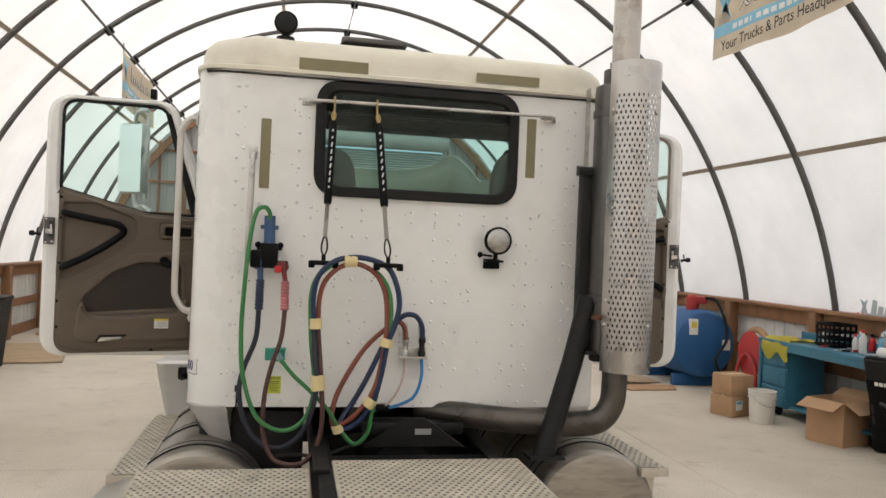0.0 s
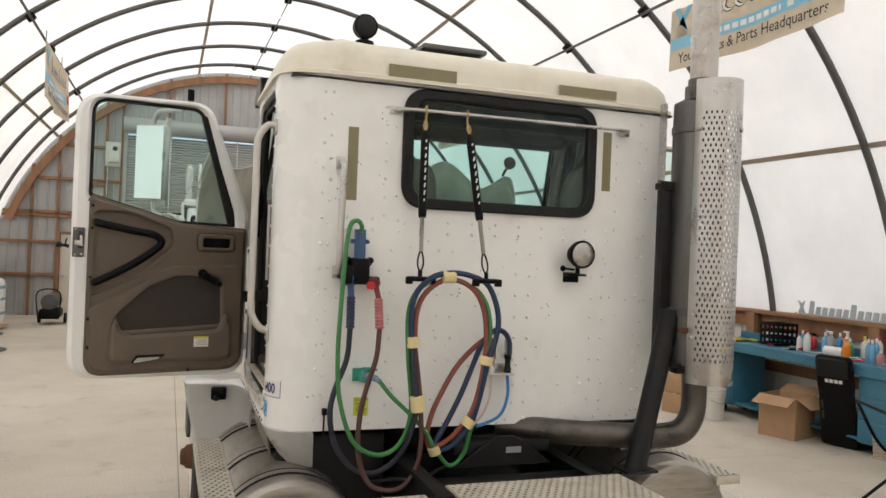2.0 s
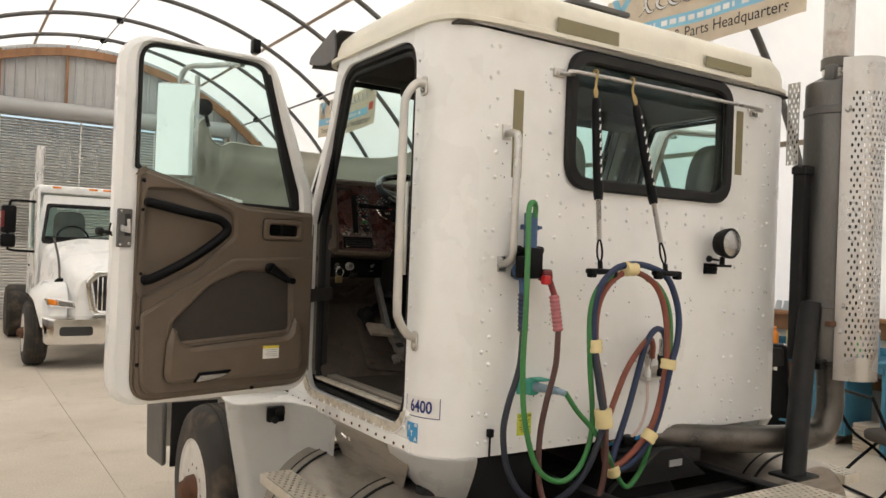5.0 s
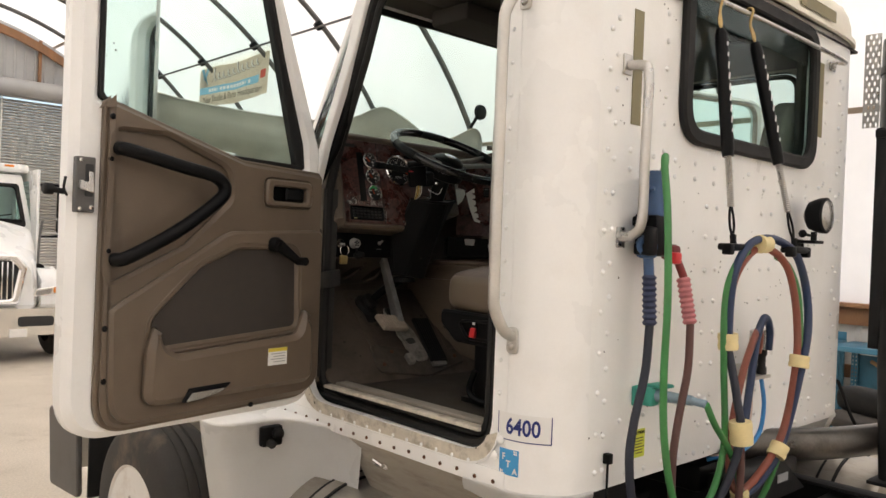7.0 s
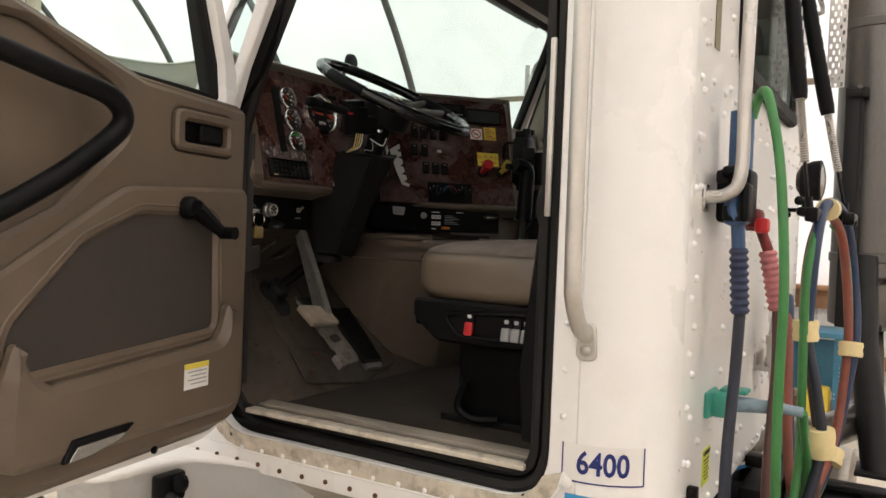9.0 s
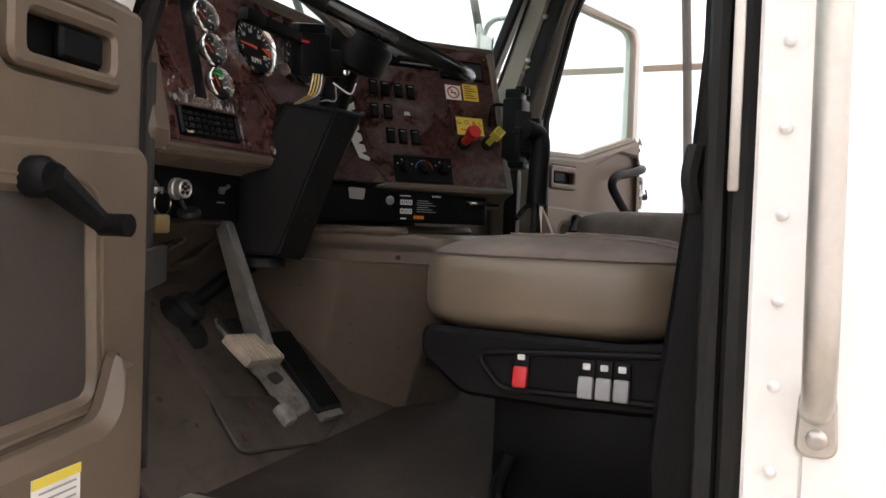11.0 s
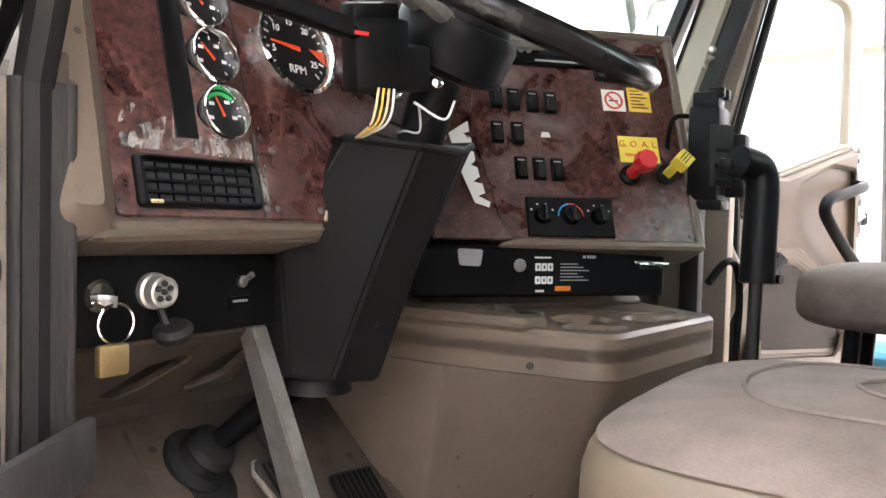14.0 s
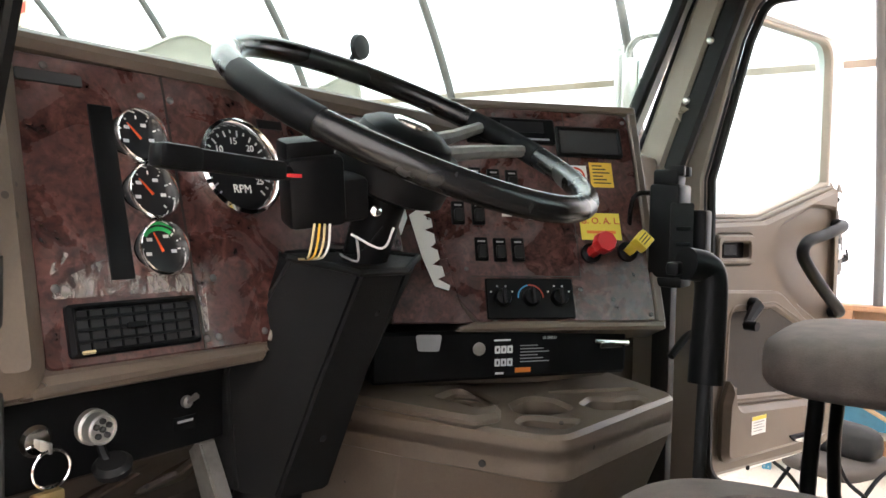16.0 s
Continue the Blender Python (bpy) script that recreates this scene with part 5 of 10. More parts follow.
# ---- doors ----
def make_door(sg):
    """A cab door standing open. Drawn in s (from hinge to lock side) and z; the trimmed inner face looks to local -y."""
    hx, hy, dc, dsn = (1.106, 1.088, 0.989, 0.147) if sg < 0 else (1.058, 1.088, 0.9425, 0.3342)

    def P(loops, depth, bevel, off):
        """off: how far the middle of the sheet stands before the inner face, towards the back of the truck."""
        bm = plate(loops, depth, bevel)
        m = Matrix(((sg * dc, 0, sg * -dsn, sg * hx + sg * -dsn * off), (-dsn, 0, -dc, hy - dc * off), (0, 1, 0, 0), (0, 0, 0, 1)))
        return moved(bm, m)

    def pt(s, z, off):
        return (sg * (hx + dc * s - dsn * off), hy - dsn * s - dc * off, z)
    outer = rounded([(-0.04, 1.235), (0.89, 1.235), (0.89, 2.76), (0.20, 2.775), (-0.035, 2.16)], [0.12, 0.14, 0.15, 0.13, 0.10], 8)
    glass = rounded([(0.045, 2.085), (0.36, 2.09), (0.81, 2.215), (0.81, 2.735), (0.245, 2.738), (0.055, 2.17)], [0.01, 0.05, 0.01, 0.09, 0.09, 0.05], 6)
    d = part("cab_door", P([outer, glass], 0.085, 0.022, -0.05), 'white_side', truck, "open white cab door with a brown moulded inner panel")
    pn = part("window_pane", P([inset(glass if area2(glass) > 0 else glass[::-1], -0.006)], 0.006, 0, -0.045), 'glass', d)
    gl = glass if area2(glass) > 0 else glass[::-1]
    part("window_channel", P([inset(gl, -0.004), inset(gl, 0.012)], 0.03, 0.004, -0.03), 'rubber' if sg < 0 else 'tan_light', d)
    part("quarter_post", P([[(0.04, 2.09), (0.08, 2.09), (0.25, 2.70), (0.215, 2.70)]], 0.03, 0.004, -0.032), 'rubber' if sg < 0 else 'tan_light', d)
    trim = 'door_trim'
    # lower panel: face, raised rim, arch, pocket, armrest
    base = rounded([(-0.018, 1.27), (0.812, 1.252), (0.81, 2.206), (0.785, 2.212), (0.33, 2.088), (-0.018, 2.075)], [0.11, 0.10, 0.012, 0.03, 0.06, 0.02], 7)
    recess_hi = rounded([(0.79, 2.125), (0.62, 2.13), (0.395, 2.05), (0.385, 1.95), (0.55, 1.80), (0.80, 1.68)], [0.04, 0.06, 0.06, 0.05, 0.08, 0.03], 6)
    latch = rounded([(0.055, 1.945), (0.25, 1.945), (0.25, 2.03), (0.055, 2.03)], 0.02, 4)
    pocket = rounded([(0.665, 1.50), (0.12, 1.535), (0.13, 1.79), (0.36, 1.79), (0.50, 1.73), (0.655, 1.58)], [0.05, 0.02, 0.03, 0.09, 0.09, 0.06], 7)
    part("inner_panel", P([base], 0.02, 0.005, 0.0), trim, d)
    face = part("panel_face", P([inset(base if area2(base) > 0 else base[::-1], 0.012), recess_hi, latch, pocket], 0.03, 0.011, 0.018), trim, d, "moulded brown door trim")
    # arch-shaped raised lower half
    arch = rounded([(0.0, 1.295), (0.785, 1.28), (0.792, 1.615), (0.64, 1.705), (0.40, 1.85), (0.0, 1.868)], [0.09, 0.09, 0.03, 0.12, 0.14, 0.03], 8)
    pkt = pocket if area2(pocket) > 0 else pocket[::-1]
    part("lower_bulge", P([arch, inset(pkt, -0.004)], 0.034, 0.009, 0.036), trim, d)
    part("piping", tube([pt(s, z, 0.0525) for s, z in inset(pkt, -0.024)], 0.0035, 6, True), trim, d)
    part("carpet_insert", P([inset(pkt, -0.008)], 0.016, 0.0, 0.034), 'door_cloth', d, "dark carpeted door pocket back")
    # map pocket front
    pk = rounded([(0.70, 1.33), (0.69, 1.50), (0.665, 1.575), (0.635, 1.50), (0.59, 1.475), (0.13, 1.505), (0.095, 1.60), (0.06, 1.52), (0.055, 1.335)], [0.05, 0.05, 0.012, 0.05, 0.05, 0.04, 0.012, 0.04, 0.05], 6)
    part("map_pocket", P([pk], 0.05, 0.018, 0.068), trim, d)
    # pull handle: two bars meeting at a knuckle
    part("pull_handle", tube(spline([pt(0.775, 2.072, 0.03), pt(0.755, 2.065, 0.07), pt(0.60, 2.035, 0.085), pt(0.49, 2.015, 0.09), pt(0.455, 1.975, 0.09), pt(0.50, 1.925, 0.09), pt(0.62, 1.84, 0.085), pt(0.755, 1.765, 0.07), pt(0.778, 1.755, 0.03)], 6), 0.0205, 10), 'black', d, "black rubber-sleeved pull handle")
    lt = part("latch_cup", P([inset(latch if area2(latch) > 0 else latch[::-1], -0.004), rounded(rect(0.075, 1.96, 0.225, 2.01), 0.012)], 0.03, 0.006, 0.03), trim, d)
    part("latch_lever", P([rounded(rect(0.085, 1.965, 0.165, 2.008), 0.008)], 0.014, 0.005, 0.03), 'black', lt)
    part("latch_back", P([rect(0.07, 1.955, 0.23, 2.015)], 0.004, 0, 0.014), 'black', lt)
    part("window_crank", join(lathe([(0.026, 0), (0.026, 0.02), (0.018, 0.03)], pt(0.225, 1.812, 0.05), Vector(pt(0, 0, 1)) - Vector(pt(0, 0, 0)), 14),
                              tube([pt(0.225, 1.812, 0.075), pt(0.16, 1.768, 0.085), pt(0.145, 1.758, 0.09)], 0.014, 8, radii=[0.022, 0.015, 0.014]),
                              rod(pt(0.145, 1.758, 0.085), pt(0.145, 1.758, 0.125), 0.015, 10)), 'black', d)
    lb = part("warning_label", P([rect(0.187, 1.411, 0.266, 1.468)], 0.001, 0, 0.0945), 'paper', d)
    part("label_head", P([rect(0.187, 1.456, 0.266, 1.468)], 0.001, 0, 0.0957), 'label_yellow', lb)
    for k in range(4):
        part("label_line", P([rect(0.195, 1.448 - k * 0.009, 0.255 - 0.01 * (k % 2), 1.4505 - k * 0.009)], 0.0008, 0, 0.0957), 'grey_plastic', lb)
    rf = part("courtesy_lamp", P([rounded([(0.405, 1.376), (0.56, 1.372), (0.585, 1.330), (0.52, 1.334), (0.44, 1.352)], 0.005)], 0.012, 0.003, 0.094), 'black', d, "half-moon courtesy lamp in a dark recess")
    part("lens", P([rounded([(0.43, 1.362), (0.553, 1.359), (0.574, 1.333), (0.52, 1.337), (0.455, 1.350)], 0.003)], 0.006, 0.001, 0.1), 'lamp_glass', rf)
    for s, z in ((0.795, 2.16), (0.795, 2.04), (0.795, 1.78), (0.797, 1.56), (0.795, 1.41), (0.28, 1.275)):
        part("panel_screw", lathe([(0.009, 0), (0.009, 0.004), (0.004, 0.007)], pt(s, z, 0.028), Vector(pt(0, 0, 1)) - Vector(pt(0, 0, 0)), 8), 'black', d)
    # latch on the lock edge
    lk = part("door_lock", P([rounded(rect(0.828, 1.885, 0.884, 2.04), 0.006)], 0.02, 0.003, 0.0), 'hoop', d, "grey steel door latch")
    part("latch_slot", P([rounded(rect(0.836, 1.93, 0.858, 2.02), 0.004)], 0.004, 0, 0.011), 'hole_dark', lk)
    part("latch_fork", P([rounded([(0.834, 1.94), (0.876, 1.95), (0.874, 1.975), (0.85, 1.97), (0.852, 2.0), (0.838, 2.0)], 0.004)], 0.012, 0.002, 0.014), 'steel', lk)
    for s_, z_ in ((0.872, 2.03), (0.872, 1.895), (0.84, 1.9)):
        part("latch_screw", lathe([(0.006, 0), (0.006, 0.003), (0.002, 0.004)], pt(s_, z_, 0.01), Vector(pt(0, 0, 1)) - Vector(pt(0, 0, 0)), 8), 'steel', lk)
    part("latch_claw", join(rod(pt(0.90, 1.94, -0.02), pt(0.94, 1.945, -0.015), 0.008, 8), lathe([(0.016, 0), (0.016, 0.02), (0.01, 0.026)], pt(0.935, 1.945, -0.015), Vector(pt(1, 0, 0)) - Vector(pt(0, 0, 0)), 10), tube(spline([pt(0.903, 1.93, 0.0), pt(0.917, 1.95, 0.012), pt(0.912, 1.98, 0.01)], 4), 0.004, 6)), 'rubber', lk)
    # check strap to the pillar, and the hinge
    part("check_strap", moved(box(0, 0, 0, 0.185, 0.012, 0.062, 0.003), pose(sg * 1.02, 1.106, 1.688, 0, sg * 2, sg * -31)), 'seal_worn', d, "black webbing check strap")
    for z in (1.42, 2.02):
        part("hinge", join(rod((sg * 1.10, hy + 0.05, z - 0.06), (sg * 1.10, hy + 0.05, z + 0.06), 0.016, 10), box(sg * 1.085, hy + 0.065, z, 0.05, 0.03, 0.1, 0.004)), 'white_side', d)
    # outside mirror on its bracket, beyond the glass
    ax = sg * 1.60
    mr = part("wing_mirror", moved(box(0, 0, 0, 0.19, 0.07, 0.46, 0.02), pose(sg * 1.62, 1.54, 2.46, 0, 0, sg * 29)), 'steel', d, "tall outside mirror in a bare metal case")
    part("mirror_face", moved(box(0, -0.037, 0, 0.175, 0.004, 0.44, 0.0), pose(sg * 1.62, 1.54, 2.46, 0, 0, sg * 29)), 'mirror', mr)
    part("bracket_tube", tube(spline([(sg * 1.45, 1.10, 2.73), (sg * 1.52, 1.35, 2.76), (sg * 1.61, 1.52, 2.74), (sg * 1.615, 1.54, 2.46), (sg * 1.60, 1.52, 2.17), (sg * 1.5, 1.3, 2.14), (sg * 1.42, 1.10, 2.1)], 6), 0.013, 8), 'steel', mr)
    part("post", rod((sg * 1.535, 1.53, 2.20), (sg * 1.535, 1.53, 2.74), 0.014, 8), 'steel', mr)
    part("mirror_clip", box(sg * 1.42, 1.02, 2.80, 0.035, 0.05, 0.06, 0.006), 'black', mr)
    return d


make_door(-1)
make_door(1)
# hinge pillar seen through the open door: grimy painted face, ribbed rubber, bolts
hp = part("hinge_pillar", box(-1.0, 1.198, 1.66, 0.106, 0.03, 0.74, 0.004), 'pillar_dirty', truck, "grimy cream hinge pillar with bolts")
part("pillar_flange", box(-1.047, 1.178, 1.66, 0.008, 0.022, 0.73, 0.002), 'pillar_dirty', hp)
part("seal_strip", box(-0.972, 1.181, 1.67, 0.048, 0.014, 0.72, 0.005), 'seal_worn', hp, "flat worn rubber strip")
for x_, r_ in ((-0.998, 0.0075), (-0.950, 0.0085)):
    part("seal_rib", tube([(x_, 1.182, 1.31), (x_ - 0.001, 1.181, 1.55), (x_ + 0.001, 1.182, 1.8), (x_, 1.181, 2.03)], r_, 10), 'seal_worn', hp)
for z_ in (1.352, 1.50, 1.60, 1.775, 1.955):
    part("washer", lathe([(0.016, 0), (0.015, 0.002), (0.006, 0.003)], (-1.021, 1.184, z_), (0, -1, 0), 16), 'pillar_dirty', hp)
    screw((-1.021, 1.182, z_), (0, -1, 0), 0.0115, hp, 'arm_steel')
for z_, h_ in ((1.70, 0.055), (1.86, 0.03)):
    part("dark_slot", plate([rounded(rect(-1.036, z_ - h_ / 2, -1.010, z_ + h_ / 2), 0.011)], 0.004, 0, Matrix.Translation((0, 1.182, 0)) @ XZ), 'hole_dark', hp)
for z in (1.59, 1.945):
    screw((-HW - 0.001, 1.185, z), (-1, 0, 0), 0.013, truck, 'hoop')

# ---- raised hood beyond the windshield ----
HOOD = [(-1.31, 2.62, 2.42), (-1.25, 2.59, 2.64), (-1.19, 2.60, 2.70), (-1.12, 2.72, 2.60), (-1.0, 2.88, 2.58), (-0.85, 3.15, 2.645), (-0.6, 3.38, 2.67), (-0.2, 3.5, 2.68), (0.2, 3.5, 2.68),
        (0.5, 3.4, 2.685), (0.68, 3.3, 2.73), (0.79, 3.2, 2.80), (0.88, 3.15, 2.80), (0.97, 3.0, 2.69), (1.05, 2.85, 2.56), (1.13, 2.7, 2.60), (1.2, 2.61, 2.655), (1.26, 2.59, 2.61), (1.31, 2.62, 2.42)]
CREST = spline(HOOD, 4)


def hood(s, t):
    """Tilted forward about the bumper: the rear edge stands up as a humped crest, a stepped shelf runs below it."""
    k = s * (len(CREST) - 1)
    i = min(int(k), len(CREST) - 2)
    c = CREST[i].lerp(CREST[i + 1], k - i)
    foot = Vector((c.x * 0.97, 4.12 - 2.1 * max(0.0, abs(c.x) - 0.87), 0.95))
    p = c.lerp(foot, t)
    depth = 0.0
    for t0, d in ((0.05, 0.035), (0.13, -0.05), (0.15, -0.05), (0.27, 0.06)):
        depth += d / (1 + math.exp((t0 - t) * 220))
    p.y -= depth + 0.05 * math.sin(math.pi * t)
    return tuple(p)
bm = grid(hood, 72, 60)
bmesh.ops.solidify(bm, geom=bm.faces[:], thickness=0.012)
hd = part("hood", bm, 'hood_under', truck, "pale moulded underside of the hood tilted open before the cab", angle=50)
part("hood_edge", tube([Vector(hood(k / 72, 0.0)) for k in range(73)], 0.007, 8), 'hood_under', hd)
part("hood_stay", rod((0.0, 3.62, 1.75), (0.0, 2.75, 1.25), 0.02, 8), 'frame_black', hd)
for sg in (-1, 1):
    side = spline([(2.62, 2.40, 0), (2.86, 2.33, 0), (2.99, 2.15, 0), (3.05, 1.9, 0), (3.04, 1.62, 0), (2.96, 1.42, 0), (2.92, 1.2, 0), (2.92, 0.98, 0), (3.08, 1.06, 0), (3.18, 1.3, 0), (3.19, 1.6, 0), (3.12, 1.95, 0), (3.0, 2.3, 0), (2.82, 2.52, 0), (2.66, 2.58, 0)], 3, True)
    part("hood_side", plate([[(p.x, p.y) for p in side]], 0.02, 0.005, Matrix.Translation((sg * 1.30, 0, 0)) @ YZ), 'white_side', hd, "white painted fender side with the open wheel arch")
    part("hood_mirror", lathe([(0.01, 0), (0.05, 0.01), (0.055, 0.03), (0.025, 0.05)], (sg * 1.215, 2.53, 2.77), (0, 1, 0), 18), 'black', hd)
    part("mirror_stalk", rod((sg * 1.17, 2.60, 2.66), (sg * 1.215, 2.56, 2.77), 0.012, 8), 'black', hd)

# ---- chassis ----
for sg in (-1, 1):
    part("frame_rail", join(box(sg * 0.425, 0.9, 0.86, 0.012, 5.6, 0.26, 0.003), box(sg * 0.395, 0.9, 0.985, 0.07, 5.6, 0.012, 0.003), box(sg * 0.395, 0.9, 0.735, 0.07, 5.6, 0.012, 0.003)), 'frame_black', truck, "dirty black chassis rail")
for y in (-1.7, -0.28, 0.25, 1.2, 3.4):
    part("crossmember", join(box(0, y, 0.86, 0.84, 0.02, 0.2, 0.004), box(0, y + 0.05, 0.95, 0.84, 0.1, 0.012, 0.003), box(0, y + 0.05, 0.77, 0.84, 0.1, 0.012, 0.003)), 'frame_black', truck)
for x in (-0.3, -0.15, 0.1, 0.3):
    for z in (0.82, 0.9):
        part("bolt_head", lathe([(0.016, 0), (0.016, 0.012), (0.008, 0.016)], (x, -0.29, z), (0, -1, 0), 6), 'frame_black', truck)
part("cab_mount", join(box(0.05, -0.05, 1.06, 0.5, 0.1, 0.06, 0.01), plate([[(-0.2, 0.98), (0.3, 0.98), (0.1, 1.12), (0.0, 1.12)]], 0.02, 0.003, Matrix.Translation((0, -0.12, 0)) @ XZ)), 'frame_black', truck)
part("data_plate", box(0.09, -0.135, 1.055, 0.08, 0.004, 0.028), 'grey_plastic', truck)
part("gearbox", join(lathe([(0.16, 0), (0.2, 0.1), (0.2, 0.8), (0.26, 1.0)], (0.0, -0.1, 0.84), (0, 1, 0), 16), box(0, 0.3, 1.04, 0.3, 0.5, 0.1, 0.02)), 'frame_black', truck)
part("driveshaft", rod((0, -1.8, 0.74), (0, -0.1, 0.8), 0.05, 14), 'frame_black', truck)
for sg, y0 in ((-1, -0.18), (1, -0.22)):
    cx = sg * 0.965
    tk = part("fuel_tank", lathe([(0.02, 0.0), (0.26, 0.0), (0.305, 0.012), (0.322, 0.035), (0.325, 0.06), (0.325, 1.28), (0.3, 1.3)], (cx, y0 - 0.02, 0.655), (0, 1, 0), 48), 'tank', truck, "round brushed-aluminium fuel tank")
    for y in (-0.06, 0.36, 0.92):
        part("tank_strap", lathe([(0.3265, 0), (0.331, 0.001), (0.331, 0.055), (0.3265, 0.056)], (cx, y, 0.655), (0, 1, 0), 48, caps=False), 'tank', tk)
        for dy_ in (-0.012, 0.052):
            part("strap_liner", lathe([(0.3262, 0), (0.3325, 0.002), (0.3325, 0.012), (0.3262, 0.014)], (cx, y + dy_, 0.655), (0, 1, 0), 48, caps=False), 'rubber', tk)
    part("filler_cap", lathe([(0.052, 0), (0.055, 0.012), (0.05, 0.028), (0.03, 0.034)], (cx - sg * 0.02, 0.19, 0.972), (sg * -0.06, 0, 1), 9), 'rubber', tk)
    # tread step along the tank's outer side
    sx = sg * 1.262
    st = part("cab_step", perforated(lambda u, v, h, sx=sx: (sx + u, v, 0.892 + h), -0.068, 0.068, -0.24, 0.98, 4, 40, 0.016, 0.02, 0.004), 'tread', truck, "perforated aluminium step above the fuel tank")
    # black sheet added below the tread so its holes look shaded
    part("step_pan", box(sx, 0.37, 0.872, 0.13, 1.21, 0.004), 'frame_black', st)
    part("step_frame", join(box(sx - sg * 0.07, 0.37, 0.872, 0.006, 1.24, 0.045, 0.002), box(sx + sg * 0.07, 0.37, 0.872, 0.006, 1.24, 0.045, 0.002), box(sx, -0.245, 0.872, 0.146, 0.006, 0.045, 0.002)), 'tread', st)
    for y in (-0.1, 0.8):
        part("step_bracket", plate([[(0, 0), (0.2, 0), (0.2, -0.35), (0.12, -0.35)]], 0.012, 0.002, Matrix.Translation((sg * 1.33 if sg < 0 else sg * 1.13, y, 0.85)) @ XZ), 'tread', st)
    # fender skirt behind the front wheel with its rubber latch
    skirt = spline([(sg * 1.43, 1.36, 0), (sg * 1.42, 1.26, 0), (sg * 1.37, 1.215, 0), (sg * 1.20, 1.205, 0), (sg * 1.12, 1.17, 0), (sg * 1.075, 1.08, 0), (sg * 1.052, 0.95, 0), (sg * 1.040, 0.84, 0)], 4)

    def skirt_fn(s_, t_, skirt=skirt, sg=sg):
        p = skirt[min(int(round(s_ * (len(skirt) - 1))), len(skirt) - 1)]
        bow = (0.04 + 0.13 * (1 - t_)) * (abs(p.x) - 1.05) / 0.38
        return (p.x - sg * bow, p.y + 0.04 * (1 - t_), 0.52 + 0.62 * t_ if t_ < 0.9 else 1.078 + 0.8 * (t_ - 0.9))
    bm = grid(skirt_fn, len(skirt) - 1, 10)
    bmesh.ops.solidify(bm, geom=bm.faces[:], thickness=0.012)
    cap = [(p.x - sg * 0.04 * (abs(p.x) - 1.05) / 0.38, p.y) for p in skirt] + [(sg * 1.05, 1.60), (sg * 1.36, 1.56)]
    fs = part("fender_skirt", join(bm, plate([cap], 0.016, 0.004, Matrix.Translation((0, 0, 1.158)))), 'white_side', truck, "white moulded fender skirt behind the front wheel", angle=50)
    # bare metal panel under the door with a paddle latch
    sp_ = part("under_panel", plate([rounded([(0.16, 0.0), (0.93, 0.0), (0.83, -0.17), (0.30, -0.20)], 0.01)], 0.008, 0.002, axes((sg * 1.045, 0, 1.147), (0, 1, 0), (sg * 0.25, 0, 1.0))), 'tank', truck, "dull bare metal panel under the cab side")
    part("paddle_latch", join(box(sg * 1.028, 0.75, 1.085, 0.012, 0.085, 0.034, 0.006), rod((sg * 1.036, 0.725, 1.08), (sg * 1.036, 0.775, 1.09), 0.009, 8)), 'chrome', sp_)
    lt = part("hood_latch", box(sg * 1.196, 1.185, 1.11, 0.085, 0.035, 0.075, 0.01), 'black', fs)
    part("latch_tongue", lathe([(0.02, 0), (0.024, 0.015), (0.01, 0.03)], (sg * 1.185, 1.165, 1.12), (0, -1, 0.2), 10), 'black', lt)
    part("latch_stud", lathe([(0.016, 0), (0.016, 0.02), (0.006, 0.03)], (sg * 1.21, 1.165, 1.09), (0, -1, -0.2), 10), 'rubber', lt)

# centre and left deck plates behind the cab
def flat(z):
    return lambda u, v, h: (u, v, z + h)
dk = part("deck_plate", perforated(flat(1.0), -0.362, 0.478, -1.30, -0.445, 24, 30, 0.016, 0.02, 0.005), 'tread', truck, "dirty perforated aluminium deck plate")
# black backing under both deck plates stands in for the shade in their holes
part("deck_pan", box(0.058, -0.872, 0.982, 0.82, 0.84, 0.004), 'frame_black', dk)
part("deck_edge", join(box(0.058, -0.445, 0.985, 0.85, 0.006, 0.035, 0.002), box(-0.363, -0.87, 0.985, 0.006, 0.85, 0.035, 0.002), box(0.48, -0.87, 0.985, 0.006, 0.85, 0.035, 0.002)), 'tread', dk)
dl = part("deck_plate", perforated(flat(0.98), -1.16, -0.47, -1.20, -0.49, 20, 25, 0.016, 0.02, 0.005), 'tread', truck, "dirty perforated aluminium deck plate beside the frame")
part("deck_pan", box(-0.815, -0.85, 0.962, 0.67, 0.69, 0.004), 'frame_black', dl)
part("deck_edge", join(box(-0.815, -0.49, 0.965, 0.70, 0.006, 0.035, 0.002), box(-0.47, -0.85, 0.965, 0.006, 0.71, 0.035, 0.002), box(-0.815, -0.55, 0.9, 0.62, 0.03, 0.12, 0.004)), 'tread', dl)
part("plate_fender", plate([rounded([(-1.16, -1.2), (-1.16, -0.49), (-1.26, -0.62), (-1.30, -1.2)], 0.03)], 0.006, 0.001, Matrix.Translation((0, 0, 0.962))), 'alu', dl)
# grab post lying by the frame
part("frame_cap", box(-0.415, -0.3, 1.0, 0.07, 0.6, 0.02, 0.004), 'frame_black', truck)

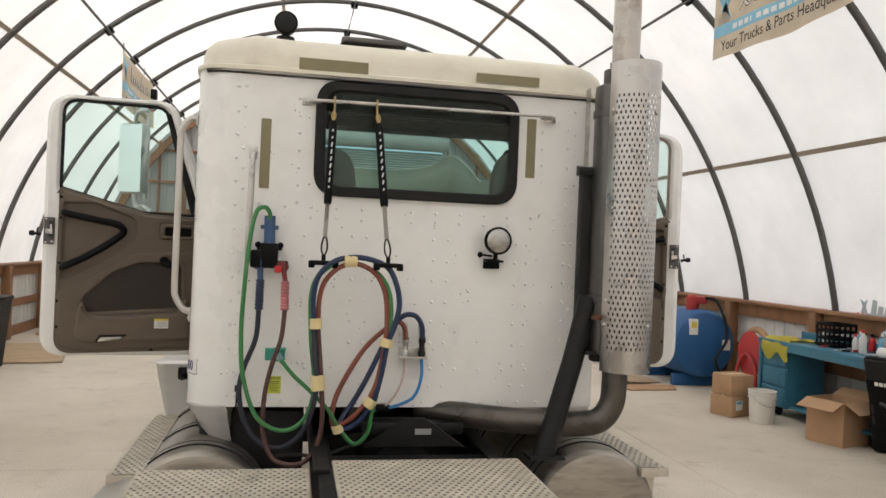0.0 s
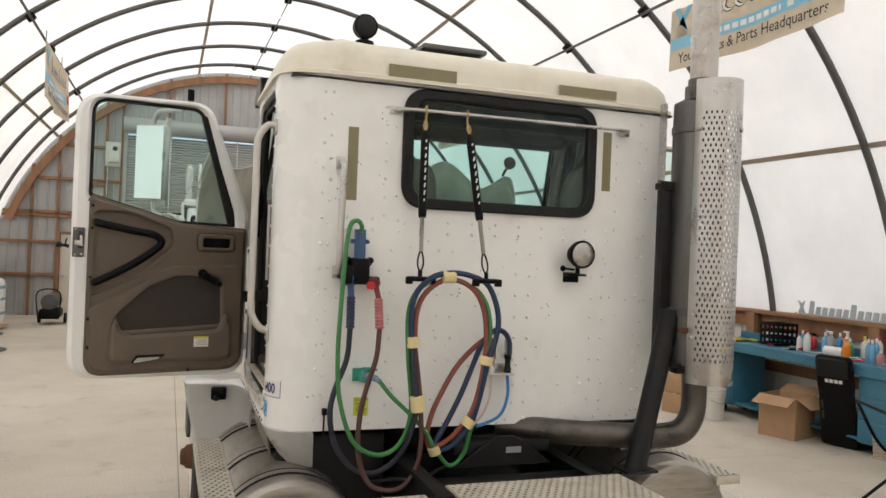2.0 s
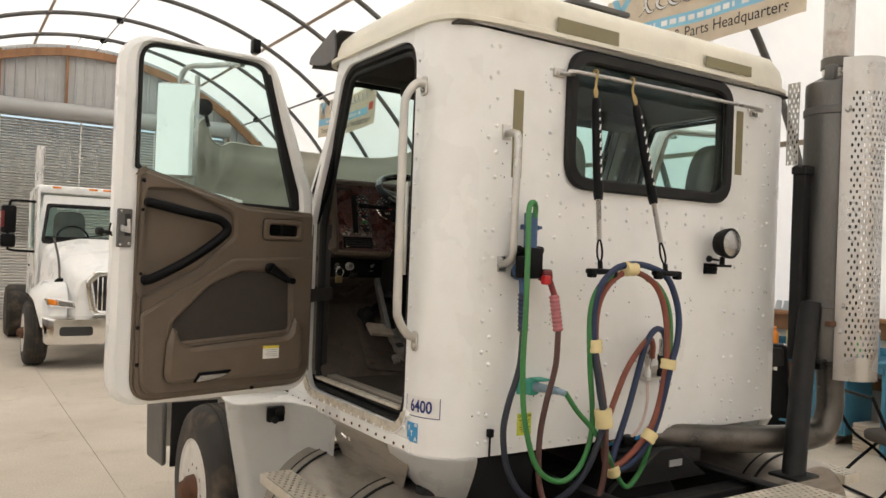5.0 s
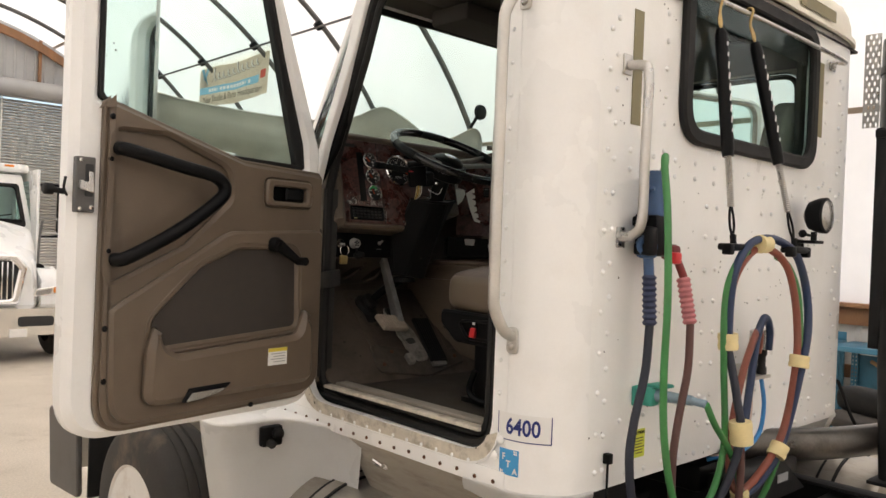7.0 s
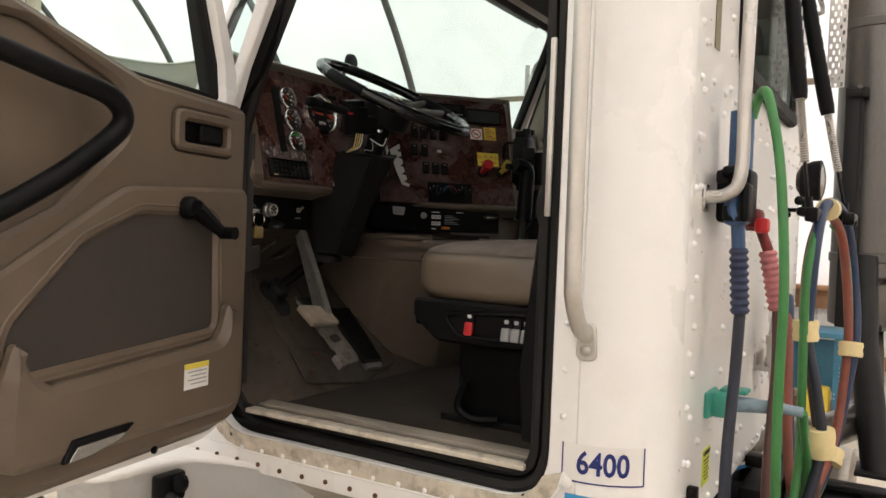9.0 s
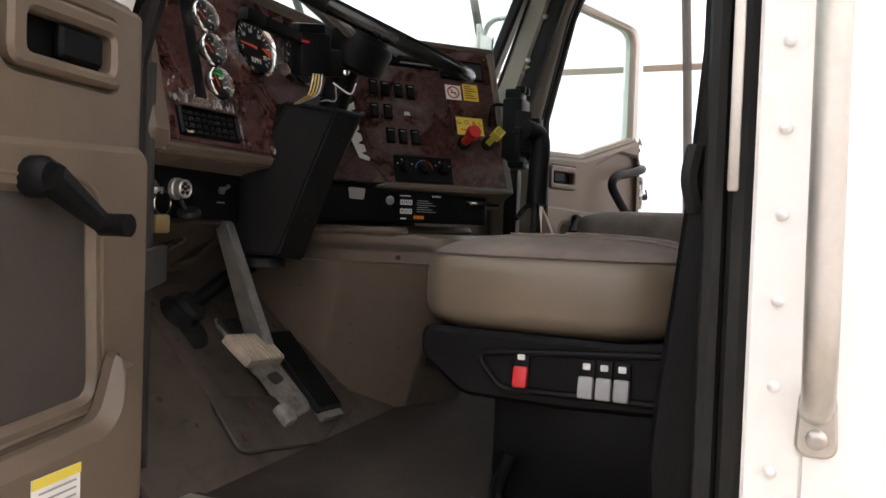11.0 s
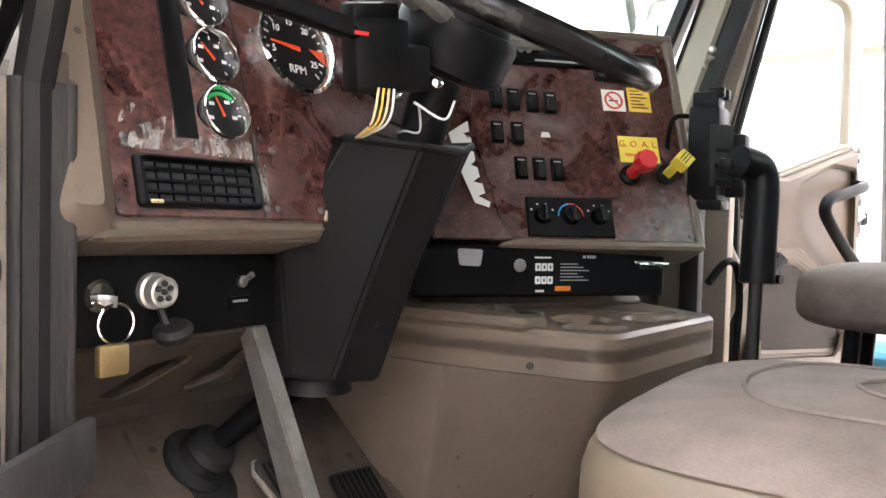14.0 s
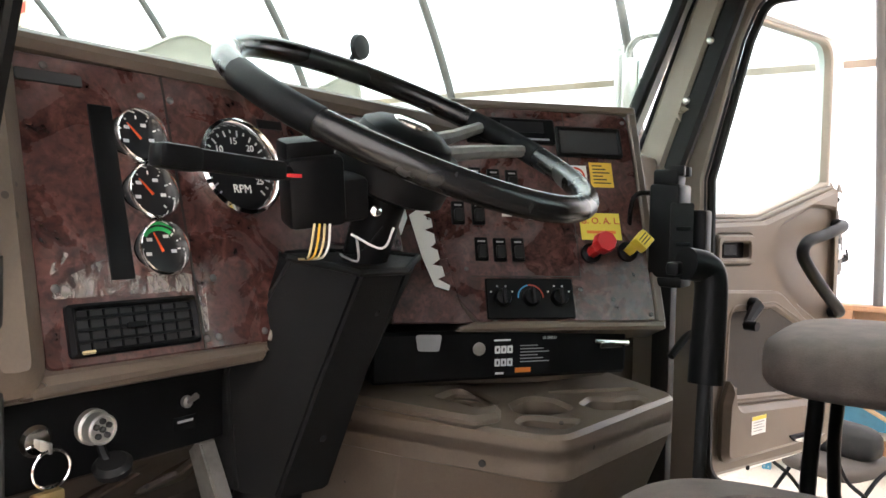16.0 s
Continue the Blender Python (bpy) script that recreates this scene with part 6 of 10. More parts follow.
# exhaust: elbow, muffler, guard, stack and the black support post
ex = part("muffler", lathe([(0.085, 0), (0.128, 0.02), (0.13, 0.05), (0.13, 1.30), (0.128, 1.33), (0.075, 1.36)], (1.005, -0.24, 1.455), (0, 0, 1), 36), 'muffler_dark', truck, "vertical muffler with a perforated stainless guard")
part("stack_pipe", tube([(1.015, -0.245, 2.80), (1.015, -0.245, 3.05), (1.018, -0.245, 3.7)], 0.068, 24), 'stack', ex, "rust-stained exhaust stack")
for z in (2.63, 1.72):
    part("muffler_clamp", lathe([(0.1305, 0), (0.136, 0.003), (0.136, 0.035), (0.1305, 0.038)], (1.005, -0.24, z), (0, 0, 1), 30, caps=False), 'hoop', ex)
    screw((0.91, -0.37, z + 0.018), (0, -1, 0), 0.012, ex)
part("stack_clamp", lathe([(0.07, 0), (0.076, 0.003), (0.076, 0.05), (0.07, 0.053)], (1.015, -0.245, 2.86), (0, 0, 1), 26, caps=False), 'elbow', ex)
part("clamp_bolt", box(0.92, -0.27, 2.82, 0.04, 0.05, 0.09, 0.008), 'hoop', ex)


def guard(u, v, h):
    """Shallow half-round shield: u is the angle in degrees, v the height."""
    r = 0.15 + h
    a = radians(u)
    return (1.032 + r * 0.86 * math.sin(a), -0.305 - r * math.cos(a), v)


bm = join(perforated(guard, -64, 64, 1.50, 2.73, 13, 46, 3.9, 0.0165, 0.003),
          grid(lambda s, t: guard(-64 + 128 * s, 1.395 + 0.105 * t, 0.003), 24, 1),
          grid(lambda s, t: guard(-64 + 128 * s, 2.73 + 0.155 * t, 0.003), 24, 1),
          grid(lambda s, t: guard(-78 + 14 * s, 1.395 + 1.49 * t, 0.003), 3, 1),
          grid(lambda s, t: guard(64 + 14 * s, 1.395 + 1.49 * t, 0.003), 3, 1))
part("muffler_guard", bm, 'steel', ex, "perforated stainless heat guard", angle=50)
for z in (1.62, 2.64):
    for a in (-68, 30):
        p = guard(a, z, 0.003)
        screw(p, (math.sin(radians(a)), -math.cos(radians(a)), 0), 0.013, ex)
el = part("exhaust_elbow", tube(spline([(1.018, -0.25, 1.46), (1.018, -0.26, 1.33), (1.005, -0.265, 1.22), (0.95, -0.265, 1.145), (0.86, -0.245, 1.118), (0.70, -0.19, 1.11), (0.40, -0.08, 1.115), (0.1, 0.10, 1.12)], 8), 0.062, 20), 'elbow', truck, "sooty curved exhaust pipe")
ps = part("support_post", tube([(0.643, -0.325, 0.975), (0.795, -0.255, 1.42), (0.878, -0.235, 1.74)], 0.051, 16), 'frame_black', truck, "leaning black tube post carrying the muffler")
part("post_foot", box(0.645, -0.325, 0.985, 0.17, 0.14, 0.014, 0.003), 'frame_black', ps)
part("post_channel", join(box(0.888, -0.205, 1.93, 0.115, 0.014, 0.92, 0.003), box(0.836, -0.175, 1.93, 0.012, 0.05, 0.92, 0.003), box(0.940, -0.175, 1.93, 0.012, 0.05, 0.92, 0.003)), 'frame_black', ps)
part("post_arm", join(box(0.905, -0.22, 2.365, 0.20, 0.02, 0.04, 0.004), box(0.825, -0.19, 2.365, 0.02, 0.08, 0.035, 0.004)), 'frame_black', ps)
part("post_arm", join(box(0.93, -0.25, 1.475, 0.17, 0.12, 0.02, 0.004), box(0.91, -0.26, 1.45, 0.05, 0.06, 0.04, 0.01)), 'frame_black', ps)
for z_ in (2.28, 2.05, 1.72):
    part("post_bolt", lathe([(0.012, 0), (0.012, 0.008), (0.006, 0.012)], (0.892, -0.212, z_), (0, -1, 0), 8), 'hoop', ps)
part("inner_guard", perforated(lambda u, v, h: (0.885 - h, u, v), -0.14, -0.075, 2.40, 2.80, 3, 16, 0.010, 0.019, 0.003), 'steel', ex, "perforated stainless heat guard")
part("arm_bolt", rod((0.80, -0.2, 2.385), (0.83, -0.2, 2.385), 0.008, 8), 'hoop', ps)
part("guard_bracket", box(0.885, -0.33, 1.652, 0.05, 0.03, 0.025, 0.004), 'rust', ex)
part("air_line", tube(spline([(-0.62, -0.1, 0.93), (-0.52, -0.14, 0.95), (-0.4, -0.2, 0.96), (-0.25, -0.1, 0.98), (0.0, 0.02, 1.0)], 6), 0.009, 8), 'rubber', truck)
# dark box added to close the bright gap between corner foot and tank
part("battery_box", box(-0.66, 0.42, 0.90, 0.36, 0.62, 0.42, 0.02), 'frame_black', truck)

# front wheels
def wheel(parent_name, cx, cy, sg, parent):
    w = part("wheel", lathe([(0.29, 0.0), (0.41, 0.004), (0.452, 0.02), (0.47, 0.04), (0.481, 0.07), (0.474, 0.10), (0.474, 0.19), (0.478, 0.23), (0.455, 0.26), (0.41, 0.285), (0.29, 0.29)], (cx, cy, 0.485), (-sg, 0, 0), 56, caps=False), 'tyre', parent, "large black truck tyre on a white steel rim")
    part("rim", lathe([(0.295, 0.01), (0.29, 0.0), (0.265, 0.02), (0.25, 0.07), (0.17, 0.085), (0.15, 0.05), (0.12, 0.045), (0.002, 0.04)], (cx, cy, 0.485), (-sg, 0, 0), 40), 'rim_white', w)
    hub = part("hub", lathe([(0.10, 0.05), (0.085, 0.0), (0.08, -0.03), (0.062, -0.045), (0.05, -0.07), (0.002, -0.074)], (cx, cy, 0.485), (-sg, 0, 0), 20), 'rust', w)
    for k in range(10):
        a = 2 * math.pi * k / 10
        part("wheel_nut", lathe([(0.019, 0), (0.019, -0.045), (0.012, -0.06)], (cx - sg * 0.07, cy + 0.14 * math.cos(a), 0.485 + 0.14 * math.sin(a)), (-sg, 0, 0), 6), 'rust', w)
    for g in (0.10, 0.145, 0.19):
        part("tread_rib", lathe([(0.465, g - 0.014), (0.4848, g - 0.012), (0.4848, g + 0.012), (0.465, g + 0.014)], (cx, cy, 0.485), (-sg, 0, 0), 56, caps=False), 'tyre', w)
    return w


for sg in (-1, 1):
    wheel("wheel", sg * 1.30, 2.19, sg, truck)
    part("bumper_end", plate([rounded([(2.86, 0.45), (3.3, 0.42), (3.36, 0.85), (2.90, 0.86)], 0.04)], 0.03, 0.008, Matrix.Translation((sg * 1.30, 0, 0)) @ YZ), 'hoop', truck)
    part("mud_guard", box(sg * 1.12, 2.84, 0.66, 0.30, 0.02, 0.42, 0.006), 'rubber', truck)
part("front_bumper", box(0, 3.55, 0.62, 2.4, 0.08, 0.42, 0.03), 'alu', truck)
part("engine", join(box(0, 2.1, 1.25, 0.75, 1.1, 0.85, 0.06), box(0, 3.1, 1.3, 0.9, 0.12, 0.95, 0.02)), 'frame_black', truck)
part("front_axle", rod((-1.0, 2.19, 0.485), (1.0, 2.19, 0.485), 0.06, 12), 'frame_black', truck)

# ---- inside the cab ----
LPM = axes((-0.901, 1.190, 1.909), (0.998, -0.06, 0), (0.0156, 0.26, 0.966))     # gauge panel: u, v in its plane
RPM = axes((-0.124, 1.173, 1.893), (0.723, -0.690, 0), (0.243, 0.258, 0.935))    # switch panel, turned to the driver
LUM = axes((-0.274, 1.266, 1.776), (0.8, -0.6, 0), (0, 0, 1))                    # black unit under it


def on(m, loops, depth, bevel, off=0.0):
    """A sheet on a panel plane, its back at height off."""
    return plate(loops, depth, bevel, m @ Matrix.Translation((0, 0, off + depth / 2)))


def at(m, u, v, w=0.0):
    return m @ Vector((u, v, w))


def out(m):
    return m.to_3x3() @ Vector((0, 0, 1))


dash = part("dashboard", on(LPM, [rounded([(-0.02, -0.025), (0.30, -0.025), (0.42, 0.05), (0.62, 0.06), (0.62, 0.362), (-0.02, 0.372)], 0.02)], 0.12, 0.012, -0.125), 'dash_trim', truck, "brown moulded dashboard with worn burl panels")
gp_loop = rounded([(0.006, 0.0), (0.298, -0.002), (0.312, 0.03), (0.345, 0.105), (0.42, 0.13), (0.60, 0.11), (0.60, 0.335), (0.30, 0.346), (0.01, 0.348)], [0.012, 0.008, 0.02, 0.03, 0.03, 0.01, 0.01, 0.01, 0.012])
gp = part("gauge_panel", on(LPM, [gp_loop], 0.006, 0.002, -0.004), 'burl', dash, "worn glossy burl-wood gauge panel")
part("panel_edge", tube([at(LPM, u, v, 0.002) for u, v in ((0.296, -0.001), (0.31, 0.028), (0.344, 0.105))], 0.003, 6), 'tan_light', dash)
part("dash_cheek", on(LPM, [rounded([(-0.075, -0.022), (0.003, -0.022), (0.010, 0.352), (-0.065, 0.37)], [0.04, 0.036, 0.03, 0.03], 6)], 0.15, 0.024, -0.118), 'tan', dash, "rounded tan end of the dashboard")
part("dash_lip", on(LPM, [rounded([(-0.03, -0.026), (0.29, -0.022), (0.30, -0.004), (-0.0, -0.004)], 0.006)], 0.09, 0.01, -0.085), 'tan', dash)
part("panel_seam", on(LPM, [[(0.196, 0.0), (0.199, 0.0), (0.193, 0.345), (0.190, 0.345)]], 0.001, 0, 0.002), 'ink_black', dash)
part("dash_top", box(-0.02, 1.345, 2.235, 1.78, 0.10, 0.04, 0.015), 'dash_trim', dash)
part("top_lip", on(LPM, [rounded([(0.0, 0.352), (0.82, 0.330), (0.82, 0.365), (0.0, 0.375)], 0.01)], 0.03, 0.008, -0.018), 'dash_trim', dash)
part("black_strip", on(LPM, [rounded(rect(0.089, 0.09, 0.118, 0.296), 0.002)], 0.003, 0.0008, 0.002), 'black', dash)
part("idiot_light", on(LPM, [rect(0.334, 0.293, 0.378, 0.306)], 0.003, 0.0008, 0.002), 'black', dash)
part("ash_slot", on(LPM, [rounded(rect(0.012, 0.314, 0.086, 0.328), 0.003)], 0.004, 0.001, 0.002), 'hole_dark', dash)
for u, v in ((0.026, 0.085), (0.223, 0.086), (0.218, 0.012), (0.201, 0.012), (0.16, 0.315), (0.20, 0.315), (0.29, 0.012), (0.045, 0.335)):
    screw(at(LPM, u, v, 0.002), out(LPM), 0.0048, dash, 'hoop')


def gauge(u, v, r, kind):
    n = out(LPM)
    g = part("gauge", lathe([(r, 0), (r * 1.02, 0.006), (r, 0.016), (r * 0.93, 0.019), (r * 0.86, 0.013), (r * 0.85, 0.006)], at(LPM, u, v, 0.0), n, 36, caps=False), 'chrome', dash, "round black gauge in a chrome bezel")
    part("dial_face", lathe([(r * 0.87, 0.0), (r * 0.87, 0.006), (0.001, 0.0062)], at(LPM, u, v, 0.0), n, 32), 'dial', g)
    m = LPM @ Matrix.Translation((u, v, 0.0066))
    ticks = 9 if r < 0.05 else 22
    for k in range(ticks):
        a = radians(-45 + 270 * k / (ticks - 1)) if kind != 'volt' else radians(0 + 180 * k / (ticks - 1))
        r0 = 0.66 if k % 2 == 0 else 0.72
        part("tick", plate([rect(r * r0, -r * 0.012 - 0.0004, r * 0.79, r * 0.012 + 0.0004)], 0.0006, 0, m @ pose(0, 0, 0, 0, 0, math.degrees(a))), 'mark_white', g)
    if kind == 'volt':
        pts = [(r * 0.8 * math.cos(radians(a)), r * 0.8 * math.sin(radians(a))) for a in range(50, 150, 10)] + [(r * 0.66 * math.cos(radians(a)), r * 0.66 * math.sin(radians(a))) for a in range(140, 40, -10)]
        part("green_arc", plate([pts], 0.0007, 0, m), 'green_print', g)
    na = {'small': 130, 'volt': 112, 'tach': 175, 'speedo': 215}[kind]
    part("needle", plate([[(-r * 0.12, -r * 0.05), (r * 0.62, -r * 0.018), (r * 0.62, r * 0.018), (-r * 0.12, r * 0.05)]], 0.001, 0, m @ Matrix.Translation((0, 0, 0.002)) @ pose(0, 0, 0, 0, 0, na)), 'red_lit', g)
    if kind == 'tach':
        text("words", "RPM", 0.016, m @ Matrix.Translation((0.0, -0.030, 0.0004)), 'mark_white', g)
        for b, a in (("5", 190), ("10", 140), ("15", 95), ("20", 50), ("25", -30)):
            text("numeral", b, 0.013, m @ Matrix.Translation((r * 0.55 * math.cos(radians(a)), r * 0.55 * math.sin(radians(a)), 0.0004)), 'mark_white', g)
        part("red_wedge", plate([[(r * 0.40, 0.004), (r * 0.82, 0.004), (r * 0.80, -r * 0.22)]], 0.0007, 0, m), 'red_lit', g)
    elif kind == 'speedo':
        for k, a in enumerate((210, 165, 120, 75, 30)):
            part("numeral_bar", plate([rect(-0.004, -0.003, 0.004, 0.003)], 0.0006, 0, m @ Matrix.Translation((r * 0.55 * math.cos(radians(a)), r * 0.55 * math.sin(radians(a)), 0))), 'mark_white', g)
    else:
        for k, a in enumerate((200, 140, 60, -10)):
            part("numeral_bar", plate([rect(-0.0035, -0.002, 0.0035, 0.002)], 0.0006, 0, m @ Matrix.Translation((r * 0.52 * math.cos(radians(a)), r * 0.52 * math.sin(radians(a)), 0))), 'mark_white', g)
    return g


gauge(0.146, 0.261, 0.0335, 'small')
gauge(0.151, 0.193, 0.0335, 'small')
gauge(0.154, 0.124, 0.0335, 'volt')
gauge(0.288, 0.232, 0.066, 'tach')
gauge(0.443, 0.236, 0.062, 'speedo')
vent = part("air_vent", on(LPM, [rounded(rect(0.030, 0.009, 0.189, 0.066), 0.006), rounded(rect(0.040, 0.016, 0.180, 0.059), 0.004)], 0.014, 0.004, 0.0), 'black', dash, "black louvred air vent")
part("vent_back", on(LPM, [rect(0.036, 0.012, 0.184, 0.062)], 0.002, 0, 0.001), 'hole_dark', vent)
for k in range(3):
    part("vent_slat", on(LPM, [rect(0.040, 0.024 + k * 0.0125, 0.180, 0.027 + k * 0.0125)], 0.007, 0, 0.003), 'black', vent)
for k in range(7):
    part("vent_fin", on(LPM, [rect(0.056 + k * 0.0175, 0.016, 0.0575 + k * 0.0175, 0.059)], 0.004, 0, 0.002), 'black', vent)
part("vent_tab", on(LPM, [rounded(rect(0.095, 0.034, 0.118, 0.041), 0.002)], 0.004, 0.001, 0.010), 'black', vent)
for k, lp_ in enumerate(([(0.020, 0.074), (0.198, 0.072), (0.199, 0.090), (0.176, 0.097), (0.150, 0.092), (0.122, 0.094), (0.098, 0.118), (0.076, 0.112), (0.050, 0.101), (0.030, 0.094)], [(0.021, 0.098), (0.034, 0.106), (0.046, 0.122), (0.040, 0.124), (0.026, 0.111)], [(0.192, 0.02), (0.206, 0.02), (0.212, 0.10), (0.198, 0.11)])):
    part("scuff", on(LPM, [rounded(lp_, 0.004)], 0.0004, 0, 0.0022), 'scuffed', dash)
part("vent_sticker", on(LPM, [rounded(rect(0.040, 0.0115, 0.055, 0.0155), 0.0015)], 0.001, 0, 0.013), 'masking', vent)

# turned switch panel
rp_loop = rounded([(-0.055, 0.215), (-0.012, 0.028), (0.028, -0.018), (0.392, -0.018), (0.388, 0.436), (0.07, 0.436), (-0.03, 0.40)], [0.03, 0.02, 0.02, 0.02, 0.03, 0.04, 0.04])
body = part("switch_console", on(RPM, [inset(rp_loop if area2(rp_loop) > 0 else rp_loop[::-1], 0.002)], 0.10, 0.006, -0.106), 'dash_trim', truck, "brown dash console with a burl switch panel turned to the driver")
part("switch_panel", on(RPM, [inset(rp_loop if area2(rp_loop) > 0 else rp_loop[::-1], 0.006)], 0.006, 0.002, -0.006), 'burl', body, "worn glossy burl-wood switch panel")
rpa = rp_loop if area2(rp_loop) > 0 else rp_loop[::-1]
part("panel_rim", join(on(RPM, [rect(0.384, -0.02, 0.402, 0.43)], 0.02, 0.003, -0.014), on(RPM, [rect(0.0, 0.43, 0.402, 0.446)], 0.02, 0.003, -0.014)), 'dash_trim', body)
part("console_fill", moved(box(0, 0, 0, 0.34, 0.3, 0.34, 0.02), Matrix.Translation((0.30, 1.24, 2.08)) @ pose(0, 0, 0, 0, 0, -44)), 'dash_trim', body)
part("glove_panel", box(0.62, 1.23, 2.05, 0.62, 0.14, 0.42, 0.03), 'tan', body, "tan passenger-side dash")
part("console_lip", on(RPM, [rounded([(-0.03, -0.03), (0.40, -0.03), (0.40, -0.012), (0.02, -0.012)], 0.006)], 0.09, 0.006, -0.08), 'tan', body)
part("seam_line", on(RPM, [rect(0.238, 0.075, 0.2395, 0.43)], 0.0008, 0, 0.0), 'ink_black', body)
part("seam_line", on(RPM, [rect(0.02, 0.075, 0.238, 0.0765)], 0.0008, 0, 0.0), 'ink_black', body)
ra = part("radio", on(RPM, [rounded(rect(0.030, 0.350, 0.214, 0.405), 0.004)], 0.012, 0.003, 0.0), 'black', body, "black car radio")
for u in (0.062, 0.078):
    part("radio_button", lathe([(0.007, 0), (0.007, 0.008), (0.005, 0.01)], at(RPM, u, 0.38, 0.012), out(RPM), 12), 'grey_plastic', ra)
part("radio_display", on(RPM, [rect(0.10, 0.372, 0.19, 0.396)], 0.001, 0, 0.0122), 'dial', ra)
part("radio_slot", on(RPM, [rect(0.09, 0.356, 0.20, 0.36)], 0.001, 0, 0.0122), 'grey_plastic', ra)
part("storage_slot", on(RPM, [rounded(rect(0.222, 0.332, 0.352, 0.386), 0.004)], 0.006, 0.001, 0.0), 'hole_dark', body)
part("slot_frame", on(RPM, [rounded(rect(0.216, 0.326, 0.358, 0.392), 0.006), rounded(rect(0.224, 0.334, 0.350, 0.384), 0.004)], 0.012, 0.003, 0.0), 'black', body)
for u, v in ((0.005, 0.274), (0.040, 0.272), (0.078, 0.270), (0.115, 0.269), (0.002, 0.2), (0.042, 0.2), (0.043, 0.128), (0.079, 0.127), (0.115, 0.127)):
    sw = part("rocker_switch", on(RPM, [rounded(rect(u - 0.0125, v - 0.023, u + 0.0125, v + 0.023), 0.003)], 0.008, 0.002, 0.0), 'black', body)
    part("rocker", moved(box(0, 0, 0, 0.017, 0.024, 0.014, 0.003), RPM @ Matrix.Translation((u, v - 0.006, 0.011)) @ pose(0, 0, 0, 14, 0, 0)), 'rubber', sw)
    part("legend_bar", on(RPM, [rect(u - 0.007, v + 0.013, u + 0.007, v + 0.016)], 0.0006, 0, 0.0082), 'grey_plastic', sw)
part("small_tag", on(RPM, [[(0.090, 0.196), (0.110, 0.196), (0.107, 0.207), (0.093, 0.207)]], 0.001, 0, 0.0), 'paper', body)
hv = part("heater_control", on(RPM, [rounded(rect(0.045, -0.008, 0.217, 0.070), 0.004)], 0.007, 0.002, 0.0), 'black', body, "black heater control panel with three knobs")
for u in (0.075, 0.131, 0.187):
    kb = part("knob", lathe([(0.017, 0), (0.017, 0.006), (0.014, 0.014), (0.012, 0.015)], at(RPM, u, 0.032, 0.007), out(RPM), 20), 'black', hv)
    part("knob_grip", moved(box(0, 0, 0, 0.006, 0.03, 0.012, 0.002), RPM @ Matrix.Translation((u, 0.032, 0.024))), 'rubber', kb)
for u in (0.075, 0.187):
    for a in range(-60, 61, 40):
        part("legend_dot", on(RPM, [rect(u + 0.024 * math.sin(radians(a)) - 0.0016, 0.032 + 0.024 * math.cos(radians(a)) - 0.0016, u + 0.024 * math.sin(radians(a)) + 0.0016, 0.032 + 0.024 * math.cos(radians(a)) + 0.0016)], 0.0005, 0, 0.0072), 'mark_white', hv)
for a0, a1, mt in ((100, 180, 'decal_blue'), (0, 100, 'red_print')):
    pts = [(0.131 + 0.026 * math.cos(radians(a)), 0.032 + 0.026 * math.sin(radians(a))) for a in range(a0, a1 + 1, 10)] + [(0.131 + 0.0235 * math.cos(radians(a)), 0.032 + 0.0235 * math.sin(radians(a))) for a in range(a1, a0 - 1, -10)]
    part("temperature_arc", on(RPM, [pts], 0.0005, 0, 0.0072), mt, hv)
ns = part("no_smoking_label", on(RPM, [rect(0.228, 0.262, 0.277, 0.309)], 0.001, 0, 0.0), 'paper', body)
part("red_ring", on(RPM, [[(0.2525 + 0.020 * math.cos(radians(a)), 0.2855 + 0.020 * math.sin(radians(a))) for a in range(0, 360, 15)], [(0.2525 + 0.0155 * math.cos(radians(a)), 0.2855 + 0.0155 * math.sin(radians(a))) for a in range(0, 360, 15)]], 0.0005, 0, 0.001), 'red_print', ns)
part("red_bar", on(RPM, [[(0.2395, 0.296), (0.242, 0.2985), (0.2655, 0.275), (0.263, 0.2725)]], 0.0005, 0, 0.0012), 'red_print', ns)
part("cigarette_mark", on(RPM, [rect(0.243, 0.283, 0.262, 0.2865)], 0.0004, 0, 0.001), 'ink_black', ns)
wl_ = part("warning_label", on(RPM, [rect(0.284, 0.263, 0.333, 0.317)], 0.001, 0, 0.0), 'label_orange', body)
for k in range(6):
    part("label_line", on(RPM, [rect(0.290, 0.271 + k * 0.0075, 0.327 - 0.008 * (k % 3), 0.2735 + k * 0.0075)], 0.0005, 0, 0.001), 'ink_black', wl_)
gl_ = part("reminder_label", on(RPM, [rect(0.250, 0.151, 0.335, 0.207)], 0.001, 0, 0.0), 'label_yellow', body, "yellow reminder label")
text("label_words", "G. O. A. L.", 0.019, RPM @ Matrix.Translation((0.2925, 0.190, 0.0016)), 'red_print', gl_)
part("label_line", on(RPM, [rect(0.262, 0.164, 0.323, 0.170)], 0.0005, 0, 0.001), 'orange_plastic', gl_)
